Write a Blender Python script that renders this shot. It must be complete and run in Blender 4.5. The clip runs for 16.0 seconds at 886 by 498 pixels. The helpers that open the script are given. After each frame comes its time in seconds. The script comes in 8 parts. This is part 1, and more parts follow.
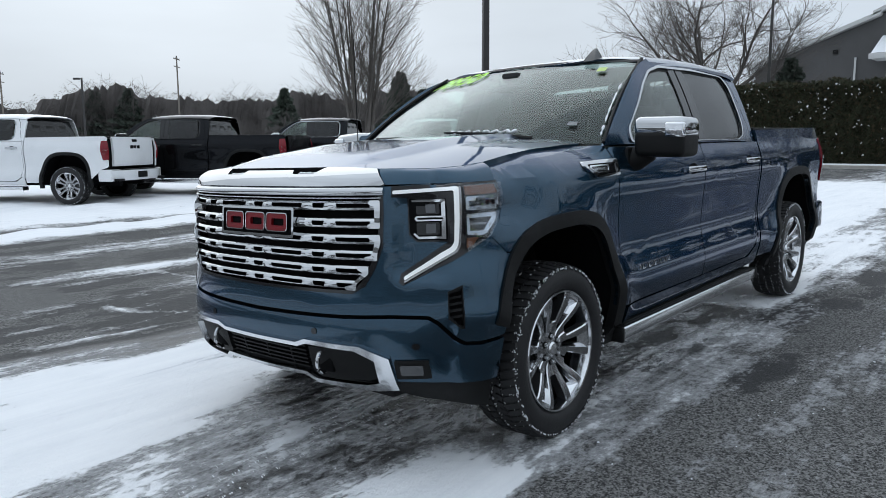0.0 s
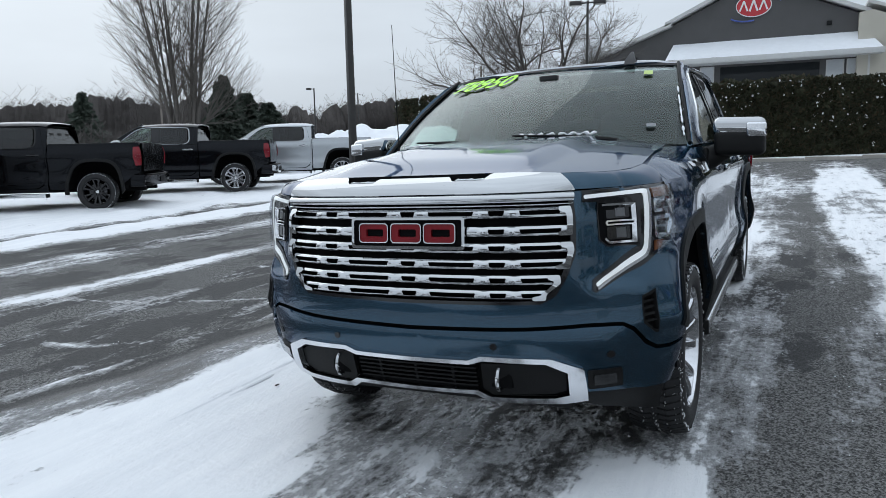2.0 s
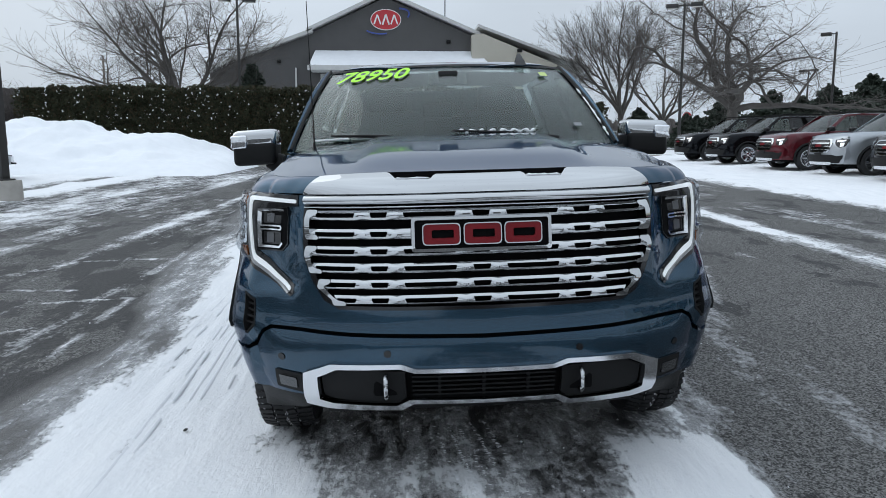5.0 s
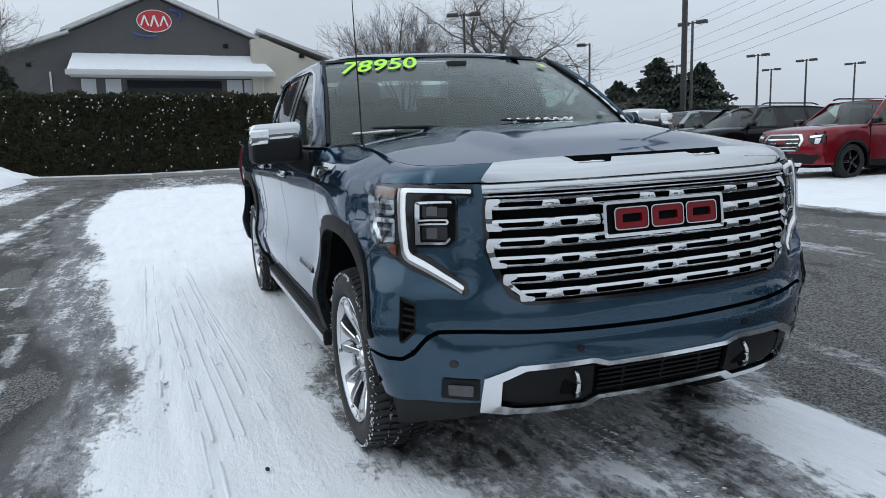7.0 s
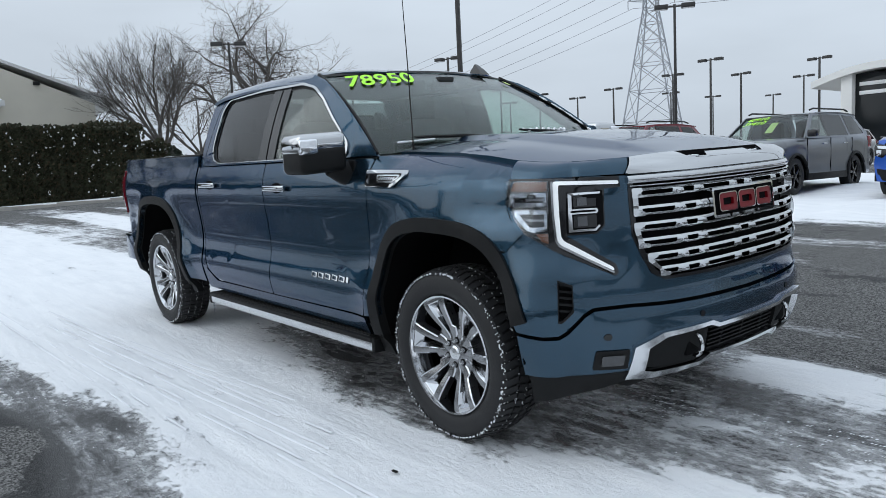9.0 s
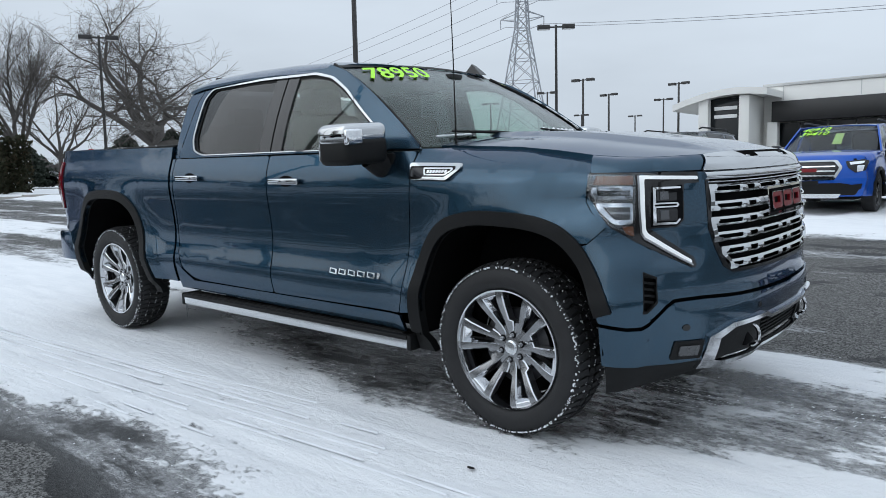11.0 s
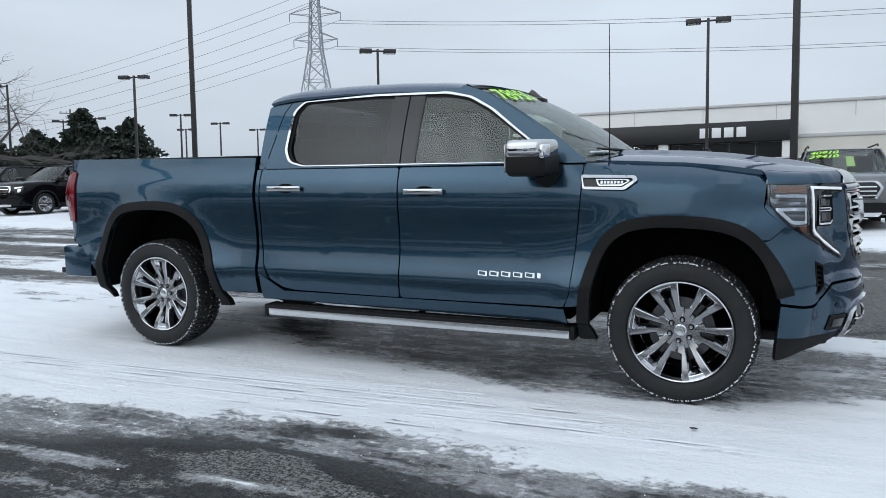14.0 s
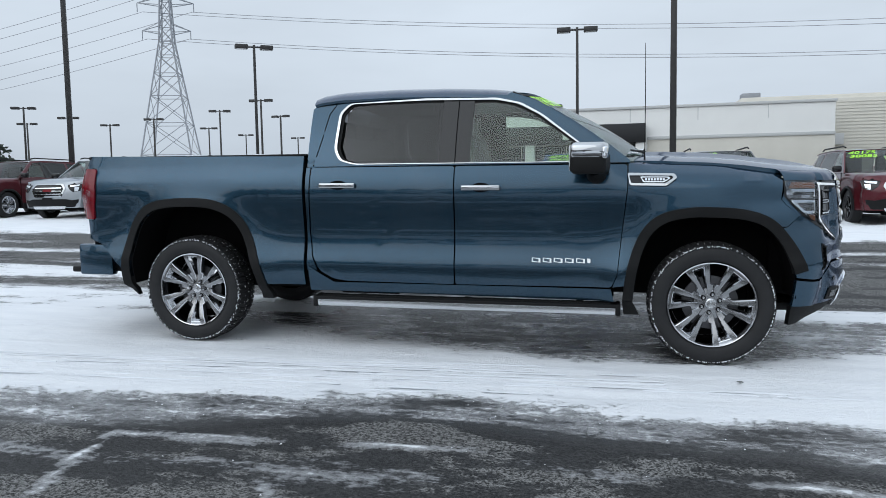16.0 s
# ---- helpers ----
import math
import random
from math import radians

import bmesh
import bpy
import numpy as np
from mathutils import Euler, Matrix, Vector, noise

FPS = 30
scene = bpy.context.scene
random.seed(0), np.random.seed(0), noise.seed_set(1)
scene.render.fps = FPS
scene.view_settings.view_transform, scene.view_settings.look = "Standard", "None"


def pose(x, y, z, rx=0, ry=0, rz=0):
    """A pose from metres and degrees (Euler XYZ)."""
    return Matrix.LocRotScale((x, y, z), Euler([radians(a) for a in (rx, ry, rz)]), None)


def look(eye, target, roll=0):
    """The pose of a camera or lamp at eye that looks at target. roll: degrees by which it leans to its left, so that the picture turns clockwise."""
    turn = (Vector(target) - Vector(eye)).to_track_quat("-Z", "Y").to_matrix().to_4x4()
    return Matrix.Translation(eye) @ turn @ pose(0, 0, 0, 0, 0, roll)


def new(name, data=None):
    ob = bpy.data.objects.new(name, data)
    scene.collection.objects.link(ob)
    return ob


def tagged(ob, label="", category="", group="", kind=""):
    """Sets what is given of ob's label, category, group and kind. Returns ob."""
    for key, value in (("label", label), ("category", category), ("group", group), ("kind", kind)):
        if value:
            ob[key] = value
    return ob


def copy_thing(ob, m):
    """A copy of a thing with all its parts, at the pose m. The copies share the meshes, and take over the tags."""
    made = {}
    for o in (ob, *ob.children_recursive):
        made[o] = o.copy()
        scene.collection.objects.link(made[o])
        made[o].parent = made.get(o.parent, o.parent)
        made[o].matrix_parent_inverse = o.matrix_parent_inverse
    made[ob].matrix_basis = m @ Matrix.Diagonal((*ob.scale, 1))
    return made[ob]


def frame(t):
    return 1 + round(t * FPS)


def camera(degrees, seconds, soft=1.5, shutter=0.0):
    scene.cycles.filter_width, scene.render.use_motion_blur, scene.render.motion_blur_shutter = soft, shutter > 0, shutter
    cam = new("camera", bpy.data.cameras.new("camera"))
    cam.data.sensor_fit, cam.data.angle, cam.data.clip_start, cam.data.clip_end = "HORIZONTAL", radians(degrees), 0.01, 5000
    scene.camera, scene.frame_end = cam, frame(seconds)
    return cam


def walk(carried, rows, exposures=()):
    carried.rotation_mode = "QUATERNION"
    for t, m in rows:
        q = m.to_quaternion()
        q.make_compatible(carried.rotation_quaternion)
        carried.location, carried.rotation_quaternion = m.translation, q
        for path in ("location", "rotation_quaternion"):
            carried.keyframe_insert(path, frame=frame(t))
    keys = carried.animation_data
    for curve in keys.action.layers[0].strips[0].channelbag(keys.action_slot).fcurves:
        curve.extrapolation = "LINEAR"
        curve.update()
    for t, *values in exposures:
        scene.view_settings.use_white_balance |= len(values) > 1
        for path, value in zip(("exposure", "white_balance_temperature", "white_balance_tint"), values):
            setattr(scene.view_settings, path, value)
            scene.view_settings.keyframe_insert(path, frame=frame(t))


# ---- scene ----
# the camera; places are in the truck's own frame, LEVEL turns them upright (the lot slopes)
cam = camera(62.60, 16.0, soft=0.75)
LEVEL = Matrix.Rotation(radians(1.7717), 4, (0.90705, 0.42101, 0.0))
PATH = [
    (0.0, (2.812, 2.670, 1.329), (1.301, 1.388, 1.058), -1.90),
    (0.5, (3.011, 2.367, 1.361), (1.432, 1.170, 1.088), -2.00),
    (1.0, (3.211, 2.066, 1.363), (1.558, 0.973, 1.093), -2.40),
    (1.5, (3.322, 1.736, 1.385), (1.604, 0.751, 1.105), -2.70),
    (2.0, (3.466, 1.411, 1.388), (1.688, 0.539, 1.107), -3.00),
    (2.5, (3.559, 1.111, 1.401), (1.724, 0.373, 1.108), -2.50),
    (3.0, (3.559, 0.795, 1.414), (1.671, 0.206, 1.116), -2.30),
    (3.5, (3.634, 0.475, 1.410), (1.701, 0.057, 1.107), -2.00),
    (4.0, (3.632, 0.220, 1.418), (1.670, -0.016, 1.112), -1.80),
    (6.5, (3.226, -1.223, 1.383), (1.322, -0.703, 1.060), -2.00),
    (7.0, (3.084, -1.645, 1.378), (1.230, -0.969, 1.059), -2.60),
    (7.5, (2.913, -1.986, 1.369), (1.124, -1.146, 1.058), -3.20),
    (8.0, (2.762, -2.320, 1.348), (1.055, -1.319, 1.057), -3.54),
    (8.5, (2.648, -2.728, 1.339), (1.031, -1.584, 1.062), -3.65),
    (11.0, (1.904, -3.613, 1.293), (0.615, -2.106, 1.035), -1.70),
    (11.5, (1.726, -3.873, 1.277), (0.497, -2.315, 1.027), -1.40),
    (12.0, (1.527, -4.175, 1.296), (0.369, -2.562, 1.054), -1.30),
    (12.5, (1.233, -4.397, 1.290), (0.158, -2.727, 1.058), -1.30),
    (13.0, (0.985, -4.648, 1.274), (-0.003, -2.924, 1.051), -1.40),
    (13.5, (0.716, -4.897, 1.291), (-0.181, -3.122, 1.075), -1.00),
    (14.0, (0.414, -5.052, 1.290), (-0.395, -3.235, 1.076), -0.80),
    (14.5, (0.168, -5.320, 1.295), (-0.551, -3.466, 1.082), -0.50),
    (15.0, (-0.099, -5.505, 1.280), (-0.729, -3.619, 1.066), -0.30),
    (15.5, (-0.385, -5.636, 1.298), (-0.924, -3.723, 1.080), -0.30),
    (16.0, (-0.651, -5.905, 1.300), (-1.097, -3.968, 1.079), -0.60),
]
walk(cam, [(t, LEVEL @ look(eye, target, roll)) for t, eye, target, roll in PATH])

# ---- light: a bright overcast winter sky, low sun behind thin cloud ----
SUN_AZ, SUN_EL = radians(238.0), radians(30.0)   # from +x towards +y
sun_way = Vector((math.cos(SUN_AZ) * math.cos(SUN_EL), math.sin(SUN_AZ) * math.cos(SUN_EL), math.sin(SUN_EL)))
world = bpy.data.worlds.new("overcast_sky")
scene.world = world
world.use_nodes = True
wn, wl = world.node_tree.nodes, world.node_tree.links
wn.clear()
w_out = wn.new("ShaderNodeOutputWorld")
w_bg = wn.new("ShaderNodeBackground")
w_sky = wn.new("ShaderNodeTexSky")
w_sky.sky_type = "NISHITA"
w_sky.sun_disc = False
w_sky.sun_elevation = SUN_EL
w_sky.sun_rotation = radians(90.0) - SUN_AZ
w_sky.air_density, w_sky.dust_density, w_sky.ozone_density = 1.0, 2.5, 1.0
w_hsv = wn.new("ShaderNodeHueSaturation")
w_hsv.inputs["Saturation"].default_value = 0.22
w_hsv.inputs["Value"].default_value = 1.0
w_coord = wn.new("ShaderNodeTexCoord")
w_map = wn.new("ShaderNodeMapping")
w_map.inputs["Scale"].default_value = (1.0, 1.0, 4.0)
w_noise = wn.new("ShaderNodeTexNoise")
w_noise.inputs["Scale"].default_value = 1.6
w_noise.inputs["Detail"].default_value = 5.0
w_ramp = wn.new("ShaderNodeMapRange")
w_ramp.inputs["From Min"].default_value, w_ramp.inputs["From Max"].default_value = 0.3, 0.7
w_ramp.inputs["To Min"].default_value, w_ramp.inputs["To Max"].default_value = 0.86, 1.08
w_cloud = wn.new("ShaderNodeMix")
w_cloud.data_type = "RGBA"
w_cloud.inputs["Factor"].default_value = 0.985
w_cloud.inputs["B"].default_value = (5.45, 6.2, 7.05, 1.0)
w_mul = wn.new("ShaderNodeVectorMath")
w_mul.operation = "SCALE"
wl.new(w_sky.outputs["Color"], w_hsv.inputs["Color"])
wl.new(w_hsv.outputs["Color"], w_cloud.inputs["A"])
wl.new(w_coord.outputs["Generated"], w_map.inputs["Vector"])
wl.new(w_map.outputs["Vector"], w_noise.inputs["Vector"])
wl.new(w_noise.outputs["Fac"], w_ramp.inputs["Value"])
wl.new(w_cloud.outputs["Result"], w_mul.inputs[0])
w_sep = wn.new("ShaderNodeSeparateXYZ")
w_up = wn.new("ShaderNodeMapRange")   # an overcast sky is brighter overhead
w_up.inputs["From Min"].default_value, w_up.inputs["From Max"].default_value = 0.0, 1.0
w_up.inputs["To Min"].default_value, w_up.inputs["To Max"].default_value = 0.95, 1.78
w_both = wn.new("ShaderNodeMath")
w_both.operation = "MULTIPLY"
wl.new(w_coord.outputs["Generated"], w_sep.inputs["Vector"])
wl.new(w_sep.outputs["Z"], w_up.inputs["Value"])
wl.new(w_up.outputs["Result"], w_both.inputs[0])
wl.new(w_ramp.outputs["Result"], w_both.inputs[1])
w_dot, w_clamp, w_pow, w_glow = wn.new("ShaderNodeVectorMath"), wn.new("ShaderNodeMath"), wn.new("ShaderNodeMath"), wn.new("ShaderNodeMath")   # the thin cloud glows round the veiled sun
w_dot.operation, w_clamp.operation, w_pow.operation, w_glow.operation = "DOT_PRODUCT", "MAXIMUM", "POWER", "MULTIPLY_ADD"
w_dot.inputs[1].default_value = sun_way
w_clamp.inputs[1].default_value, w_pow.inputs[1].default_value, w_glow.inputs[1].default_value = 0.0, 50.0, 1.2
wl.new(w_coord.outputs["Generated"], w_dot.inputs[0])
wl.new(w_dot.outputs["Value"], w_clamp.inputs[0])
wl.new(w_clamp.outputs["Value"], w_pow.inputs[0])
wl.new(w_pow.outputs["Value"], w_glow.inputs[0])
wl.new(w_both.outputs["Value"], w_glow.inputs[2])
wl.new(w_glow.outputs["Value"], w_mul.inputs["Scale"])
w_wide, w_lobe, w_sum = wn.new("ShaderNodeMath"), wn.new("ShaderNodeVectorMath"), wn.new("ShaderNodeVectorMath")   # and the cloud on that side is brighter and a little warmer
w_wide.operation, w_lobe.operation, w_sum.operation = "POWER", "SCALE", "ADD"
w_wide.inputs[1].default_value = 5.0
w_lobe.inputs[0].default_value = (1.9, 1.8, 1.55)
wl.new(w_clamp.outputs["Value"], w_wide.inputs[0])
wl.new(w_wide.outputs["Value"], w_lobe.inputs["Scale"])
wl.new(w_mul.outputs["Vector"], w_sum.inputs[0])
wl.new(w_lobe.outputs["Vector"], w_sum.inputs[1])
wl.new(w_sum.outputs["Vector"], w_bg.inputs["Color"])
w_bg.inputs["Strength"].default_value = 0.105
wl.new(w_bg.outputs["Background"], w_out.inputs["Surface"])
sun = new("sun", bpy.data.lights.new("sun", "SUN"))
sun.data.energy, sun.data.angle, sun.data.color = 0.6, radians(70.0), (0.95, 0.98, 1.0)
sun.matrix_world = look(sun_way * 50, (0, 0, 0))

# ---- materials ----
def nodes_of(name):
    m = bpy.data.materials.new(name)
    m.use_nodes = True
    return m, m.node_tree.nodes, m.node_tree.links, m.node_tree.nodes["Principled BSDF"]


def mat(name, colour, rough=0.5, metal=0.0, coat=0.0, vary=0.12, scale=8.0, bump=0.0, bump_scale=60.0, rough_vary=0.08, spec=0.5):
    """A surface with variation at two scales in colour and roughness, and a fine relief."""
    m, n, l, b = nodes_of(name)
    co = n.new("ShaderNodeTexCoord")
    big, fine = n.new("ShaderNodeTexNoise"), n.new("ShaderNodeTexNoise")
    big.inputs["Scale"].default_value, fine.inputs["Scale"].default_value = scale, bump_scale
    big.inputs["Detail"].default_value, fine.inputs["Detail"].default_value = 5.0, 3.0
    l.new(co.outputs["Object"], big.inputs["Vector"])
    l.new(co.outputs["Object"], fine.inputs["Vector"])
    mix = n.new("ShaderNodeMix")
    mix.data_type = "RGBA"
    mix.inputs["A"].default_value = (*[c * (1 - vary) for c in colour], 1)
    mix.inputs["B"].default_value = (*[min(1, c * (1 + vary)) for c in colour], 1)
    l.new(big.outputs["Fac"], mix.inputs["Factor"])
    l.new(mix.outputs["Result"], b.inputs["Base Color"])
    r = n.new("ShaderNodeMapRange")
    r.inputs["To Min"].default_value, r.inputs["To Max"].default_value = max(0.0, rough - rough_vary), min(1.0, rough + rough_vary)
    l.new(fine.outputs["Fac"], r.inputs["Value"])
    l.new(r.outputs["Result"], b.inputs["Roughness"])
    b.inputs["Metallic"].default_value = metal
    b.inputs["Specular IOR Level"].default_value = spec
    b.inputs["Coat Weight"].default_value = coat
    b.inputs["Coat Roughness"].default_value = 0.03
    if bump:
        bp = n.new("ShaderNodeBump")
        bp.inputs["Strength"].default_value = bump
        bp.inputs["Distance"].default_value = 0.01
        l.new(fine.outputs["Fac"], bp.inputs["Height"])
        l.new(bp.outputs["Normal"], b.inputs["Normal"])
    return m


def car_paint(name, colour, metal=0.55, rough=0.32, grime=0.25, film=0.0, coat=1.0, flop=(0.26, 0.34, 0.48)):
    """Clear-coated paint with flake sparkle and thin road salt towards patches."""
    m, n, l, b = nodes_of(name)
    co = n.new("ShaderNodeTexCoord")
    flake, dirt = n.new("ShaderNodeTexNoise"), n.new("ShaderNodeTexNoise")
    flake.inputs["Scale"].default_value, dirt.inputs["Scale"].default_value = 900.0, 2.2
    dirt.inputs["Detail"].default_value = 8.0
    for t in (flake, dirt):
        l.new(co.outputs["Object"], t.inputs["Vector"])
    mix = n.new("ShaderNodeMix")
    mix.data_type = "RGBA"
    mix.inputs["A"].default_value = (*[c * 0.75 for c in colour], 1)
    mix.inputs["B"].default_value = (*[min(1, c * 1.3) for c in colour], 1)
    l.new(flake.outputs["Fac"], mix.inputs["Factor"])
    salt = n.new("ShaderNodeMapRange")
    salt.inputs["From Min"].default_value, salt.inputs["From Max"].default_value = 0.5, 0.8
    salt.inputs["To Max"].default_value = grime * 0.35
    l.new(dirt.outputs["Fac"], salt.inputs["Value"])
    mix2 = n.new("ShaderNodeMix")
    mix2.data_type = "RGBA"
    mix2.inputs["B"].default_value = (0.33, 0.34, 0.35, 1)
    l.new(salt.outputs["Result"], mix2.inputs["Factor"])
    l.new(mix.outputs["Result"], mix2.inputs["A"])
    l.new(mix2.outputs["Result"], b.inputs["Base Color"])
    b.inputs["Metallic"].default_value, b.inputs["Roughness"].default_value = metal, rough
    b.inputs["Coat Weight"].default_value = coat
    cr = n.new("ShaderNodeMapRange")
    cr.inputs["To Min"].default_value, cr.inputs["To Max"].default_value = max(0.004, 0.012 + film * 0.4), 0.06 + film
    b.inputs["Specular IOR Level"].default_value = 0.2
    b.inputs["Specular Tint"].default_value = (*flop, 1)
    b.inputs["Coat IOR"].default_value = 1.42
    l.new(dirt.outputs["Fac"], cr.inputs["Value"])
    l.new(cr.outputs["Result"], b.inputs["Coat Roughness"])
    return m


PANES = []


def glass_mat(name, colour, rough=0.0, mirror=0.05):
    """Thin tinted pane: part lets light straight through, part mirrors."""
    m, n, l, b = nodes_of(name)
    out = n["Material Output"]
    n.remove(b)
    tr, gl, mx, fr = n.new("ShaderNodeBsdfTransparent"), n.new("ShaderNodeBsdfGlossy"), n.new("ShaderNodeMixShader"), n.new("ShaderNodeLayerWeight")
    tr.inputs["Color"].default_value = (*colour, 1)
    gl.inputs["Roughness"].default_value = rough
    fr.inputs["Blend"].default_value = 0.5
    pw, ml = n.new("ShaderNodeMath"), n.new("ShaderNodeMath")
    pw.operation, ml.operation = "POWER", "MULTIPLY_ADD"
    pw.inputs[1].default_value, ml.inputs[1].default_value, ml.inputs[2].default_value = 4.0, 0.70, mirror
    l.new(fr.outputs["Facing"], pw.inputs[0])
    l.new(pw.outputs["Value"], ml.inputs[0])
    l.new(ml.outputs["Value"], mx.inputs["Fac"])
    l.new(tr.outputs["BSDF"], mx.inputs[1])
    l.new(gl.outputs["BSDF"], mx.inputs[2])
    l.new(mx.outputs["Shader"], out.inputs["Surface"])
    PANES.append(m)
    return m


def glow(name, colour, power):
    m, n, l, b = nodes_of(name)
    b.inputs["Base Color"].default_value = (*colour, 1)
    b.inputs["Emission Color"].default_value = (*colour, 1)
    b.inputs["Emission Strength"].default_value = power
    b.inputs["Roughness"].default_value = 0.25
    return m


M_PAINT = car_paint("blue_metallic_paint", (0.0228, 0.0575, 0.0910), 0.86, 0.26, grime=0.12, film=-0.018)
M_HOOD = car_paint("blue_metallic_paint_with_frost_film", (0.0228, 0.0575, 0.0910), 0.86, 0.28, grime=0.16, film=0.0)
M_FOG = mat("fog_lamp_lens", (0.06, 0.062, 0.065), 0.12, 0.5, coat=0.6, vary=0.2, scale=40)
M_CHROME = mat("chrome", (0.54, 0.55, 0.56), 0.03, 1.0, vary=0.03, rough_vary=0.02)
# chrome made lighter and rougher, bright sky reflection put into its colour
M_TRIM = mat("brightened_bumper_chrome", (0.74, 0.75, 0.77), 0.13, 1.0, vary=0.04, rough_vary=0.03)
M_BRIGHT = mat("brushed_bright_trim", (0.72, 0.73, 0.74), 0.2, 1.0, vary=0.06, bump_scale=200)
M_RIMSATIN = mat("satin_grey_alloy", (0.30, 0.303, 0.31), 0.24, 1.0, vary=0.08)
M_BLACK = mat("black_textured_plastic", (0.0065, 0.0067, 0.007), 0.55, spec=0.22, vary=0.25, bump=0.15, bump_scale=300)
M_GLOSSBLACK = mat("gloss_black", (0.008, 0.008, 0.009), 0.12, vary=0.2)
# near-black: holds the shade of openings in its colour; also black parts and joints
M_DARK = mat("cavity_shade_and_black", (0.004, 0.004, 0.0045), 0.9, vary=0.3, spec=0.1)
M_RUBBER = mat("tyre_rubber", (0.016, 0.016, 0.017), 0.62, spec=0.35, vary=0.3, scale=14, bump=0.2, bump_scale=120)
M_TREADSNOW = mat("packed_snow", (0.75, 0.77, 0.80), 0.8, vary=0.12, bump=0.4, bump_scale=200)
M_RIM = mat("machined_alloy", (0.66, 0.67, 0.69), 0.10, 1.0, vary=0.06, rough_vary=0.06)
M_RIMDARK = mat("grey_painted_alloy", (0.12, 0.122, 0.128), 0.3, 0.8, vary=0.15)
M_STEEL = mat("brake_disc_steel", (0.10, 0.10, 0.105), 0.4, 1.0, vary=0.2)
M_GLASS = glass_mat("windscreen_glass", (0.72, 0.81, 0.78), mirror=0.04)
M_TINT = glass_mat("dark_privacy_glass", (0.26, 0.27, 0.275))
M_SIDEGLASS = glass_mat("front_door_glass", (0.84, 0.90, 0.86))
M_LENS = glass_mat("clear_lens", (0.88, 0.90, 0.92))
M_LAMPIN = mat("lamp_inner_reflector", (0.75, 0.76, 0.78), 0.10, 1.0, vary=0.15, scale=40)
M_DRL = glow("white_running_light", (0.82, 0.85, 0.86), 0.20)
M_AMBER = mat("amber_reflector", (0.17, 0.055, 0.018), 0.2, coat=0.6, bump=0.2, bump_scale=250)
M_RED = mat("red_tail_lens", (0.17, 0.003, 0.009), 0.15, coat=0.4, spec=0.3, vary=0.25, scale=30)
M_EMBLEM = mat("red_emblem_enamel", (0.17, 0.003, 0.008), 0.35, spec=0.3, coat=0.0, vary=0.2)
M_SEAT = mat("dark_leather", (0.014, 0.0135, 0.013), 0.6, vary=0.2, bump=0.05, bump_scale=500)
M_TRIMIN = mat("interior_plastic", (0.012, 0.012, 0.013), 0.7, vary=0.2, bump=0.05, bump_scale=500)
M_HEADLINER = mat("grey_headliner", (0.08, 0.084, 0.082), 0.9, vary=0.08)
M_PRICE = mat("fluorescent_green_window_paint", (0.42, 0.95, 0.03), 0.5, vary=0.08, scale=30)
M_STICKER = mat("pale_sticker", (0.48, 0.62, 0.20), 0.6)
M_STICKERGREY = mat("grey_sticker", (0.20, 0.22, 0.23), 0.5, vary=0.5, scale=60)
M_SNOW = mat("fresh_snow", (0.84, 0.86, 0.89), 0.75, vary=0.06, scale=3, bump=0.5, bump_scale=25, spec=0.3)
M_TRACKED = mat("tracked_snow", (0.72, 0.735, 0.765), 0.8, vary=0.08, bump=0.4, bump_scale=60, spec=0.2)
M_TONNEAU = mat("black_vinyl_cover", (0.02, 0.02, 0.021), 0.6, vary=0.3, bump=0.2)

# ---- building tools ----
def obj(name, bm, material, parent=None, label="", sharp=35.0):
    """Links a bmesh as one mesh object, under a thing or part if one is given."""
    me = bpy.data.meshes.new(name)
    bmesh.ops.recalc_face_normals(bm, faces=bm.faces)
    bm.to_mesh(me)
    bm.free()
    for p in me.polygons:
        p.use_smooth = True
    me.set_sharp_from_angle(angle=radians(sharp))
    me.materials.append(material)
    ob = new(name, me)
    if parent:
        ob.parent = parent
    return tagged(ob, label)


def part(name, bm, material, parent, label="", sharp=35.0):
    return obj(name, bm, material, parent, label, sharp)


def raw(name, verts, faces, material, parent=None, label="", smooth=True):
    me = bpy.data.meshes.new(name)
    me.from_pydata([tuple(v) for v in verts], [], faces)
    if smooth:
        me.shade_smooth()
    me.materials.append(material)
    ob = new(name, me)
    if parent:
        ob.parent = parent
    return tagged(ob, label)


def thing(name, m, label, category, group="", kind=""):
    e = new(name)
    e.empty_display_size = 0.2
    e.matrix_world = m
    return tagged(e, label, category, group, kind)


def box(bm, x0, x1, y0, y1, z0, z1, bevel=0.0, segments=2, m=None):
    r = bmesh.ops.create_cube(bm, size=1.0)
    vs = r["verts"]
    for v in vs:
        v.co = ((x0 + x1) / 2 + v.co.x * (x1 - x0), (y0 + y1) / 2 + v.co.y * (y1 - y0), (z0 + z1) / 2 + v.co.z * (z1 - z0))
    if bevel:
        es = list({e for v in vs for e in v.link_edges})
        r2 = bmesh.ops.bevel(bm, geom=es, offset=bevel, segments=segments, affect="EDGES", profile=0.5)
        vs = list({v for f in r2["faces"] for v in f.verts} | {v for v in vs if v.is_valid})
    if m is not None:
        bmesh.ops.transform(bm, matrix=m, verts=vs)
    return vs


def boxed(*a, **k):
    bm = bmesh.new()
    box(bm, *a, **k)
    return bm


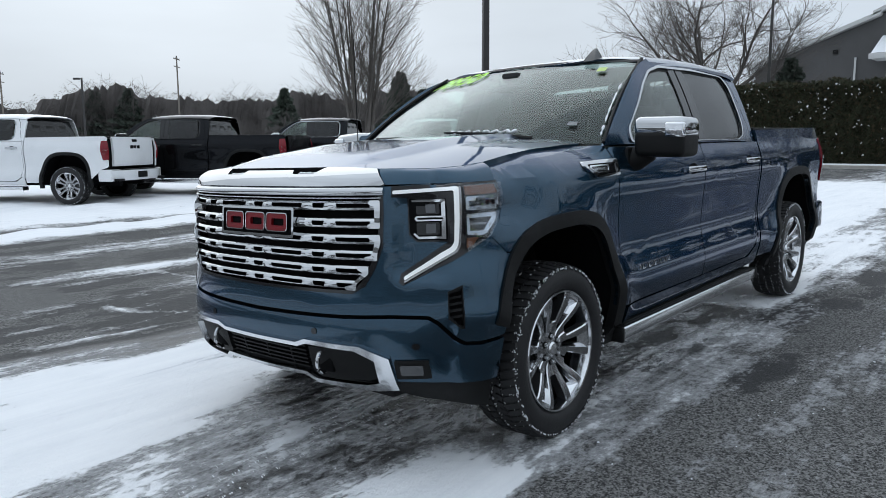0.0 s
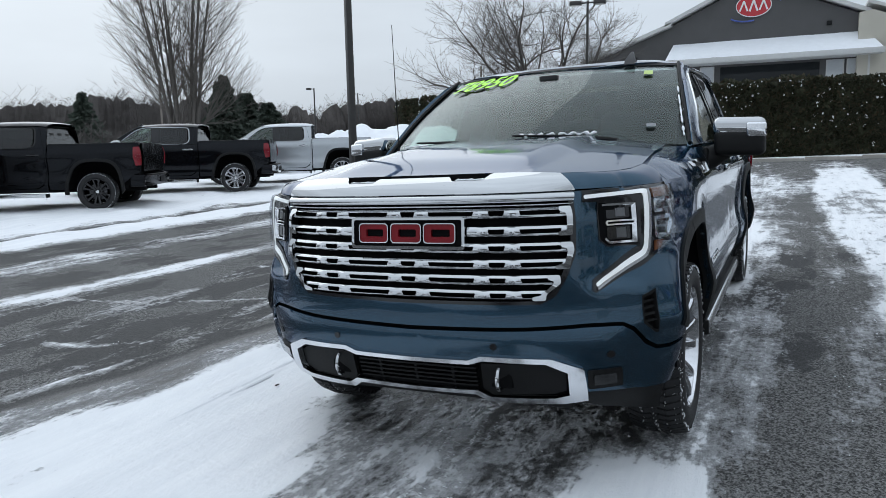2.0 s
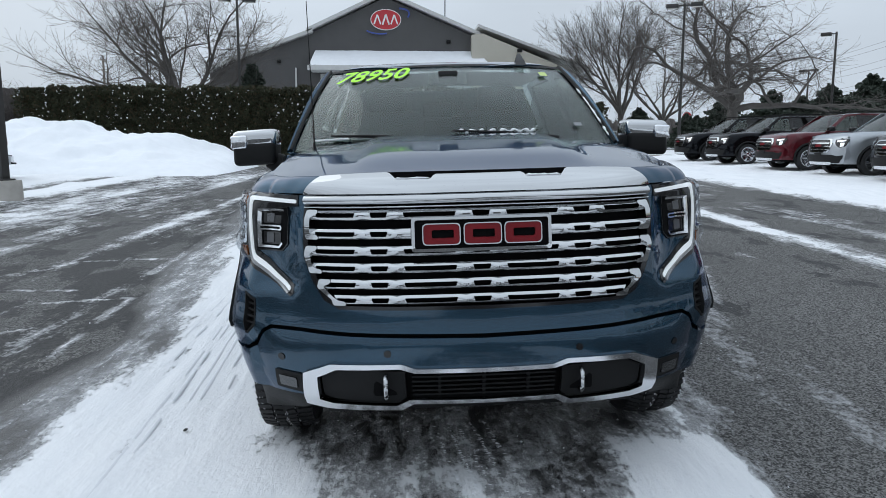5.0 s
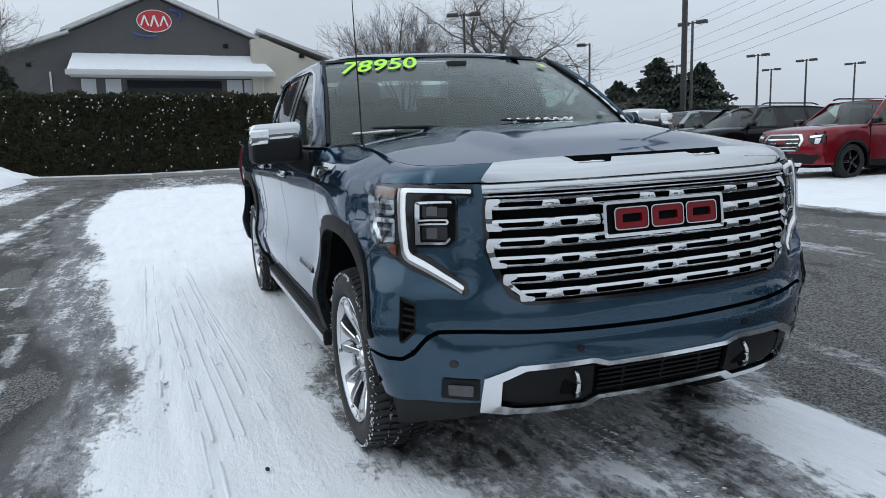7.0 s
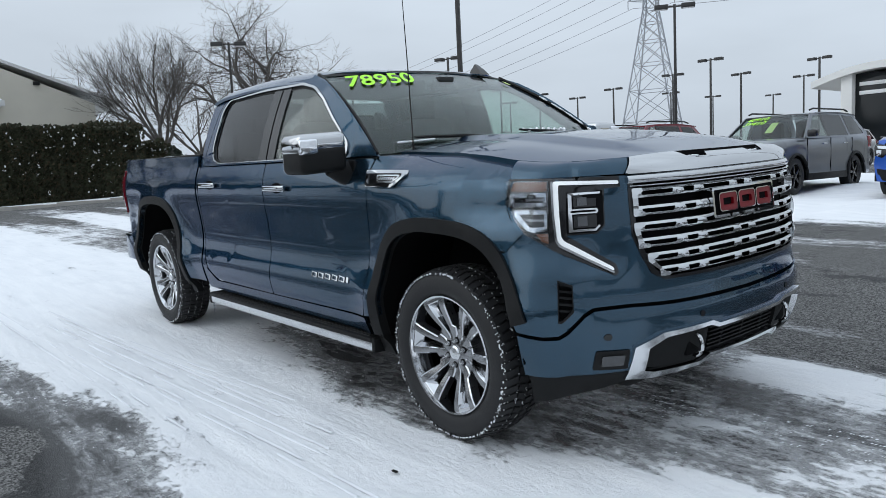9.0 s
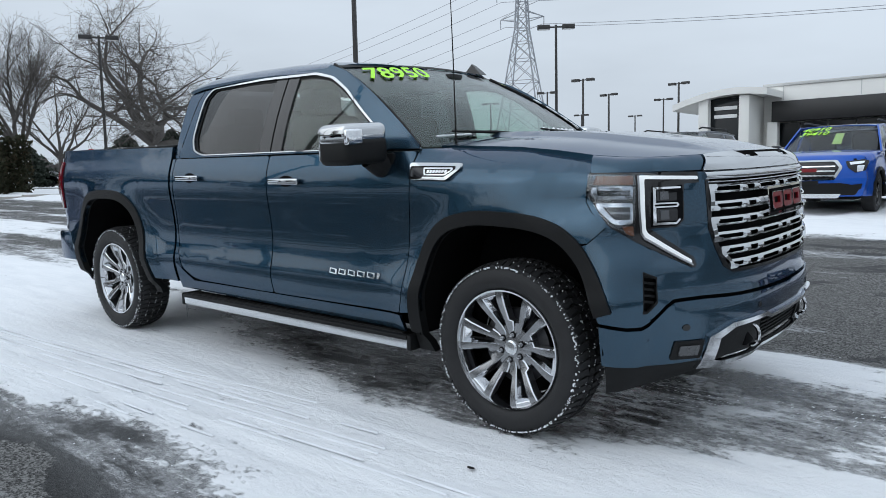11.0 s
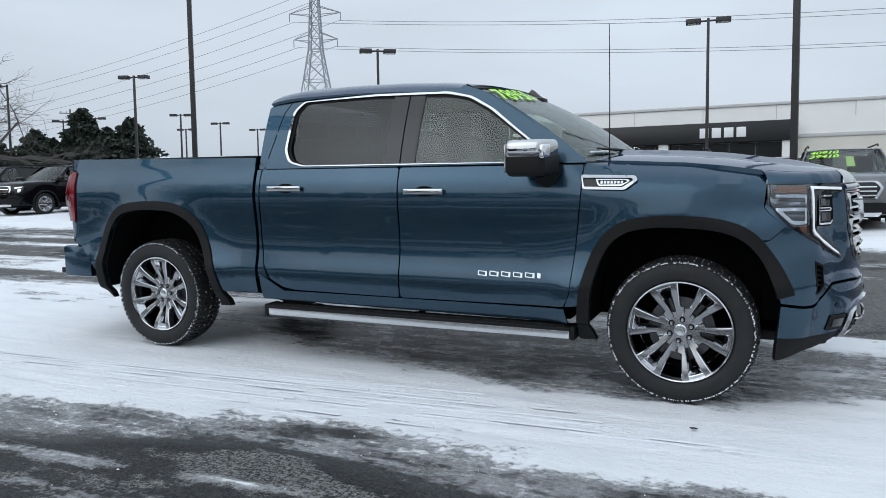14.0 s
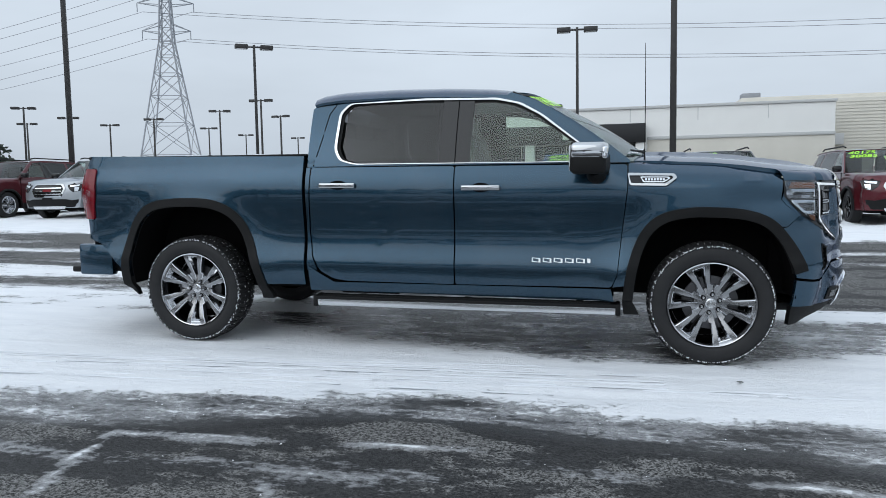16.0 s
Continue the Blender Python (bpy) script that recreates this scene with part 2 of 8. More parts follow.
def tube(bm, points, radii, sides=8, cap=True):
    """A round bar through points with a radius at each."""
    pts = [Vector(p) for p in points]
    rings = []
    for i, p in enumerate(pts):
        d = (pts[min(i + 1, len(pts) - 1)] - pts[max(i - 1, 0)]).normalized()
        a = d.cross(Vector((0, 0, 1)) if abs(d.z) < 0.95 else Vector((1, 0, 0))).normalized()
        b = d.cross(a)
        r = radii[i] if hasattr(radii, "__len__") else radii
        rings.append([bm.verts.new(p + (a * math.cos(2 * math.pi * k / sides) + b * math.sin(2 * math.pi * k / sides)) * r) for k in range(sides)])
    for r0, r1 in zip(rings, rings[1:]):
        for k in range(sides):
            bm.faces.new((r0[k], r0[(k + 1) % sides], r1[(k + 1) % sides], r1[k]))
    if cap:
        bm.faces.new(rings[0])
        bm.faces.new(rings[-1])
    return bm


def lathe(bm, profile, axis="y", sides=48, closed=False):
    """Turns (radius, along) pairs round an axis."""
    rings = []
    for r, a in profile:
        ring = []
        for k in range(sides):
            c, s = r * math.cos(2 * math.pi * k / sides), r * math.sin(2 * math.pi * k / sides)
            ring.append(bm.verts.new({"y": (c, a, s), "z": (c, s, a), "x": (a, c, s)}[axis]))
        rings.append(ring)
    pairs = list(zip(rings, rings[1:])) + ([(rings[-1], rings[0])] if closed else [])
    for r0, r1 in pairs:
        for k in range(sides):
            bm.faces.new((r0[k], r0[(k + 1) % sides], r1[(k + 1) % sides], r1[k]))
    return bm


def cut_grid(bm, us, vs):
    for axis, cuts in ((0, us), (1, vs)):
        for c in cuts:
            co, no = [0, 0, 0], [0, 0, 0]
            co[axis], no[axis] = c, 1
            bmesh.ops.bisect_plane(bm, geom=bm.verts[:] + bm.edges[:] + bm.faces[:], plane_co=co, plane_no=no, dist=1e-5)


def patch(loops, fmap, du=0.08, dv=0.06, thick=0.02, lift=0.0):
    """A panel: outline and holes in (u, v), laid on the surface fmap(u, v, offset), with its rim turned inwards by thick."""
    bm = bmesh.new()
    for loop in loops:
        vs = [bm.verts.new((u, v, 0)) for u, v in loop]
        for a, b in zip(vs, vs[1:] + vs[:1]):
            bm.edges.new((a, b))
    bmesh.ops.triangle_fill(bm, use_beauty=True, edges=bm.edges[:])
    us, vs = [v.co.x for v in bm.verts], [v.co.y for v in bm.verts]
    cut_grid(bm, np.arange(min(us) + du, max(us) - du * 0.3, du), np.arange(min(vs) + dv, max(vs) - dv * 0.3, dv))
    if thick:
        r = bmesh.ops.extrude_face_region(bm, geom=bm.faces[:])
        front = {g for g in r["geom"] if isinstance(g, bmesh.types.BMVert)}
    else:
        front = set(bm.verts)
    for v in bm.verts:
        v.co = fmap(v.co.x, v.co.y, lift if v in front else lift - thick)
    return bm


def rounded(points, radius=0.03, steps=4):
    """A closed outline with its corners rounded."""
    out, n = [], len(points)
    for i in range(n):
        p, a, b = Vector(points[i]), Vector(points[i - 1]), Vector(points[(i + 1) % n])
        da, db = (a - p), (b - p)
        r = min(radius, da.length * 0.45, db.length * 0.45)
        s, e = p + da.normalized() * r, p + db.normalized() * r
        for k in range(steps + 1):
            t = k / steps
            out.append(tuple((1 - t) ** 2 * s + 2 * t * (1 - t) * p + t * t * e))
    return out


def lerp_table(table, x):
    return float(np.interp(x, [t[0] for t in table], [t[1] for t in table]))


def smooth(a, b, x):
    t = min(1.0, max(0.0, (x - a) / (b - a)))
    return t * t * (3 - 2 * t)


def sheet(nu, nv, f, skip=None):
    """A surface over the unit square, f(u, v) giving its points."""
    bm = bmesh.new()
    g = [[bm.verts.new(f(i / nu, j / nv)) for j in range(nv + 1)] for i in range(nu + 1)]
    for i in range(nu):
        for j in range(nv):
            bm.faces.new((g[i][j], g[i + 1][j], g[i + 1][j + 1], g[i][j + 1]))
    return bm


def thicken(bm, t):
    """Gives a sheet a thickness along its normals."""
    bmesh.ops.recalc_face_normals(bm, faces=bm.faces)
    bmesh.ops.solidify(bm, geom=bm.faces[:], thickness=t)
    return bm

# ---- the lot: one sheet of ground to the horizon, sloping gently where the truck stands ----
def gz(x, y):
    """The height of the ground."""
    h = 0.02806 * min(y, 13.0) if y > -3.0 else -0.0842 - 0.003 * (1 - math.exp((y + 3.0) / 2.0))
    if -5.0 < y <= -3.0:
        h = -0.0842
    return -0.01302 * max(-42.0, min(x, 12.0)) + h


def band(v, a, b, soft):
    return smooth(a - soft, a + soft, v) * smooth(b + soft, b - soft, v)


SEAMS = (((-1.32, -5.16), (-1.57, -4.03)), ((-1.57, -4.03), (-2.06, -3.19)), ((-0.14, -3.89), (-0.27, -3.39)), ((-0.27, -3.39), (-0.62, -2.86)), ((0.75, -2.94), (0.25, -2.80)), ((0.25, -2.80), (-0.78, -2.88)),
         ((-0.78, -2.88), (-1.27, -2.70)), ((-1.27, -2.70), (-2.12, -2.77)), ((-2.12, -2.77), (-3.08, -2.81)), ((-3.49, -4.61), (-3.44, -3.51)), ((-2.92, -3.54), (-3.08, -2.81)), ((-5.24, -3.21), (-5.08, -4.12)), ((-5.08, -4.12), (-4.14, -4.59)))


def seam(x, y):
    """How near a place is to a snow-filled crack in the asphalt."""
    best = 9.0
    for (ax, ay), (bx, by) in SEAMS:
        k = min(1.0, max(0.0, ((x - ax) * (bx - ax) + (y - ay) * (by - ay)) / ((bx - ax) ** 2 + (by - ay) ** 2)))
        best = min(best, math.hypot(x - ax - k * (bx - ax), y - ay - k * (by - ay)))
    return best


def cover(x, y):
    """How much snow lies at a place, and how wet or icy it is."""
    n1 = noise.fractal(Vector((x * 0.35, y * 0.8, 3.1)), 1.0, 2.0, 4)
    n2 = noise.fractal(Vector((x * 0.12, y * 0.5, 9.7)), 1.0, 2.0, 4)
    hi = lerp_table(((-8.0, 0.4), (-4.0, 0.05), (-2.7, -0.52), (-1.3, -0.88), (-0.15, -0.95), (0.2, -0.84), (0.6, -0.60), (1.0, -0.42), (1.8, -0.34), (4.0, -0.2)), x)
    lo = lerp_table(((-12.0, -3.3), (-6.0, -2.6), (-3.5, -2.35), (-2.5, -2.12), (-1.7, -1.98), (-1.0, -2.02), (-0.5, -2.14), (0.2, -2.05), (0.7, -2.2), (1.6, -2.45), (3.0, -2.6)), x)
    s = 1.05 * band(y + 0.16 * n1, lo, hi, 0.36) * band(x, -22.0, 9.0, 3.0)
    s = max(s, (0.40 + 0.25 * n2) * band(y + 0.22 * n1, lo - 0.42, lo + 0.3, 0.16) * band(x, -22.0, 6.0, 2.0))   # thin slush fringing the packed lane
    s = max(s, 0.66 * band(y, -2.9, 1.4, 0.5) * band(x, -20.0, -4.8, 0.9) * (0.75 + 0.9 * n2))
    s = max(s, 0.60 * band(y + 0.05 * n1, 0.90, 1.18, 0.10) * band(x, -0.55, 1.3, 0.2))
    s = max(s, 0.47 * band(y + 0.08 * n1, 0.75, 1.35, 0.2) * band(x, -6.0, 0.6, 0.5))
    edge = 1.13 + 0.09 * n1 - 0.12 * smooth(-2.0, -3.6, x)
    s = max(s, 0.94 * smooth(0.25, 0.75, y) * smooth(edge + 0.03, edge - 0.05, y) * band(x, 0.25, 4.5, 0.35))
    s = max(s, 0.50 * band(y, 0.72, edge, 0.05) * band(x, -2.8, 0.4, 0.3))
    s = max(s, 0.85 * band(y, 0.2, edge, 0.06) * band(x, -9.0, -3.0, 0.35))
    b_lo = lerp_table(((-24.0, 1.9), (-14.0, 1.75), (-7.7, 1.75), (-5.2, 2.0), (-3.6, 2.0), (-2.1, 1.62), (-1.2, 1.5), (1.4, 1.5)), x)
    b_hi = lerp_table(((-24.0, 3.4), (-14.0, 3.1), (-7.7, 2.85), (-5.2, 2.85), (-3.6, 2.65), (-2.1, 2.25), (-1.2, 1.88), (1.4, 1.7)), x)
    s = max(s, (0.50 + 0.28 * smooth(-1.4, -3.4, x) + 0.32 * n2) * band(y + 0.14 * n1, b_lo, b_hi, 0.16) * band(x, -24.0, 0.6, 0.8))
    s = max(s, (0.37 + 0.11 * smooth(-0.3, 0.6, x)) * band(y, -1.2, 1.2, 0.4) * band(x, -6.0, 3.0, 0.6))
    s = max(s, 0.58 * band(y, -0.75, 0.35, 0.22) * band(x, 0.35, 3.0, 0.3))
    for c, half, amt, x0, x1 in ((3.3, 0.12, 0.42, -20, -4), (4.45, 0.26, 0.76, -26, 6), (5.75, 0.30, 0.52, -26, 8), (1.75, 0.12, 0.42, -9, 1), (-2.92, 0.10, 0.45, -12, 4), (-4.2, 0.20, 0.52, -22, 3), (-5.65, 0.30, 0.60, -26, 3), (-7.4, 0.40, 0.68, -26, 4), (-3.5, 0.05, 0.44, -8, 1.5), (-5.1, 0.05, 0.42, -12, 2)):
        s = max(s, amt * band(y + 0.25 * n2, c - half, c + half, 0.16) * band(x, x0, x1, 1.0) * (0.85 + 0.8 * n1))
    if -5.6 < x < 1.2 and -5.4 < y < -2.5:
        wob = 0.05 * noise.noise(Vector((x * 3.0, y * 3.0, 1.0)))
        s = max(s, (0.52 + 0.50 * noise.noise(Vector((x * 2.2, y * 2.2, 6.0)))) * smooth(0.085, 0.015, seam(x + wob, y + wob)))
    s = max(s, 1.05 * smooth(-8.6, -9.1, y + 0.3 * n2) * smooth(10.0, 6.0, x) * (1 - 0.75 * band(y, -10.5, -10.15, 0.18)))
    s = max(s, 1.1 * smooth(7.0, 7.6, y + 0.15 * n1) * smooth(26.0, 20.0, y))
    s = max(s, 0.55 * smooth(24.0, 30.0, y) * (0.7 + n2))
    s = max(s, 0.33 * band(x, -30.0, -7.0, 2.0) * (0.6 + 1.8 * n2))
    s = max(s, 1.0 * band(x + 0.4 * n1, -60.0, -30.5, 0.4))
    s = max(s, 0.9 * smooth(60.0, 80.0, max(abs(x), abs(y))))
    s *= 1 - 0.8 * band(x, -58.0, -46.0, 1.5) * band(y, 6.0, 60.0, 2.0)
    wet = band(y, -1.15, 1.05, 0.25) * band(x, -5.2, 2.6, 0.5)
    wet = max(wet, 0.85 * band(y + 0.25 * n1, lo - 0.62, lo + 0.4, 0.22) * band(x, -14, 6, 2))
    wet = max(wet, 0.45 * band(y + 0.2 * n1, 1.05, 1.5, 0.14) * band(x, -6, 3, 1))
    wet = max(wet, 0.6 * band(y + 0.5 * n1, lo - 1.15, lo - 0.85, 0.08) * band(x, -8, 3, 1))
    wet = max(wet, 0.50 * smooth(0.05, 0.30, n2), 0.30 * smooth(1.3, 1.9, y), 0.44 * smooth(-2.2, -3.0, y))
    return s, wet


def axis_steps(fine0, fine1, step, far):
    a = list(np.arange(fine0, fine1 + 1e-6, step))
    lo, hi, d = [], [], step
    v = fine1
    while v < far:
        d *= 1.09
        v += d
        hi.append(v)
    d, v = step, fine0
    while v > -far:
        d *= 1.09
        v -= d
        lo.append(v)
    return lo[::-1] + a + hi


GX, GY = axis_steps(-5.5, 2.6, 0.055, 3000.0), axis_steps(-3.6, 2.8, 0.055, 3000.0)
g_verts, g_snow, g_wet = [], [], []
for gx in GX:
    for gy in GY:
        s, w = cover(gx, gy)
        z = gz(gx, gy)
        if max(abs(gx), abs(gy)) < 40:
            sc = min(1.0, max(0.0, (s - 0.45) / 0.4))
            bank = 0.10 * smooth(7.0, 7.9, gy) * smooth(30.0, 18.0, gy) + 0.10 * smooth(-8.7, -9.6, gy)
            z += sc * (0.012 + bank * (0.6 + 0.9 * noise.noise(Vector((gx * 1.3, gy * 1.3, 0.0)))) + 0.006 * noise.noise(Vector((gx * 3.0, gy * 9.0, 2.0))))
            # shallow ruts that wheels pressed along the packed snow
            for rut in (-1.33, -1.445, -1.56, -1.74):
                z -= sc * 0.019 * math.exp(-((gy - rut - 0.055 * gx) / 0.036) ** 2) * smooth(0.9, 0.2, gx) * smooth(-7.0, -5.0, gx) * (0.6 + 0.8 * noise.noise(Vector((gx * 1.2, rut * 9.0, 0.0))))
            if abs(gx + 1.6) < 3.6 and abs(gy) < 1.2:
                z = min(z, gz(gx, gy) + 0.004)
        g_verts.append((gx, gy, z - 0.006))
        g_snow.append(s)
        g_wet.append(w)
ny = len(GY)
g_faces = [(i * ny + j, (i + 1) * ny + j, (i + 1) * ny + j + 1, i * ny + j + 1) for i in range(len(GX) - 1) for j in range(ny - 1)]


def lot_material():
    """Old asphalt with snow, slush and ice over it."""
    m, n, l, b = nodes_of("icy_asphalt")
    def node(kind, **kw):
        q = n.new(kind)
        for k, v in kw.items():
            q.inputs[k.replace("_", " ")].default_value = v
        return q
    def noise_at(scale, detail, sx=1.0, sy=1.0, rough=0.55):
        mp = node("ShaderNodeMapping")
        mp.inputs["Scale"].default_value = (sx, sy, 1.0)
        l.new(co.outputs["Object"], mp.inputs["Vector"])
        q = node("ShaderNodeTexNoise", Scale=scale, Detail=detail, Roughness=rough)
        l.new(mp.outputs["Vector"], q.inputs["Vector"])
        return q.outputs["Fac"]
    def math_(op, a, b2=None, c=None):
        q = n.new("ShaderNodeMath")
        q.operation = op
        for i, v in enumerate((a, b2, c)):
            if v is None:
                continue
            if isinstance(v, (int, float)):
                q.inputs[i].default_value = v
            else:
                l.new(v, q.inputs[i])
        return q.outputs["Value"]
    def ramp(v, a, b2, lo=0.0, hi=1.0):
        q = n.new("ShaderNodeMapRange")
        q.interpolation_type = "SMOOTHSTEP"
        q.inputs["From Min"].default_value, q.inputs["From Max"].default_value = a, b2
        q.inputs["To Min"].default_value, q.inputs["To Max"].default_value = lo, hi
        l.new(v, q.inputs["Value"])
        return q.outputs["Result"]
    def mixc(f, a, b2):
        q = n.new("ShaderNodeMix")
        q.data_type = "RGBA"
        l.new(f, q.inputs["Factor"])
        for k, v in (("A", a), ("B", b2)):
            if isinstance(v, tuple):
                q.inputs[k].default_value = (*v, 1)
            else:
                l.new(v, q.inputs[k])
        return q.outputs["Result"]
    co = n.new("ShaderNodeTexCoord")
    snow = n.new("ShaderNodeAttribute")
    snow.attribute_name = "snow"
    wet = n.new("ShaderNodeAttribute")
    wet.attribute_name = "wet"
    grain = noise_at(55.0, 6.0, 1.0, 1.0, 0.75)
    stones = n.new("ShaderNodeTexVoronoi")
    stones.inputs["Scale"].default_value = 130.0
    l.new(co.outputs["Object"], stones.inputs["Vector"])
    broad = noise_at(0.55, 6.0)
    mid = noise_at(3.2, 10.0, 0.6, 1.0, 0.72)
    streak = noise_at(2.4, 9.0, 0.35, 3.2, 0.68)
    fine = noise_at(26.0, 8.0, 0.7, 1.0, 0.7)
    s = math_("ADD", snow.outputs["Fac"], math_("MULTIPLY", math_("SUBTRACT", mid, 0.5), 1.5))
    s = math_("ADD", s, math_("MULTIPLY", math_("SUBTRACT", streak, 0.5), 1.0))
    s = math_("ADD", s, math_("MULTIPLY", math_("SUBTRACT", fine, 0.5), 1.0))
    white = ramp(s, 0.52, 0.76)
    slush = ramp(s, 0.29, 0.55)
    blot = noise_at(1.5, 9.0, 0.55, 1.1, 0.62)
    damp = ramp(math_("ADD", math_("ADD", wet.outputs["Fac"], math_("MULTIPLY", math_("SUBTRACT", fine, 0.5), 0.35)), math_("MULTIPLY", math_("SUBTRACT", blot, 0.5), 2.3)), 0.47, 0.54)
    cell = n.new("ShaderNodeSeparateColor")
    l.new(stones.outputs["Color"], cell.inputs["Color"])
    speck = math_("ADD", math_("MULTIPLY", cell.outputs["Red"], 0.6), math_("MULTIPLY", ramp(grain, 0.38, 0.64), 0.5))
    stone = mixc(ramp(speck, 0.15, 0.95), (0.022, 0.022, 0.0218), (0.245, 0.242, 0.237))
    dry = mixc(ramp(broad, 0.35, 0.75, 0.0, 0.30), stone, (0.070, 0.069, 0.068))
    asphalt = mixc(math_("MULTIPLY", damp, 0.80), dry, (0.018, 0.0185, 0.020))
    slushy = mixc(math_("MULTIPLY", slush, 0.60), asphalt, (0.52, 0.525, 0.54))
    ridges = noise_at(4.0, 8.0, 0.22, 2.2, 0.7)
    blot2 = noise_at(2.3, 7.0, 0.6, 1.2, 0.6)
    snowy = mixc(ramp(streak, 0.3, 0.75), (0.80, 0.815, 0.84), (0.87, 0.88, 0.895))
    snowy = mixc(math_("MULTIPLY", ramp(blot2, 0.50, 0.72), 0.30), mixc(math_("MULTIPLY", ramp(ridges, 0.52, 0.68), 0.10), snowy, (0.55, 0.58, 0.63)), (0.66, 0.685, 0.72))
    col = mixc(white, slushy, snowy)
    l.new(col, b.inputs["Base Color"])
    icy = ramp(wet.outputs["Fac"], 0.62, 0.95)
    rough = math_("SUBTRACT", math_("SUBTRACT", 0.85, math_("MULTIPLY", damp, 0.22)), math_("MULTIPLY", icy, 0.32))
    ice = math_("MULTIPLY", math_("MULTIPLY", slush, math_("SUBTRACT", 1.0, white)), 0.30)
    rough = math_("SUBTRACT", rough, ice)
    rough = math_("ADD", rough, math_("MULTIPLY", math_("SUBTRACT", fine, 0.5), 0.25))
    rq = n.new("ShaderNodeMix")
    l.new(white, rq.inputs["Factor"])
    l.new(rough, rq.inputs["A"])
    rq.inputs["B"].default_value = 0.72
    l.new(rq.outputs["Result"], b.inputs["Roughness"])
    l.new(math_("ADD", 0.16, math_("MULTIPLY", icy, 0.36)), b.inputs["Specular IOR Level"])
    hgt = math_("MULTIPLY", stones.outputs["Distance"], math_("SUBTRACT", 1.0, white))
    hgt = math_("ADD", math_("MULTIPLY", hgt, 0.35), math_("MULTIPLY", math_("MULTIPLY", math_("ADD", streak, math_("MULTIPLY", fine, 0.45)), white), 1.0))
    hgt = math_("ADD", hgt, math_("MULTIPLY", math_("MULTIPLY", fine, slush), 0.9))
    hgt = math_("ADD", hgt, math_("MULTIPLY", white, 1.2))
    hgt = math_("ADD", hgt, math_("MULTIPLY", math_("MULTIPLY", ridges, white), -0.9))
    bp = n.new("ShaderNodeBump")
    bp.inputs["Strength"].default_value = 0.8
    bp.inputs["Distance"].default_value = 0.012
    l.new(hgt, bp.inputs["Height"])
    l.new(bp.outputs["Normal"], b.inputs["Normal"])
    return m


M_LOT = lot_material()
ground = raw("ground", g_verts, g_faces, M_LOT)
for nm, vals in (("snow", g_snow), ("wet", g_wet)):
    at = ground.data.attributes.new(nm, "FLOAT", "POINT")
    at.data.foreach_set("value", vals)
tagged(ground, "grey asphalt lot with packed snow, slush and ice", "ground", kind="structure")

# ---- surroundings ----
M_POLE = mat("dark_bronze_pole", (0.045, 0.043, 0.042), 0.45, 0.4, vary=0.2)
M_GALV = mat("galvanised_steel", (0.30, 0.31, 0.33), 0.5, 0.5, vary=0.15, scale=2)
M_CONC = mat("rough_concrete", (0.38, 0.36, 0.33), 0.85, vary=0.25, scale=5, bump=0.5, bump_scale=60)
M_LAMPGLASS = mat("lamp_lens", (0.6, 0.6, 0.58), 0.3)
M_BARK = mat("grey_brown_bark", (0.095, 0.086, 0.079), 0.9, vary=0.35, scale=3, bump=0.4, bump_scale=30)
M_BARKPALE = mat("pale_bark", (0.095, 0.085, 0.076), 0.9, vary=0.3, scale=3, bump=0.4, bump_scale=30)
M_HEDGE = mat("dark_arborvitae", (0.030, 0.033, 0.014), 0.8, vary=0.55, scale=1.5)
M_HEDGE2 = mat("brown_arborvitae", (0.055, 0.042, 0.020), 0.8, vary=0.5, scale=2)
M_FIR = mat("dark_fir_needles", (0.042, 0.056, 0.042), 0.85, vary=0.5, scale=1.0)
M_WALLDARK = mat("charcoal_siding", (0.085, 0.083, 0.083), 0.8, vary=0.12, scale=1.2, bump=0.2, bump_scale=20)
M_WALLCREAM = mat("cream_stucco", (0.50, 0.47, 0.40), 0.85, vary=0.10, scale=0.8, bump=0.3, bump_scale=40)
M_WALLWHITE = mat("off_white_panels", (0.80, 0.79, 0.76), 0.6, vary=0.06, scale=0.4, bump=0.1)
M_BEIGE = mat("beige_ribbed_cladding", (0.64, 0.61, 0.54), 0.65, vary=0.10, scale=0.5, bump=0.15)
M_TRIMLIGHT = mat("light_grey_trim", (0.55, 0.55, 0.54), 0.6, vary=0.08)
M_SIGNRED = mat("red_sign_face", (0.50, 0.03, 0.04), 0.4, vary=0.08)
M_SIGNBLUE = mat("blue_sign_tube", (0.05, 0.09, 0.35), 0.4, vary=0.08)
M_SIGNWHITE = mat("white_sign_letters", (0.85, 0.85, 0.85), 0.4, vary=0.03)
M_SIGNBLACK = mat("black_sign_panel", (0.012, 0.012, 0.013), 0.4, vary=0.2)
M_WINDOW = mat("dark_window_glass", (0.015, 0.018, 0.02), 0.10, vary=0.3, scale=0.6, spec=0.25)
M_BLIND = mat("pale_blinds", (0.50, 0.52, 0.54), 0.6, vary=0.1)
M_WIRE = mat("power_line", (0.22, 0.22, 0.24), 0.6)
M_WOODPOLE = mat("weathered_wood_pole", (0.16, 0.14, 0.12), 0.9, vary=0.25)
M_WOODS = mat("bare_winter_woods", (0.070, 0.062, 0.058), 0.95, vary=0.45, scale=0.15)


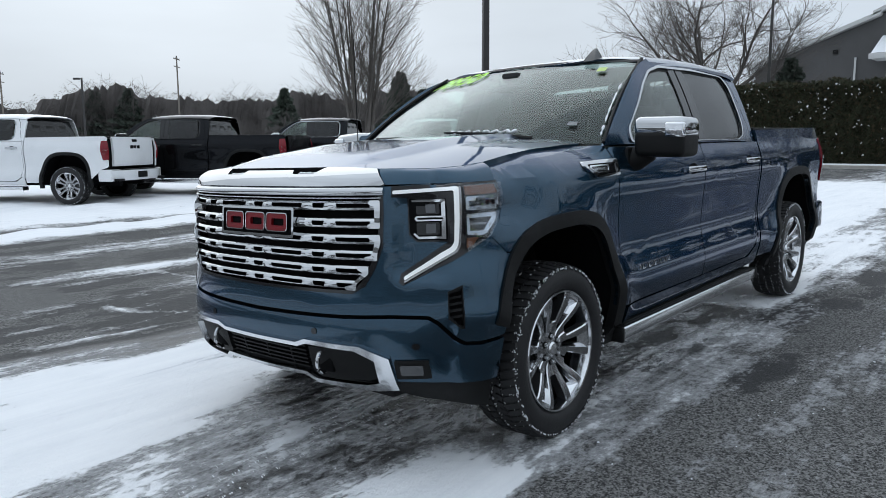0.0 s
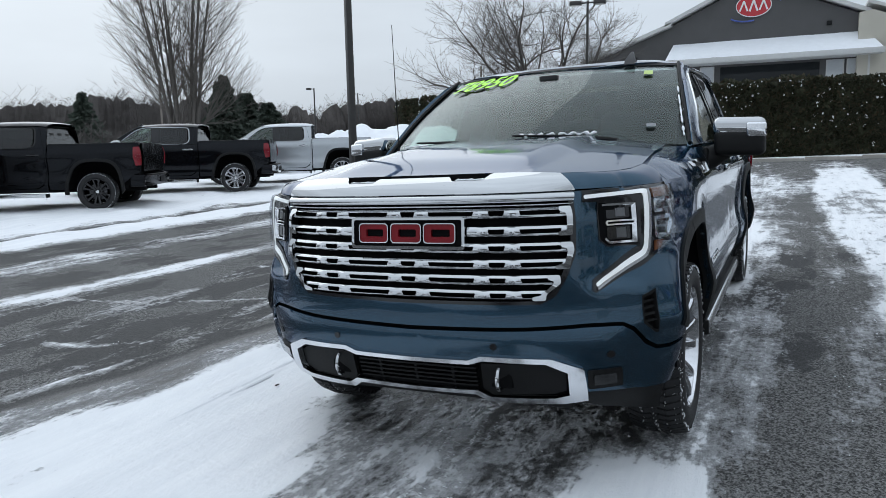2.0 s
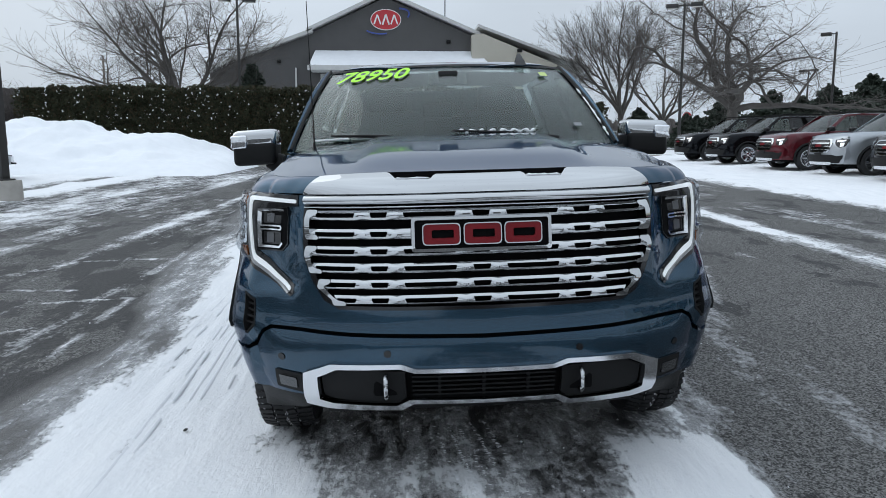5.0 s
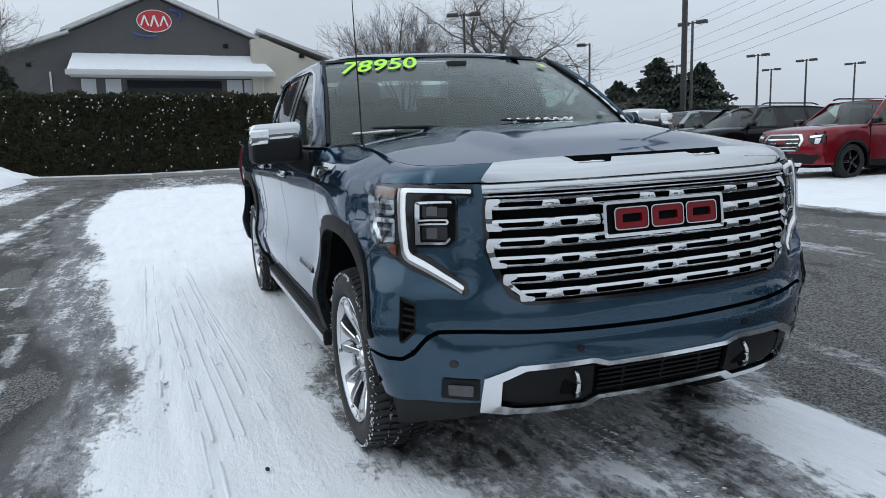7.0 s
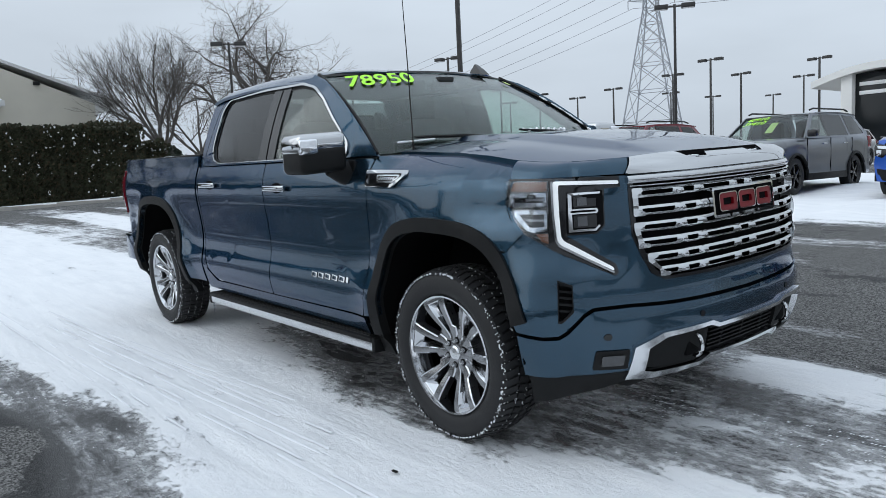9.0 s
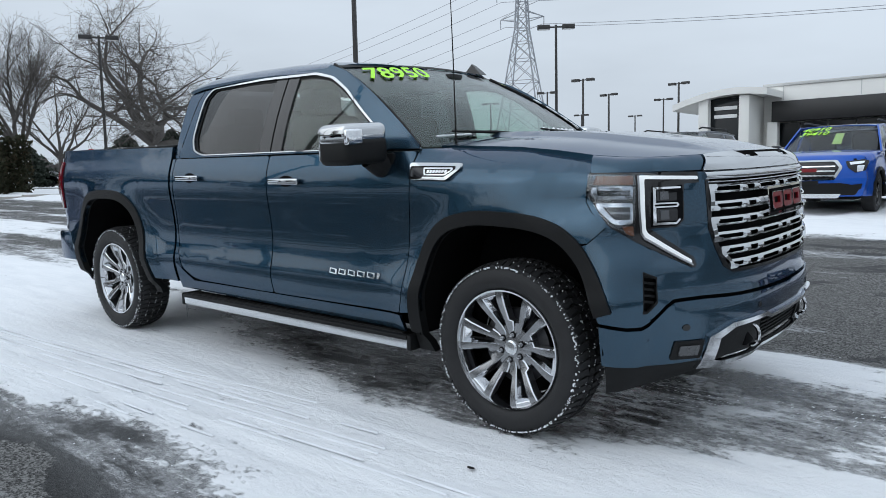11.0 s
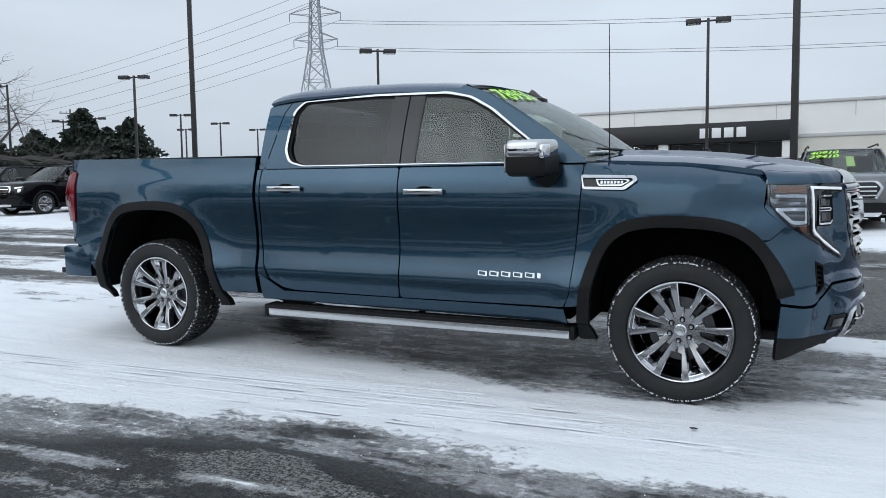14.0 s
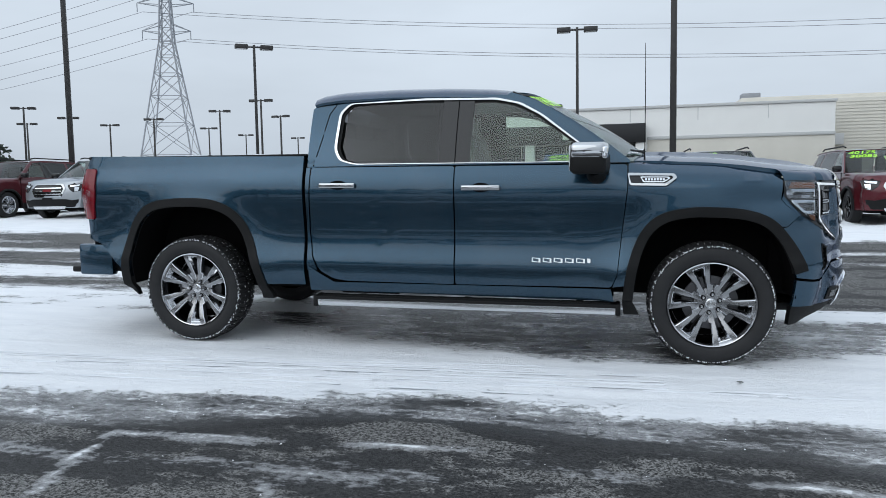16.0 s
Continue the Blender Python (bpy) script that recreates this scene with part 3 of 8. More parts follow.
def street_lamp(x, y, height, heads=2, concrete=False, turn=0.0, radius=0.085, arm=0.42):
    z = gz(x, y)
    if height < 9.5:
        height += 0.25 - z
    t = thing("street_lamp", pose(x, y, z, 0, 0, turn), "dark parking lot lamp post with box heads", "street lamp", "parking lot lamps")
    base = 0.45 if concrete else 0.25
    part("base", lathe(bmesh.new(), [(0.0, base), (0.33 if concrete else 0.22, base), (0.34 if concrete else 0.23, base - 0.03), (0.36 if concrete else 0.24, -0.3)], "z", 20), M_CONC, t, "round concrete footing")
    bm = bmesh.new()
    box(bm, -radius, radius, -radius, radius, base, height, 0.01)
    for v in bm.verts:
        k = 1 - 0.25 * (v.co.z - base) / (height - base)
        v.co.x *= k
        v.co.y *= k
    part("post", bm, M_POLE, t)
    part("base_plate", boxed(-0.16, 0.16, -0.16, 0.16, base, base + 0.04, 0.01), M_POLE, t)
    for k in range(heads):
        s = 1 if k == 0 else -1
        part("arm", boxed(min(0, s * arm), max(0, s * arm), -0.035, 0.035, height - 0.16, height - 0.08, 0.008), M_POLE, t)
        h = part("lamp_head", boxed(min(s * (arm - 0.08), s * (arm + 0.62)), max(s * (arm - 0.08), s * (arm + 0.62)), -0.21, 0.21, height - 0.24, height, 0.03), M_POLE, t, "box lamp head")
        part("lens", boxed(min(s * arm, s * (arm + 0.54)), max(s * arm, s * (arm + 0.54)), -0.16, 0.16, height - 0.252, height - 0.238), M_LAMPGLASS, h)
    return t


# the posts of the lot
street_lamp(-18.2, 15.2, 11.5, 2, turn=30)
street_lamp(1.0, 14.8, 11.5, 2, turn=80)
street_lamp(-13.0, -9.2, 11.5, 2, True, turn=58)
street_lamp(-40.0, -10.0, 9.3, 2, turn=100)
street_lamp(-20.2, 32.4, 9.2, 2, turn=35)
street_lamp(-2.35, 33.3, 9.2, 2, turn=5)
street_lamp(-39.9, 15.9, 9.2, 2, turn=60)
street_lamp(-39.2, 32.5, 9.2, 2, turn=20)
street_lamp(-50.1, 31.1, 9.2, 1, turn=225)
for lx, ly in ((-53.5, 51.8), (-56.0, 60.5), (-63.0, 49.8), (-68.0, 50.0), (-57.5, 69.0), (-49.0, 65.0), (-38.5, 60.5), (-30.9, 54.3), (-35.2, 67.3), (-49.6, 77.2), (-50.7, 88.8), (-46.5, 97.0), (-33.4, 77.0), (-26.1, 63.7), (-64.5, 64.2), (-77.0, 44.0)):
    street_lamp(lx, ly, 9.2, 2, turn=(lx * 7 + ly) % 60 - 10, radius=0.09)
for lx, ly, lh in ((-80.3, -58.3, 9.2), (-92.5, -59.0, 9.2), (-38.6, -90.0, 9.2), (-40, -120, 9.2)):
    street_lamp(lx, ly, lh, 1, turn=300, radius=0.11)


def bare_tree(x, y, height, spread, seed, material, limbs=4, trunk_h=0.22, upright=0.5, radius=None, twigs=5, leader=False, gnarl=1.0, reach=0.34, label="bare deciduous tree with a fine twig crown"):
    rnd = random.Random(seed)
    verts, faces = [], []
    tverts, tfaces = [], []
    def limb(vs, fs, p0, p1, r0, r1, sides):
        d = (p1 - p0).normalized()
        a = d.cross(Vector((0.3, 0.2, 1))).normalized()
        b = d.cross(a)
        i0 = len(vs)
        for p, r in ((p0, r0), (p1, r1)):
            for k in range(sides):
                q = 2 * math.pi * k / sides
                vs.append(p + (a * math.cos(q) + b * math.sin(q)) * r)
        for k in range(sides):
            fs.append((i0 + k, i0 + (k + 1) % sides, i0 + sides + (k + 1) % sides, i0 + sides + k))
    def grow(p, d, length, r, depth):
        n = 4 if depth < 3 else 3
        vs, fs = (verts, faces) if depth < 3 else (tverts, tfaces)
        q, dd = p.copy(), d.copy()
        for k in range(n):
            dd = (dd + Vector((rnd.gauss(0, 0.13 * gnarl), rnd.gauss(0, 0.13 * gnarl), rnd.gauss(0, 0.10 * gnarl) + (0.10 * upright if depth else 0)))).normalized()
            e = q + dd * length / n
            r2 = max(0.006, r * (1 - 0.45 * (k + 1) / n))
            limb(vs, fs, q, e, r * (1 - 0.45 * k / n), r2, 7 if depth == 0 else (5 if depth < 3 else 3))
            q = e
            if depth < twigs and (k >= 1 or depth > 1):
                for _ in range(1 if depth < 2 else 1 + (rnd.random() < 0.55)):
                    side = Vector((rnd.gauss(0, 1), rnd.gauss(0, 1), rnd.gauss(0, 0.55))).normalized()
                    nd = (dd * (0.75 + 0.4 * upright) + side * spread).normalized()
                    grow(q, nd, length * rnd.uniform(0.48, 0.74), max(0.007, r2 * (0.58 if depth < 2 else 0.50)), depth + 1)
        if depth < twigs:
            grow(q, dd, length * 0.62, r * 0.48, depth + 1)
    z = gz(x, y)
    r0 = radius or height * 0.027
    th = height * trunk_h
    base = Vector((0, 0, -0.3))
    for k in range(4):
        limb(verts, faces, Vector((0, 0, -0.3 + (th + 0.3) * k / 4)), Vector((0, 0, -0.3 + (th + 0.3) * (k + 1) / 4)), r0 * (1.35 - 0.12 * k), r0 * (1.23 - 0.12 * k), 9)
    if leader:
        # two close clumps of steep stems, each with its side branches
        across = Vector((math.cos(radians(24.0)), math.sin(radians(24.0)), 0))
        for stem in range(12):
            clump = 1.0 if stem % 2 else -1.0
            a = 2 * math.pi * stem / 12 + rnd.uniform(-0.3, 0.3)
            out = rnd.uniform(0.3, 1.0)
            foot = across * clump * 0.45 + Vector((0.2 * math.cos(a), 0.2 * math.sin(a), 0.3))
            top = across * (clump * 2.1 + 1.7 * out * math.cos(a)) + Vector((0, 0, height * (1.02 - 0.22 * out))) + Vector((-across.y, across.x, 0)) * 2.6 * out * math.sin(a)
            knee = foot.lerp(top, 0.45) - (top - foot) * Vector((1, 1, 0)) * 0.16
            way = [(1 - f) ** 2 * foot + 2 * f * (1 - f) * knee + f * f * top for f in (j / 8 for j in range(9))]
            for k in range(8):
                limb(verts, faces, way[k], way[k + 1], r0 * 0.62 * (1 - 0.112 * k), r0 * 0.62 * (1 - 0.112 * (k + 1)), 6)
            for k in range(15):
                f = 0.14 + 0.84 * k / 15
                i = min(7, int(f * 8))
                b = 2.4 * k + rnd.uniform(-0.6, 0.6)
                lean = rnd.uniform(0.60, 1.25)
                d = Vector((math.cos(b) * lean + 0.25 * clump * across.x, math.sin(b) * lean + 0.25 * clump * across.y, 1.0)).normalized()
                grow(way[i].lerp(way[i + 1], f * 8 - i), d, height * 0.175 * (1.20 - 0.62 * f), r0 * 0.22 * (1 - 0.6 * f), 3)
        limbs = 0
    for k in range(limbs):
        a = 2 * math.pi * (k + rnd.uniform(-0.25, 0.25)) / limbs
        out = spread * rnd.uniform(0.7, 1.1)
        d = Vector((math.cos(a) * out, math.sin(a) * out, 0.75 + upright * 0.6)).normalized()
        grow(Vector((0, 0, th * rnd.uniform(0.85, 1.0))), d, height * reach, r0 * 0.72, 1)
    if not leader:
        grow(Vector((0, 0, th)), Vector((0.05, 0.03, 1)), height * (reach + 0.02), r0 * 0.75, 1)
    t = thing("tree", pose(x, y, z, 0, 0, seed * 37 % 360), label, "tree", "bare trees")
    raw("trunk", verts, faces, material, t, "trunk and main limbs")
    raw("crown", tverts, tfaces, material, t, "crown of bare twigs")
    return t


bare_tree(-36.0, -38.0, 17.5, 0.62, 3, M_BARKPALE, 7, 0.03, 0.55, radius=0.24, twigs=5, leader=True, label="bare tree with upright close-set branches")
bare_tree(-45.3, -15.0, 14.6, 0.95, 5, M_BARK, 7, 0.16, 0.38, radius=0.28, gnarl=1.3, reach=0.33)
bare_tree(-43.5, 20.7, 14.0, 1.20, 8, M_BARK, 6, 0.22, 0.10, radius=0.34, gnarl=1.9, reach=0.35, label="wide bare tree with heavy crooked limbs")
bare_tree(-55.0, 16.7, 12.6, 0.60, 11, M_BARK, 6, 0.22, 0.6, radius=0.22, reach=0.31)
bare_tree(-66.0, 24.0, 11.0, 0.80, 14, M_BARK, 5, 0.25, 0.35, radius=0.2, twigs=4)
bare_tree(-74.0, 15.0, 12.0, 0.80, 17, M_BARK, 5, 0.25, 0.35, radius=0.2, twigs=4)
bare_tree(-40.0, 160.0, 10.0, 0.7, 19, M_BARK, 5, 0.25, 0.4, twigs=4)


def scatter_leaves(centre_fn, count, size, seed):
    """Many small leaf sprays at places given by centre_fn(rnd) -> point and outward way."""
    rnd = random.Random(seed)
    vs, fs = [], []
    for _ in range(count):
        p, d = centre_fn(rnd)
        s = size * rnd.uniform(0.6, 1.5)
        a = Vector((rnd.gauss(0, 1), rnd.gauss(0, 1), rnd.gauss(0, 1))).normalized()
        u = (d + a * 0.8).normalized()
        w = u.cross(Vector((rnd.gauss(0, 1), rnd.gauss(0, 1), rnd.gauss(0, 1)))).normalized()
        i = len(vs)
        vs += [p - w * s * 0.25, p + u * s * 0.5 - w * s * 0.42, p + u * s, p + u * s * 0.5 + w * s * 0.42]
        fs.append((i, i + 1, i + 2, i + 3))
    return vs, fs


def hedge(x, y0, y1, height, depth, seed):
    z = gz(x, (y0 + y1) / 2)
    t = thing("hedge", pose(x, y0, z - 0.1), "tall clipped evergreen hedge flecked with snow", "hedge")
    ln = y1 - y0
    def lumps(u, v):
        return 0.20 * noise.noise(Vector((u * 0.8, v * 0.9, seed))) + 0.10 * noise.noise(Vector((u * 2.5, v * 2.5, seed)))
    nu, nv = int(ln / 0.3), 16
    def f(a, b):
        u = a * ln
        k = b * (2 * height + depth)
        if k < height:
            p = Vector((depth / 2 + lumps(u, k), u, k))
        elif k < height + depth:
            p = Vector((depth / 2 - (k - height), u, height + lumps(u, k)))
        else:
            p = Vector((-depth / 2, u, 2 * height + depth - k))
        e = min(u, ln - u)
        p.x *= 0.35 + 0.65 * min(1.0, (e + 0.05) / 0.6) ** 0.5
        return p
    part("core", sheet(nu, 24, f), M_HEDGE, t, "dense dark foliage", 80)
    def leaf(rnd):
        u = rnd.uniform(-0.1, ln + 0.1)
        if rnd.random() < 0.14:
            return Vector((rnd.uniform(-depth / 2, depth / 2), u, height + lumps(u, height) + rnd.uniform(-0.05, 0.16))), Vector((0, 0, 1))
        k = rnd.uniform(0.0, height)
        return Vector((depth / 2 + lumps(u, k) + rnd.uniform(-0.06, 0.08), u, k)), Vector((1, 0, 0.5))
    vs, fs = scatter_leaves(leaf, int(ln * 1300), 0.135, seed)
    raw("foliage", vs, fs, M_HEDGE, t, smooth=False)
    vs, fs = scatter_leaves(leaf, int(ln * 480), 0.135, seed + 1)
    raw("brown_foliage", vs, fs, M_HEDGE2, t, smooth=False)
    def fleck(rnd):
        u = rnd.uniform(0, ln)
        k = height - abs(rnd.gauss(0, height * 0.45))
        while k < 0.1 or noise.noise(Vector((u * 0.6, k * 0.6, 4.0))) < -0.15:
            u, k = rnd.uniform(0, ln), height - abs(rnd.gauss(0, height * 0.4)) + 0.05
        return Vector((depth / 2 + lumps(u, k) + 0.10, u, k)), Vector((0.6, 0, 0.5))
    vs, fs = scatter_leaves(fleck, int(ln * 22), 0.11, seed + 2)
    tagged(raw("snow_fleck", vs, fs, M_SNOW, t, "clumps of snow caught in the foliage", smooth=False), kind="stuff")
    return t


hedge(-36.0, -20.3, 8.9, 3.75, 1.4, 3)
hedge(-36.5, 9.2, 10.3, 2.6, 1.1, 9)


def fir(x, y, height, width, seed, material=None):
    height *= 0.86
    t = thing("conifer", pose(x, y, gz(x, y) - 0.1), "dark green conifer with drooping boughs", "conifer", "conifers")
    bm = bmesh.new()
    tube(bm, [(0, 0, 0), (0, 0, height * 0.9)], [height * 0.02, height * 0.004], 7)
    part("trunk", bm, M_BARK, t)
    def leaf(rnd):
        k = rnd.random() ** 0.75
        a = rnd.uniform(0, 2 * math.pi)
        z = height * (0.06 + 0.94 * (1 - k))
        tier = 0.72 + 0.28 * math.sin(z * 7.0 / height * 6.0 + a * 2)
        r = width * min(1.0, k * 1.25) ** 0.85 * tier * rnd.uniform(0.35, 1.05) * (1 + 0.25 * noise.noise(Vector((math.cos(a) * 1.5, math.sin(a) * 1.5, z * 0.6 + seed))))
        return Vector((r * math.cos(a), r * math.sin(a), z)), Vector((math.cos(a), math.sin(a), -0.25))
    vs, fs = scatter_leaves(leaf, 9000, height * 0.045, seed)
    raw("foliage", vs, fs, material or M_FIR, t, smooth=False)
    return t


for fx, fy, fh, fw, fs_ in ((-54.4, 41.0, 9.4, 4.6, 1), (-51.5, 43.5, 8.6, 4.4, 2), (-58.5, 39.5, 7.4, 4.4, 3), (-60.5, 37.0, 6.6, 4.2, 4), (-63.0, 33.0, 6.2, 4.0, 5), (-65.0, 29.5, 5.6, 3.8, 6), (-57.0, 42.0, 7.2, 4.2, 13), (-61.5, 35.0, 5.5, 4.0, 14), (-52.9, 42.2, 7.6, 4.4, 15), (-55.8, 39.0, 6.4, 4.2, 16),
                            (-43.0, -40.5, 8.0, 1.6, 30), (-86.3, -111.8, 13.2, 4.0, 31), (-72.1, -144.5, 14.0, 4.9, 32), (-67.7, -149.7, 13.7, 4.4, 33), (-55.5, -48.6, 7.6, 2.1, 34), (-44.5, -37.2, 5.4, 2.7, 35), (-44.1, -42.1, 7.6, 1.7, 36), (-66.6, -59.1, 8.9, 2.7, 37), (-54.9, -46.1, 6.3, 3.2, 38), (-46.0, -10.5, 7.0, 2.2, 12)):
    fir(fx, fy, fh, fw, fs_)
for fx, fy, fh, fw, fs_ in ((-75.0, 24.5, 5.0, 2.8, 21), (-73.0, 33.5, 4.0, 2.6, 22), (-64.0, 26.5, 3.6, 2.0, 23), (-60.0, 24.0, 3.6, 2.0, 24)):
    fir(fx, fy, fh, fw, fs_)


# the building with the gable
def gable_building():
    b = thing("office_building", pose(2.5 - 49.5 * 1.25, 0.50, 1.35 + (gz(-40, 0) - 1.55) * 1.25) @ Matrix.Scale(1.25, 4), "charcoal gabled office building with a snowy awning roof", "building")
    z0 = 0.0
    prof = [(-13.8, z0), (-13.8, 5.6), (-10.6, 6.9), (-6.9, 8.25), (-6.9, 8.35), (-2.1, 10.6), (3.76, 8.15), (3.76, z0)]
    def wall_mesh(profile, x0, x1):
        bm = bmesh.new()
        f, k = [bm.verts.new((x0, y, z)) for y, z in profile], [bm.verts.new((x1, y, z)) for y, z in profile]
        bm.faces.new(f)
        bm.faces.new(k[::-1])
        for i in range(len(f)):
            bm.faces.new((f[i], f[(i + 1) % len(f)], k[(i + 1) % len(f)], k[i]))
        return bm
    part("wall", wall_mesh(prof, 0.0, -12.0), M_WALLDARK, b, "charcoal siding", 20)
    part("cream_wall", wall_mesh([(3.6, z0), (3.6, 8.1), (4.3, 8.2), (9.9, 6.0), (9.9, z0)], 0.9, -11.0), M_WALLCREAM, b, "cream stucco wing", 20)
    bm = bmesh.new()
    for (ya, za), (yb, zb) in (((-7.3, 8.28), (-2.1, 10.72)), ((-2.1, 10.72), (4.2, 8.1)), ((-14.2, 5.62), (-6.9, 8.28))):
        v = [bm.verts.new(p) for p in ((0.5, ya, za), (0.5, yb, zb), (0.5, yb, zb + 0.24), (0.5, ya, za + 0.24), (-12.2, ya, za), (-12.2, yb, zb), (-12.2, yb, zb + 0.24), (-12.2, ya, za + 0.24))]
        for q in ((0, 1, 2, 3), (4, 5, 6, 7), (0, 1, 5, 4), (3, 2, 6, 7), (0, 3, 7, 4), (1, 2, 6, 5)):
            bm.faces.new([v[i] for i in q])
    part("roof", bm, M_TRIMLIGHT, b, "roof edge with pale trim", 20)
    bm = bmesh.new()
    v = [bm.verts.new(p) for p in ((0.92, 4.0, 8.62), (0.92, 11.6, 5.92), (0.92, 11.6, 6.1), (0.92, 4.0, 8.8), (-11, 4.0, 8.62), (-11, 11.6, 5.92), (-11, 11.6, 6.1), (-11, 4.0, 8.8))]
    for q in ((0, 1, 2, 3), (4, 5, 6, 7), (0, 1, 5, 4), (3, 2, 6, 7), (0, 3, 7, 4), (1, 2, 6, 5)):
        bm.faces.new([v[i] for i in q])
    part("roof", bm, M_TRIMLIGHT, b, "pale coping", 20)
    part("awning_roof", sheet(30, 8, lambda u, k: (1.9 - 1.9 * k, -7.0 + 11.8 * u - 1.0 * u * k * 0.9 + 0.2 * k, 6.0 + 1.15 * k + 0.03 * noise.noise(Vector((u * 14, k * 3, 0))))), M_SNOW, b, "awning roof covered in snow")
    part("awning_fascia", boxed(1.80, 1.95, -7.1, 4.9, 5.68, 6.0, 0.02), M_TRIMLIGHT, b)
    part("awning_soffit", boxed(0.0, 1.85, -7.0, 4.8, 5.70, 5.76), M_TRIMLIGHT, b)
    for ya, yb in ((-6.4, -5.74), (-5.05, -4.33), (2.12, 2.92), (3.2, 3.58)):
        w = part("window", boxed(0.0, 0.06, ya - 0.08, yb + 0.08, 3.4, 5.62, 0.01), M_TRIMLIGHT, b)
        part("pane", boxed(0.05, 0.075, ya, yb, 3.5, 5.56), M_BLIND, w)
    part("window", boxed(0.0, 0.05, -3.9, 1.7, 3.5, 5.55, 0.01), M_WINDOW, b)
    for yy, zz in ((2.1, 7.75), (-9.2, 6.4)):
        part("wall_lamp", boxed(0.0, 0.18, yy - 0.14, yy + 0.14, zz - 0.12, zz + 0.12, 0.03), M_BLACK, b)
    part("wall_lamp", boxed(0.9, 1.08, 6.6, 6.95, 7.0, 7.22, 0.03), M_BLACK, b)
    part("downpipe", boxed(0.92, 1.02, 4.15, 4.25, 2.0, 5.7), M_TRIMLIGHT, b)
    part("vent_pipe", boxed(0.05, 0.15, -8.15, -8.05, 3.8, 6.0), M_TRIMLIGHT, b)
    # oval sign: red field with white plain bars and a blue swoosh
    sg = new("wall_sign")
    sg.parent = b
    tagged(sg, "oval red sign with pale bars and a blue ring")
    def oval(rx, rz, x, n=40):
        bm = bmesh.new()
        f = [bm.verts.new((x, -2.08 + rx * math.cos(2 * math.pi * k / n), 9.15 + rz * math.sin(2 * math.pi * k / n))) for k in range(n)]
        g = [bm.verts.new((0.0, q.co.y, q.co.z)) for q in f]
        bm.faces.new(f)
        for i in range(n):
            bm.faces.new((f[i], f[(i + 1) % n], g[(i + 1) % n], g[i]))
        return bm
    part("sign_rim", oval(1.02, 0.68, 0.10), M_SIGNWHITE, sg)
    part("sign_face", oval(0.97, 0.63, 0.12), M_SIGNRED, sg, "red sign face")
    for k in (-1, 0, 1):
        bm = bmesh.new()
        y = -2.08 + 0.56 * k
        h = 0.30 if k else 0.34
        for s in (-1, 1):
            tube(bm, [(0.14, y + s * 0.22, 9.15 - h), (0.14, y, 9.15 + h)], 0.055, 6)
        part("sign_mark", bm, M_SIGNWHITE, sg)
    bm = bmesh.new()
    tube(bm, [(0.15, -2.08 + 1.55 * math.cos(a), 9.12 + 0.62 * math.sin(a) + 0.42 * math.cos(a)) for a in np.linspace(-0.35, 0.95, 12)], 0.06, 6)
    part("sign_ring", bm, M_SIGNBLUE, sg)
    bm = bmesh.new()
    tube(bm, [(0.15, -2.08 + 1.5 * math.cos(a), 9.0 + 0.75 * math.sin(a) + 0.2 * math.cos(a)) for a in np.linspace(3.7, 4.75, 10)], 0.05, 6)
    part("sign_ring", bm, M_SIGNBLUE, sg)
    fp = thing("flagpole", pose(2.5 - 52.5 * 1.25, 3.0, gz(-42, 2)) @ Matrix.Scale(1.25, 4), "flagpole with a limp red and white flag", "flagpole")
    bm = bmesh.new()
    tube(bm, [(0, 0, 0), (0, 0, 14.5)], [0.07, 0.04], 8)
    part("pole", bm, M_GALV, fp)
    part("flag", thicken(sheet(10, 8, lambda u, v: (0.1 * math.sin(u * 9), 0.05 + 0.75 * u, 13.9 - 1.5 * v - 0.5 * u + 0.05 * math.sin(u * 12))), 0.01), M_SIGNRED, fp, "drooping red and white flag")
    part("flag_stripe", thicken(sheet(10, 3, lambda u, v: (0.1 * math.sin(u * 9) + 0.02, 0.05 + 0.75 * u, 13.4 - 0.35 * v - 0.5 * u + 0.05 * math.sin(u * 12))), 0.01), M_SIGNWHITE, fp)


gable_building()


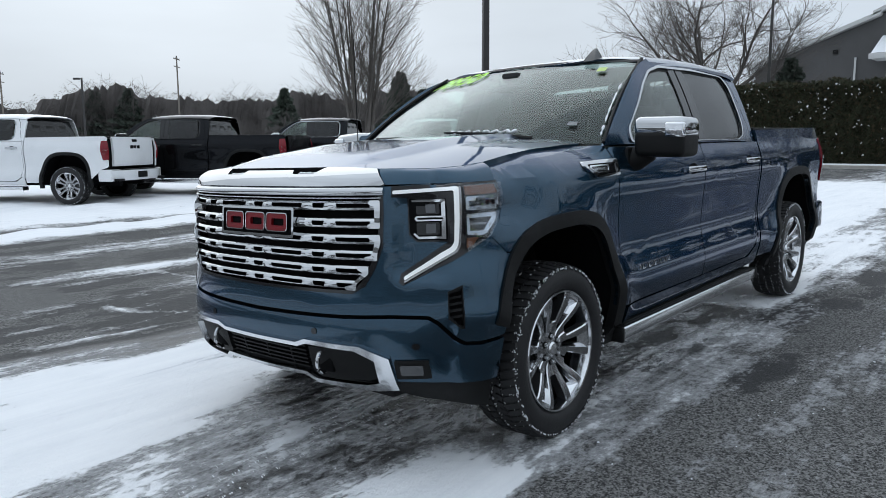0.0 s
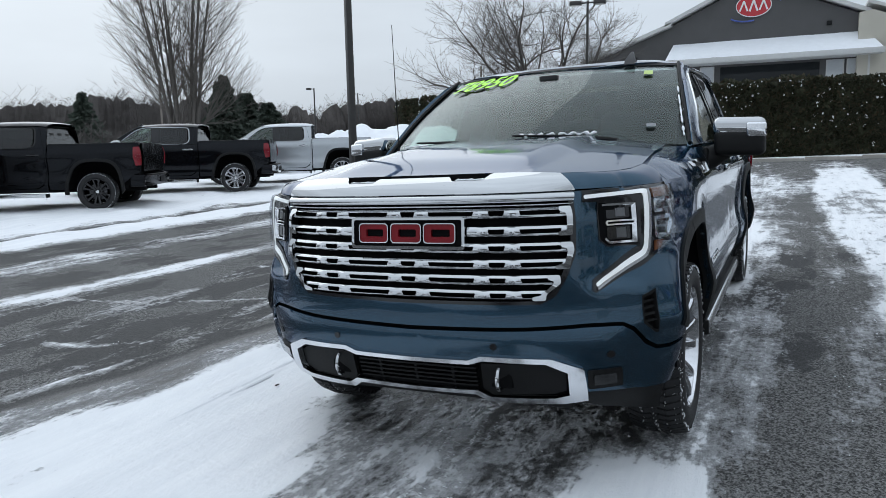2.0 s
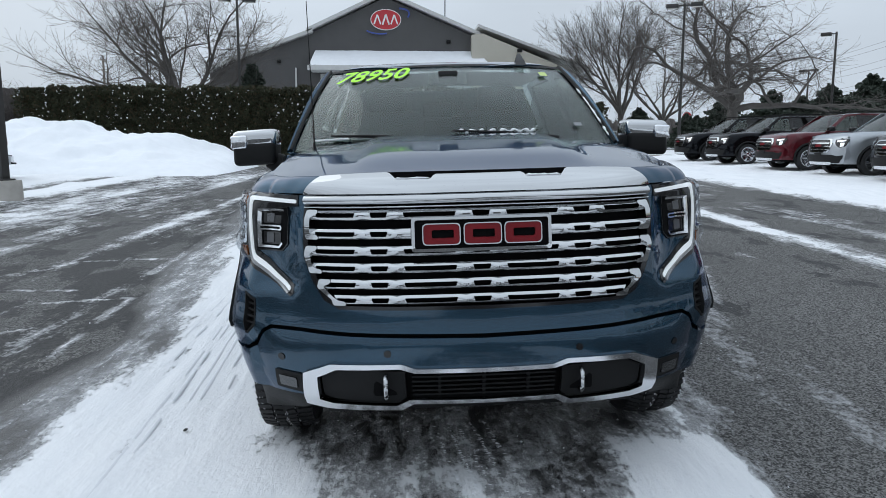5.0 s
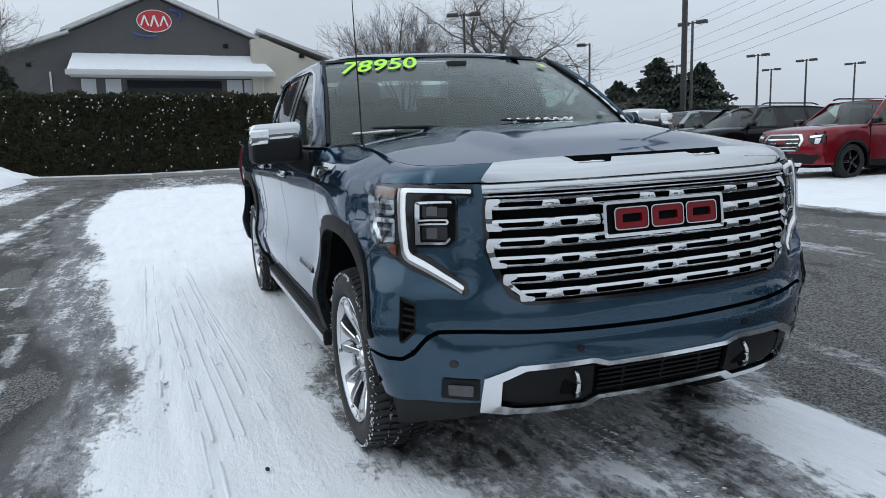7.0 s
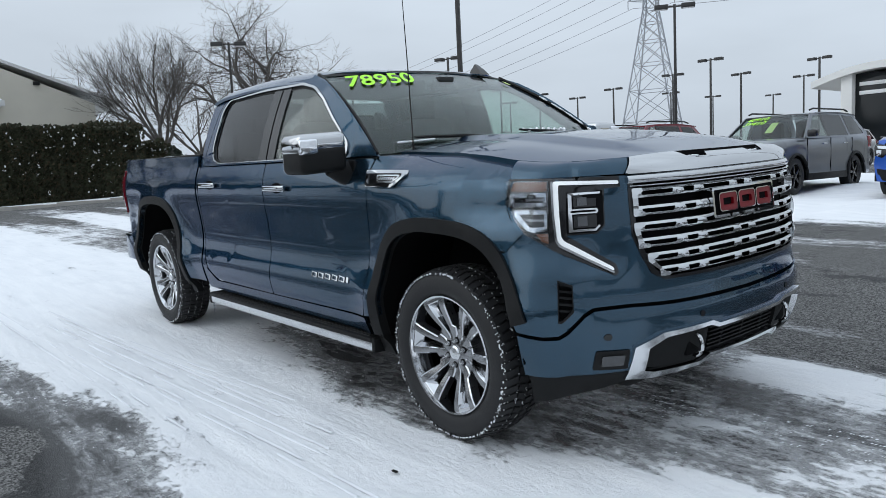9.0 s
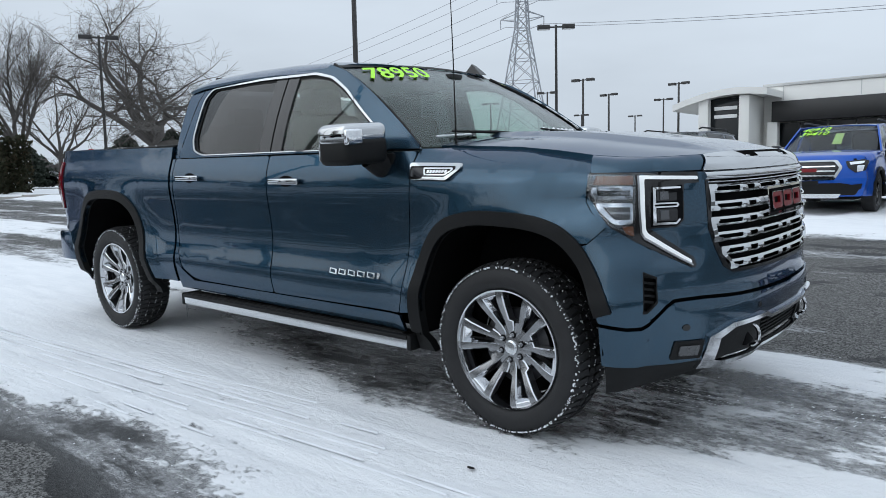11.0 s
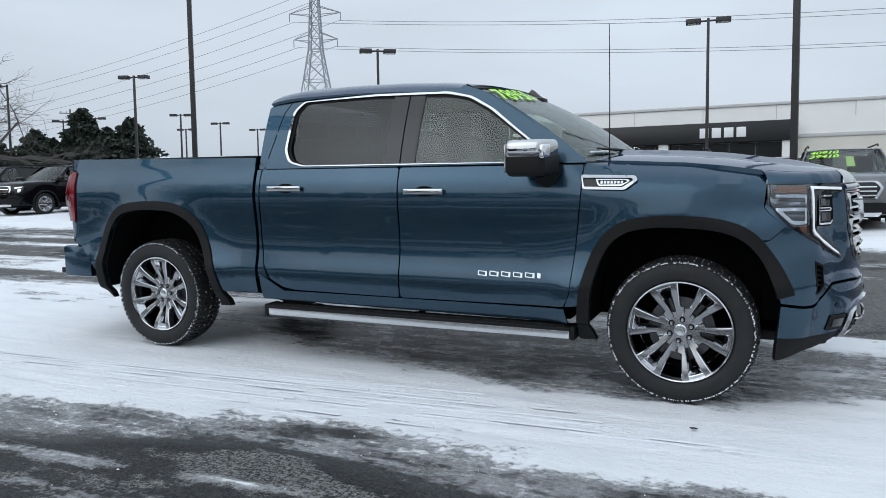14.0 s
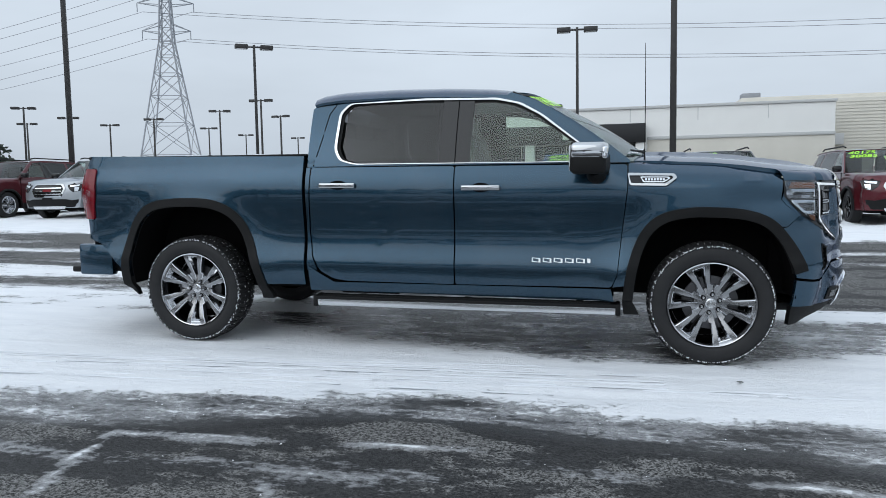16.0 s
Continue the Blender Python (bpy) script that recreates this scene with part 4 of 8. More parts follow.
# the long showroom; its front runs along x, s is the way from its near corner to the west
def showroom():
    b = thing("showroom_building", pose(17.0, 59.0, gz(12, 40)) @ Matrix.Diagonal((1.0, 1.0, 0.925, 1.0)), "long off-white showroom with a black sign band", "building")

    def bx(s0, s1, y0, y1, z0, z1, bevel=0.0):
        return boxed(-s1, -s0, y0, y1, z0, z1, bevel)

    part("wall", bx(0.0, 34.0, 0.0, 26.0, -1.0, 8.15, 0.05), M_WALLWHITE, b, "off-white panelled wall")
    part("coping", bx(-0.1, 34.1, -0.12, 26.0, 8.15, 8.4, 0.03), M_TRIMLIGHT, b)
    part("beige_base", bx(0.0, 14.6, -0.05, 0.0, -1.0, 5.3, 0.01), M_BEIGE, b, "beige lower wall")
    part("trim_band", bx(0.0, 14.6, -0.14, 0.0, 5.3, 5.6, 0.02), M_TRIMLIGHT, b)
    part("beige_wing", bx(-34.0, 6.0, 7.0, 30.0, -1.0, 9.6, 0.05), M_BEIGE, b, "beige ribbed wing")
    part("beige_front", bx(-34.0, 0.0, 4.0, 7.0, -1.0, 8.9, 0.05), M_BEIGE, b)
    for k in range(30):
        z = -0.2 + 0.3 * k
        part("rib", bx(-34.0, 0.0, 3.95, 4.0, z, z + 0.05), M_BEIGE, b)
    for k in range(6):
        part("panel_joint", bx(5.0 + 5.5 * k, 5.06 + 5.5 * k, -0.012, 0.0, 6.95, 8.15), M_TRIMLIGHT, b)
    part("sign_band", bx(14.8, 33.0, -1.4, 0.0, 5.05, 6.75, 0.03), M_SIGNBLACK, b, "black sign band with four white bars")
    for k in range(4):
        part("sign_bar", bx(18.2 + 0.92 * k, 18.9 + 0.92 * k, -1.46, -1.4, 5.45, 6.3, 0.02), M_SIGNWHITE, b)
    for k in range(9):
        x = 15.6 + 1.95 * k
        w = part("window", bx(x, x + 1.9, -0.10, 0.02, 0.2, 5.0), M_SIGNBLACK, b)
        part("pane", bx(x + 0.08, x + 1.82, -0.12, -0.09, 2.3, 4.9), M_WINDOW, w)
        part("pane", bx(x + 0.08, x + 1.82, -0.12, -0.09, 0.3, 2.2), M_WINDOW, w)
    for x in (15.2, 24.5, 33.0):
        part("column", bx(x - 0.4, x + 0.4, -1.2, -0.4, -1.0, 5.05, 0.05), M_WALLWHITE, b)
    # arched entrance
    bm = bmesh.new()
    prof = [(32.6 + 7.4 * k / 12, 7.15 + 0.85 * math.sin(math.pi * (0.22 + 0.70 * k / 12)) - 0.5 * (k / 12) ** 2) for k in range(13)]
    f = [bm.verts.new((-x, -4.0, z)) for x, z in prof] + [bm.verts.new((-x, -4.0, z - 0.55)) for x, z in prof[::-1]]
    g = [bm.verts.new((q.co.x, 3.0, q.co.z)) for q in f]
    bm.faces.new(f)
    bm.faces.new(g[::-1])
    for i in range(len(f)):
        bm.faces.new((f[i], f[(i + 1) % len(f)], g[(i + 1) % len(f)], g[i]))
    part("entrance_arch", bm, M_WALLWHITE, b, "curved entrance canopy", 25)
    for x in (34.4, 37.6):
        part("entrance_pier", bx(x - 0.4, x + 0.4, -3.6, 1.0, -1.0, 7.3, 0.05), M_WALLWHITE, b)
    part("entrance_glass", bx(34.8, 37.2, -3.0, 0.0, -1.0, 7.2, 0.02), M_WINDOW, b)
    for zz in (6.2, 5.5):
        part("entrance_sign_bar", bx(35.1, 36.9, -3.08, -3.0, zz, zz + 0.3, 0.02), M_SIGNWHITE, b)
    for x, z in ((4.0, 9.6), (-9.0, 9.6)):
        part("roof_unit", bx(x, x + 1.6, 9.0, 10.6, z, z + 0.7, 0.05), M_GALV, b)
    part("wall_unit", bx(-1.6, -0.5, 3.3, 4.0, 4.6, 5.6, 0.04), M_TRIMLIGHT, b)


showroom()


def pylon(x, y, height, base):
    t = thing("power_pylon", pose(x, y, 2.0, 0, 0, 20), "tall steel lattice power pylon", "pylon")
    def half(z):
        k = z / height
        return base / 2 * ((1 - k / 0.66) * 0.78 + 0.22 if k < 0.66 else 0.22 * (1 - 0.55 * (k - 0.66) / 0.34))
    lattice = bmesh.new()
    levels = [height * q for q in (0.0, 0.16, 0.30, 0.42, 0.52, 0.60, 0.66, 0.72, 0.78, 0.84, 0.90, 0.95, 1.0)]
    c = ((-1, -1), (1, -1), (1, 1), (-1, 1))
    for k in range(4):
        part("leg", tube(bmesh.new(), [(c[k][0] * half(z), c[k][1] * half(z), z) for z in levels], 0.20, 4), M_GALV, t)
    for z0, z1 in zip(levels, levels[1:]):
        h0, h1 = half(z0), half(z1)
        for k in range(4):
            a, b = c[k], c[(k + 1) % 4]
            tube(lattice, [(a[0] * h0, a[1] * h0, z0), (b[0] * h1, b[1] * h1, z1)], 0.11, 3)
            tube(lattice, [(b[0] * h0, b[1] * h0, z0), (a[0] * h1, a[1] * h1, z1)], 0.11, 3)
            tube(lattice, [(a[0] * h1, a[1] * h1, z1), (b[0] * h1, b[1] * h1, z1)], 0.11, 3)
    tagged(part("lattice", lattice, M_GALV, t), kind="stuff")
    for z, w in ((0.70, 6.0), (0.82, 7.0), (0.94, 5.5)):
        bm = bmesh.new()
        zz = z * height
        for s in (-1, 1):
            for yy in (-1, 1):
                tube(bm, [(s * half(zz), yy * half(zz), zz), (s * w, 0, zz + 0.6)], 0.13, 3)
                tube(bm, [(s * half(zz + 2.4), yy * half(zz + 2.4), zz + 2.4), (s * w, 0, zz + 0.6)], 0.13, 3)
            tube(bm, [(s * w, 0, zz + 0.6), (s * w, 0, zz - 1.6)], 0.12, 4)
        part("cross_arm", bm, M_GALV, t)
    return t


pylon(-112.2, 165.0, 58.0, 15.0)


def wire(points, sag, radius=0.075, n=24):
    a, b = Vector(points[0]), Vector(points[1])
    bm = bmesh.new()
    tube(bm, [a.lerp(b, k / n) - Vector((0, 0, sag * 4 * (k / n) * (1 - k / n))) for k in range(n + 1)], radius, 3, False)
    return tagged(obj("power_line", bm, M_WIRE), "thin sagging overhead power line", "power line", "overhead lines")


for zz, off in ((41.2, -5), (41.2, 6), (48.0, -6), (48.0, 7), (55.0, -4), (55.0, 5)):
    wire(((-112.2 + off * 0.9, 165.0 + off * 0.3, zz), (230.0 + off * 0.3, 190.0 - off, zz - 4)), 9.0)
    wire(((-112.2 + off * 0.9, 165.0 + off * 0.3, zz), (-460.0, 190.0 + off, zz - 12)), 12.0)


def utility_pole(x, y, h, turn):
    t = thing("utility_pole", pose(x, y, gz(x, y), 0, 0, turn), "weathered wooden utility pole with a crossarm", "utility pole", "utility poles")
    part("pole", tube(bmesh.new(), [(0, 0, -0.3), (0, 0, h)], [0.17, 0.11], 8), M_WOODPOLE, t)
    for z in (h - 0.6, h - 1.8):
        part("crossarm", boxed(-1.3, 1.3, -0.06, 0.06, z, z + 0.12), M_WOODPOLE, t)
    for xx in (-1.1, -0.4, 0.4, 1.1):
        part("insulator", boxed(xx - 0.05, xx + 0.05, -0.05, 0.05, h - 0.48, h - 0.26, 0.02), M_GALV, t)


for ux, uy, uh, ut in ((-62.0, -108.0, 15.0, 40), (-70.0, -76.0, 13.0, 30), (-96.0, -62.0, 12.0, 20), (-86.0, -36.0, 11.0, 10), (-95.0, 22.0, 12.0, 20), (-84.0, 64.0, 12.0, 60), (-40.0, -120.0, 12.0, 50)):
    utility_pole(ux, uy, uh, ut)


def far_woods(cx, cy, length, turn, height, seed, dens=1.0):
    """A belt of bare far woods: many thin stems and twig clumps."""
    rnd = random.Random(seed)
    vs, fs = [], []
    def stick(p, q, r):
        i = len(vs)
        for e, rr in ((p, r), (q, r * 0.4)):
            for k in range(3):
                a = 2 * math.pi * k / 3
                vs.append(e + Vector((math.cos(a) * rr, math.sin(a) * rr, 0)))
        for k in range(3):
            fs.append((i + k, i + (k + 1) % 3, i + 3 + (k + 1) % 3, i + 3 + k))
    for _ in range(int(length * 0.55 * dens)):
        u, d = rnd.uniform(-length / 2, length / 2), rnd.uniform(-7, 7)
        h = height * rnd.uniform(0.45, 1.0) * (0.75 + 0.45 * noise.noise(Vector((u * 0.05, seed, 0))))
        p = Vector((u, d, -0.5))
        top = Vector((u + rnd.gauss(0, 0.4), d, h * 0.62))
        stick(p, top, 0.16)
        for _ in range(26):
            k = rnd.uniform(0.15, 1.0)
            q = p.lerp(top, k)
            a, up = rnd.uniform(0, 2 * math.pi), rnd.uniform(0.3, 1.2)
            e = q + Vector((math.cos(a), math.sin(a), up)) * h * rnd.uniform(0.12, 0.30)
            stick(q, e, 0.05)
            for _ in range(4):
                a2 = rnd.uniform(0, 2 * math.pi)
                f = q.lerp(e, rnd.uniform(0.3, 1.0))
                stick(f, f + Vector((math.cos(a2), math.sin(a2), rnd.uniform(0.1, 1.0))) * h * 0.10, 0.035)
    # the packed stems and undergrowth in the middle of the belt, an uneven mass with depth
    if length > 100:
        n = int(length / 0.7)
        base = len(vs)
        for k in range(n + 1):
            u = -length / 2 + length * k / n
            h = height * (0.50 + 0.26 * noise.noise(Vector((u * 0.05, seed, 0))) + 0.12 * noise.noise(Vector((u * 0.22, seed, 1.0)))) + rnd.uniform(-0.7, 0.7)
            for d, z in ((-5.0, -0.5), (-4.0 + rnd.uniform(-1, 1), h * 0.6), (rnd.uniform(-1, 1), h), (4.0 + rnd.uniform(-1, 1), h * 0.6), (5.0, -0.5)):
                vs.append(Vector((u, d, z)))
        for k in range(n):
            for j in range(4):
                a = base + 5 * k + j
                fs.append((a, a + 5, a + 6, a + 1))
    # twig clumps thicken the belt towards its foot
    for _ in range(int(length * 60 * dens ** 0.5) if length > 100 else 0):
        u, d = rnd.uniform(-length / 2, length / 2), rnd.uniform(-7, 7)
        h = height * (0.54 + 0.26 * noise.noise(Vector((u * 0.05, seed, 0))) + 0.12 * noise.noise(Vector((u * 0.35, seed, 3.0))))
        p = Vector((u, d, h * rnd.random() ** 0.6))
        s = rnd.uniform(0.10, 0.30)
        w = Vector((rnd.gauss(0, 1), rnd.gauss(0, 1), rnd.gauss(0, 1))).normalized() * s
        v = Vector((rnd.gauss(0, 1), rnd.gauss(0, 1), rnd.gauss(0, 1))).normalized() * s
        i = len(vs)
        vs += [p - w, p + v * 0.35, p + w, p - v * 0.35]
        fs.append((i, i + 1, i + 2, i + 3))
    ob = raw("far_woods", vs, fs, M_WOODS, smooth=False)
    ob.matrix_world = pose(cx, cy, 0.0, 0, 0, turn)
    return tagged(ob, "belt of bare grey-brown winter woods", "woods", kind="stuff")


far_woods(-95.0, -130.0, 260.0, -40.0, 22.0, 2, 5.0)
far_woods(-105.0, -140.0, 260.0, -40.0, 15.0, 22, 5.0)
far_woods(-52.0, -52.0, 46.0, -45.0, 6.0, 12, 3.0)
far_woods(-150.0, -50.0, 140.0, 110.0, 5.5, 3, 2.5)
far_woods(-160.0, 60.0, 140.0, 80.0, 12.0, 4, 2.0)
far_woods(-150.0, 190.0, 160.0, 30.0, 7.0, 5, 0.8)
far_woods(60.0, 330.0, 300.0, 0.0, 9.0, 6, 0.6)


def snow_pile():
    def f(u, v):
        x, y = -36.0 + 14.0 * u, -24.0 + 17.0 * v
        e = min(u, 1 - u, v, 1 - v)
        k = math.sin(math.pi * min(1, max(0, u))) * math.sin(math.pi * v) ** 0.7
        n = noise.fractal(Vector((x * 0.35, y * 0.35, 1.0)), 1.0, 2.0, 4)
        n2 = noise.noise(Vector((x * 1.5, y * 1.5, 5.0)))
        h = (2.9 - 1.3 * v) * k ** 0.8 * (0.85 + 0.38 * n) + 0.12 * n2 * (1 if e > 0.03 else 0)
        return (x, y, gz(x, y) - 0.08 + max(0.0, h))
    return tagged(obj("snow_mound", sheet(70, 80, f), M_SNOW, None, "", 80), "ploughed heap of snow beside the lot", "snow heap")


snow_pile()


def kerb_strip(x, y0, y1):
    bm = bmesh.new()
    n = int((y1 - y0) / 2)
    for k in range(n):
        a, b = y0 + (y1 - y0) * k / n, y0 + (y1 - y0) * (k + 1) / n
        z = gz(x, (a + b) / 2)
        box(bm, x - 0.09, x + 0.09, a + 0.004, b - 0.004, z - 0.2, z + 0.13, 0.015, 1)
    return tagged(obj("kerb", bm, M_CONC), "low concrete kerb dusted with snow", "kerb", kind="structure")


kerb_strip(-30.3, -19.0, 12.0)


def stop_sign(x, y, turn):
    z = gz(x, y)
    t = thing("stop_sign", pose(x, y, z, 0, 0, turn), "red octagonal road sign with white writing on a thin post", "road sign")
    part("post", boxed(-0.03, 0.03, -0.03, 0.03, -0.2, 3.0, 0.005), M_GALV, t)
    bm = bmesh.new()
    ring = [(0.42 * math.cos(radians(22.5 + 45 * k)), 2.75 + 0.42 * math.sin(radians(22.5 + 45 * k))) for k in range(8)]
    f = [bm.verts.new((0.05, a, b)) for a, b in ring]
    g = [bm.verts.new((0.035, a, b)) for a, b in ring]
    bm.faces.new(f)
    bm.faces.new(g[::-1])
    for k in range(8):
        bm.faces.new((f[k], g[k], g[(k + 1) % 8], f[(k + 1) % 8]))
    part("sign_face", bm, M_SIGNRED, t, "red face")
    cu = bpy.data.curves.new("stop", "FONT")
    cu.body, cu.size, cu.align_x, cu.extrude = "STOP", 0.30, "CENTER", 0.004
    tmp = new("stop", cu)
    me = bpy.data.meshes.new_from_object(tmp.evaluated_get(bpy.context.evaluated_depsgraph_get()))
    bpy.data.objects.remove(tmp)
    me.transform(pose(0.056, 0, 2.65, 90, 0, 90))
    me.materials.append(M_SIGNWHITE)
    w = new("writing", me)
    w.parent = t


stop_sign(-60.4, 24.2, -22.0)

# ---- the blue pickup; x forward from the front axle, y to its left, z up from the ground it stands on ----
ANG = np.linspace(0, math.pi / 2, 60)
CONTOUR = [(0.45 + 0.49 * math.cos(a) ** 1.25, 0.985 * math.sin(a) ** (2 / 3)) for a in ANG]
CONTOUR += [(x, 0.985) for x in np.linspace(0.43, -4.52, 100)]
CONTOUR += [(-4.52 - 0.17 * math.sin(a), 0.985 - 0.07 * (1 - math.cos(a))) for a in np.linspace(0.05, math.pi / 2, 12)]
CONTOUR += [(-4.69 - 0.02 * (1 - (y / 0.915) ** 2), y) for y in np.linspace(0.90, 0.0, 20)]
CX, CY = np.array([c[0] for c in CONTOUR]), np.array([c[1] for c in CONTOUR])
CS = np.concatenate([[0], np.cumsum(np.hypot(np.diff(CX), np.diff(CY)))])
N_FRONT = 60
S_REAR = float(CS[N_FRONT + 100])
PS = [(0.30, -0.06), (0.40, -0.035), (0.46, -0.014), (0.54, 0.006), (0.61, 0.016), (0.66, 0.008), (0.72, -0.010), (0.82, -0.020), (0.94, -0.012), (1.05, 0.002), (1.12, 0.008), (1.19, 0.004), (1.25, -0.010), (1.30, -0.030), (1.42, -0.055)]
PF = [(0.26, -0.17), (0.34, -0.085), (0.40, -0.038), (0.46, -0.018), (0.54, -0.003), (0.60, 0.004), (0.65, 0.0), (0.68, -0.012), (0.74, -0.022), (0.85, -0.022), (1.0, -0.03), (1.10, -0.04), (1.20, -0.062), (1.30, -0.12)]
ZZ = np.linspace(0.2, 1.6, 281)
KER = np.ones(9) / 9


def softened(table):
    v = np.interp(ZZ, [t[0] for t in table], [t[1] for t in table])
    return np.convolve(np.pad(v, 4, mode="edge"), KER, mode="valid")


PSV, PFV = softened(PS), softened(PF)


def s_y(y):
    """The way along the body's plan from the middle of the nose to the half width y."""
    return float(np.interp(abs(y), CY[:N_FRONT], CS[:N_FRONT]))


def s_x(x):
    """The way along the body's plan to the station x on its flank."""
    return float(np.interp(-x, -CX[:N_FRONT + 112], CS[:N_FRONT + 112]))


S_CORNER0, S_CORNER1 = s_y(0.80), s_x(0.46)


def flank(sign):
    """The body's painted skin, by the way round the plan and the height."""
    def f(s, z, off=0.0):
        x, y = float(np.interp(s, CS, CX)), float(np.interp(s, CS, CY))
        x2, y2 = float(np.interp(s + 0.004, CS, CX)), float(np.interp(s + 0.004, CS, CY))
        x1, y1 = float(np.interp(s - 0.004, CS, CX)), float(np.interp(s - 0.004, CS, CY))
        if s < 0.004:
            x1, y1 = x2, -y2
        d = math.hypot(x2 - x1, y2 - y1) or 1.0
        nx, ny = (y2 - y1) / d, -(x2 - x1) / d
        w = smooth(S_CORNER0, S_CORNER1, s)
        o = (1 - w) * float(np.interp(z, ZZ, PFV)) + w * float(np.interp(z, ZZ, PSV))
        if s > s_y(0.85) and x > -0.62 and z > 1.17:    # the wing rolls over to the bonnet
            o -= 0.158 * ((z - 1.17) / (max(1.24, zhood(x, 0.83)) - 1.17)) ** 2 * smooth(-0.62, -0.40, x)
        if x > 0.0:     # the wing draws in towards the lamp; the bumper's shoulder swells
            o -= 0.052 * smooth(0.02, 0.42, x) * smooth(0.97, 1.09, z) * smooth(0.98, 1.20, s)
            o += 0.040 * smooth(0.80, 1.00, s) * smooth(1.26, 1.06, s) * smooth(0.59, 0.70, z) * smooth(0.96, 0.80, z)
            o -= 0.026 * smooth(0.71, 0.78, s) * smooth(0.98, 0.90, s) * smooth(0.80, 0.86, z) * smooth(1.175, 1.12, z)   # hollow round the lamp
        for ax, az, grow in ((0.0, 0.42, 0.028), (-3.745, 0.45, 0.030)):
            if w > 0.3 and z > 0.4:
                r = math.hypot(x - ax, (z - az) * 1.02)
                o += grow * math.exp(-((r - 0.58) / 0.11) ** 2) * smooth(1.25, 1.05, z)
        o += off
        return Vector((x + nx * o, sign * (y + ny * o), z))
    return f


def upper(sign):
    """The cab's side above the waistline, leaning in."""
    def f(x, z, off=0.0):
        h = max(0.0, z - 1.31)
        y = 0.957 - 0.25 * h - 0.26 * h * h - 0.02 * smooth(-2.2, -2.85, x)
        y -= 0.03 * smooth(-1.1, -0.5, x)
        return Vector((x, sign * (y + off), z + off * 0.3))
    return f


def panel(name, loops, sign, mtl, parent, label="", lift=0.0, thick=0.02, du=0.09, dv=0.05, conv=None):
    conv = conv or (lambda p: (s_x(p[0]), p[1]))
    return part(name, patch([[conv(p) for p in lp] for lp in loops], flank(sign), du, dv, thick, lift), mtl, parent, label)


ARCH_F = [(-0.50, 0.40), (-0.475, 0.62), (-0.41, 0.82), (-0.31, 0.925), (-0.16, 0.965), (0.0, 0.968), (0.17, 0.955), (0.30, 0.91), (0.39, 0.82), (0.45, 0.70), (0.485, 0.56), (0.49, 0.45)]
ARCH_R = [(-4.26, 0.43), (-4.25, 0.62), (-4.19, 0.84), (-4.09, 0.97), (-3.95, 1.02), (-3.72, 1.03), (-3.54, 1.015), (-3.40, 0.95), (-3.31, 0.84), (-3.245, 0.66), (-3.19, 0.46)]


def spline(points, n=5):
    """A smooth line through the points."""
    out = []
    for i in range(len(points) - 1):
        p = [Vector(points[max(0, min(len(points) - 1, i + k))]) for k in (-1, 0, 1, 2)]
        for k in range(n):
            t = k / n
            out.append(tuple(0.5 * (2 * p[1] + (p[2] - p[0]) * t + (2 * p[0] - 5 * p[1] + 4 * p[2] - p[3]) * t * t + (3 * p[1] - p[0] - 3 * p[2] + p[3]) * t ** 3)))
    return out + [tuple(points[-1])]


ARCH_F, ARCH_R = spline(ARCH_F), spline(ARCH_R)
SLOT = [(0.999, 0.802), (0.946, 0.778), (0.945, 0.680), (0.986, 0.640), (1.000, 0.640)]   # the upright air slot in the bumper corner


def flare(points, cx, cz, grow):
    """The band of a wheel arch lip: its outline pushed out from the arch line."""
    out = []
    for x, z in points:
        d = Vector((x - cx, z - cz))
        out.append((x + d.x / d.length * grow, z + d.y / d.length * grow))
    return out


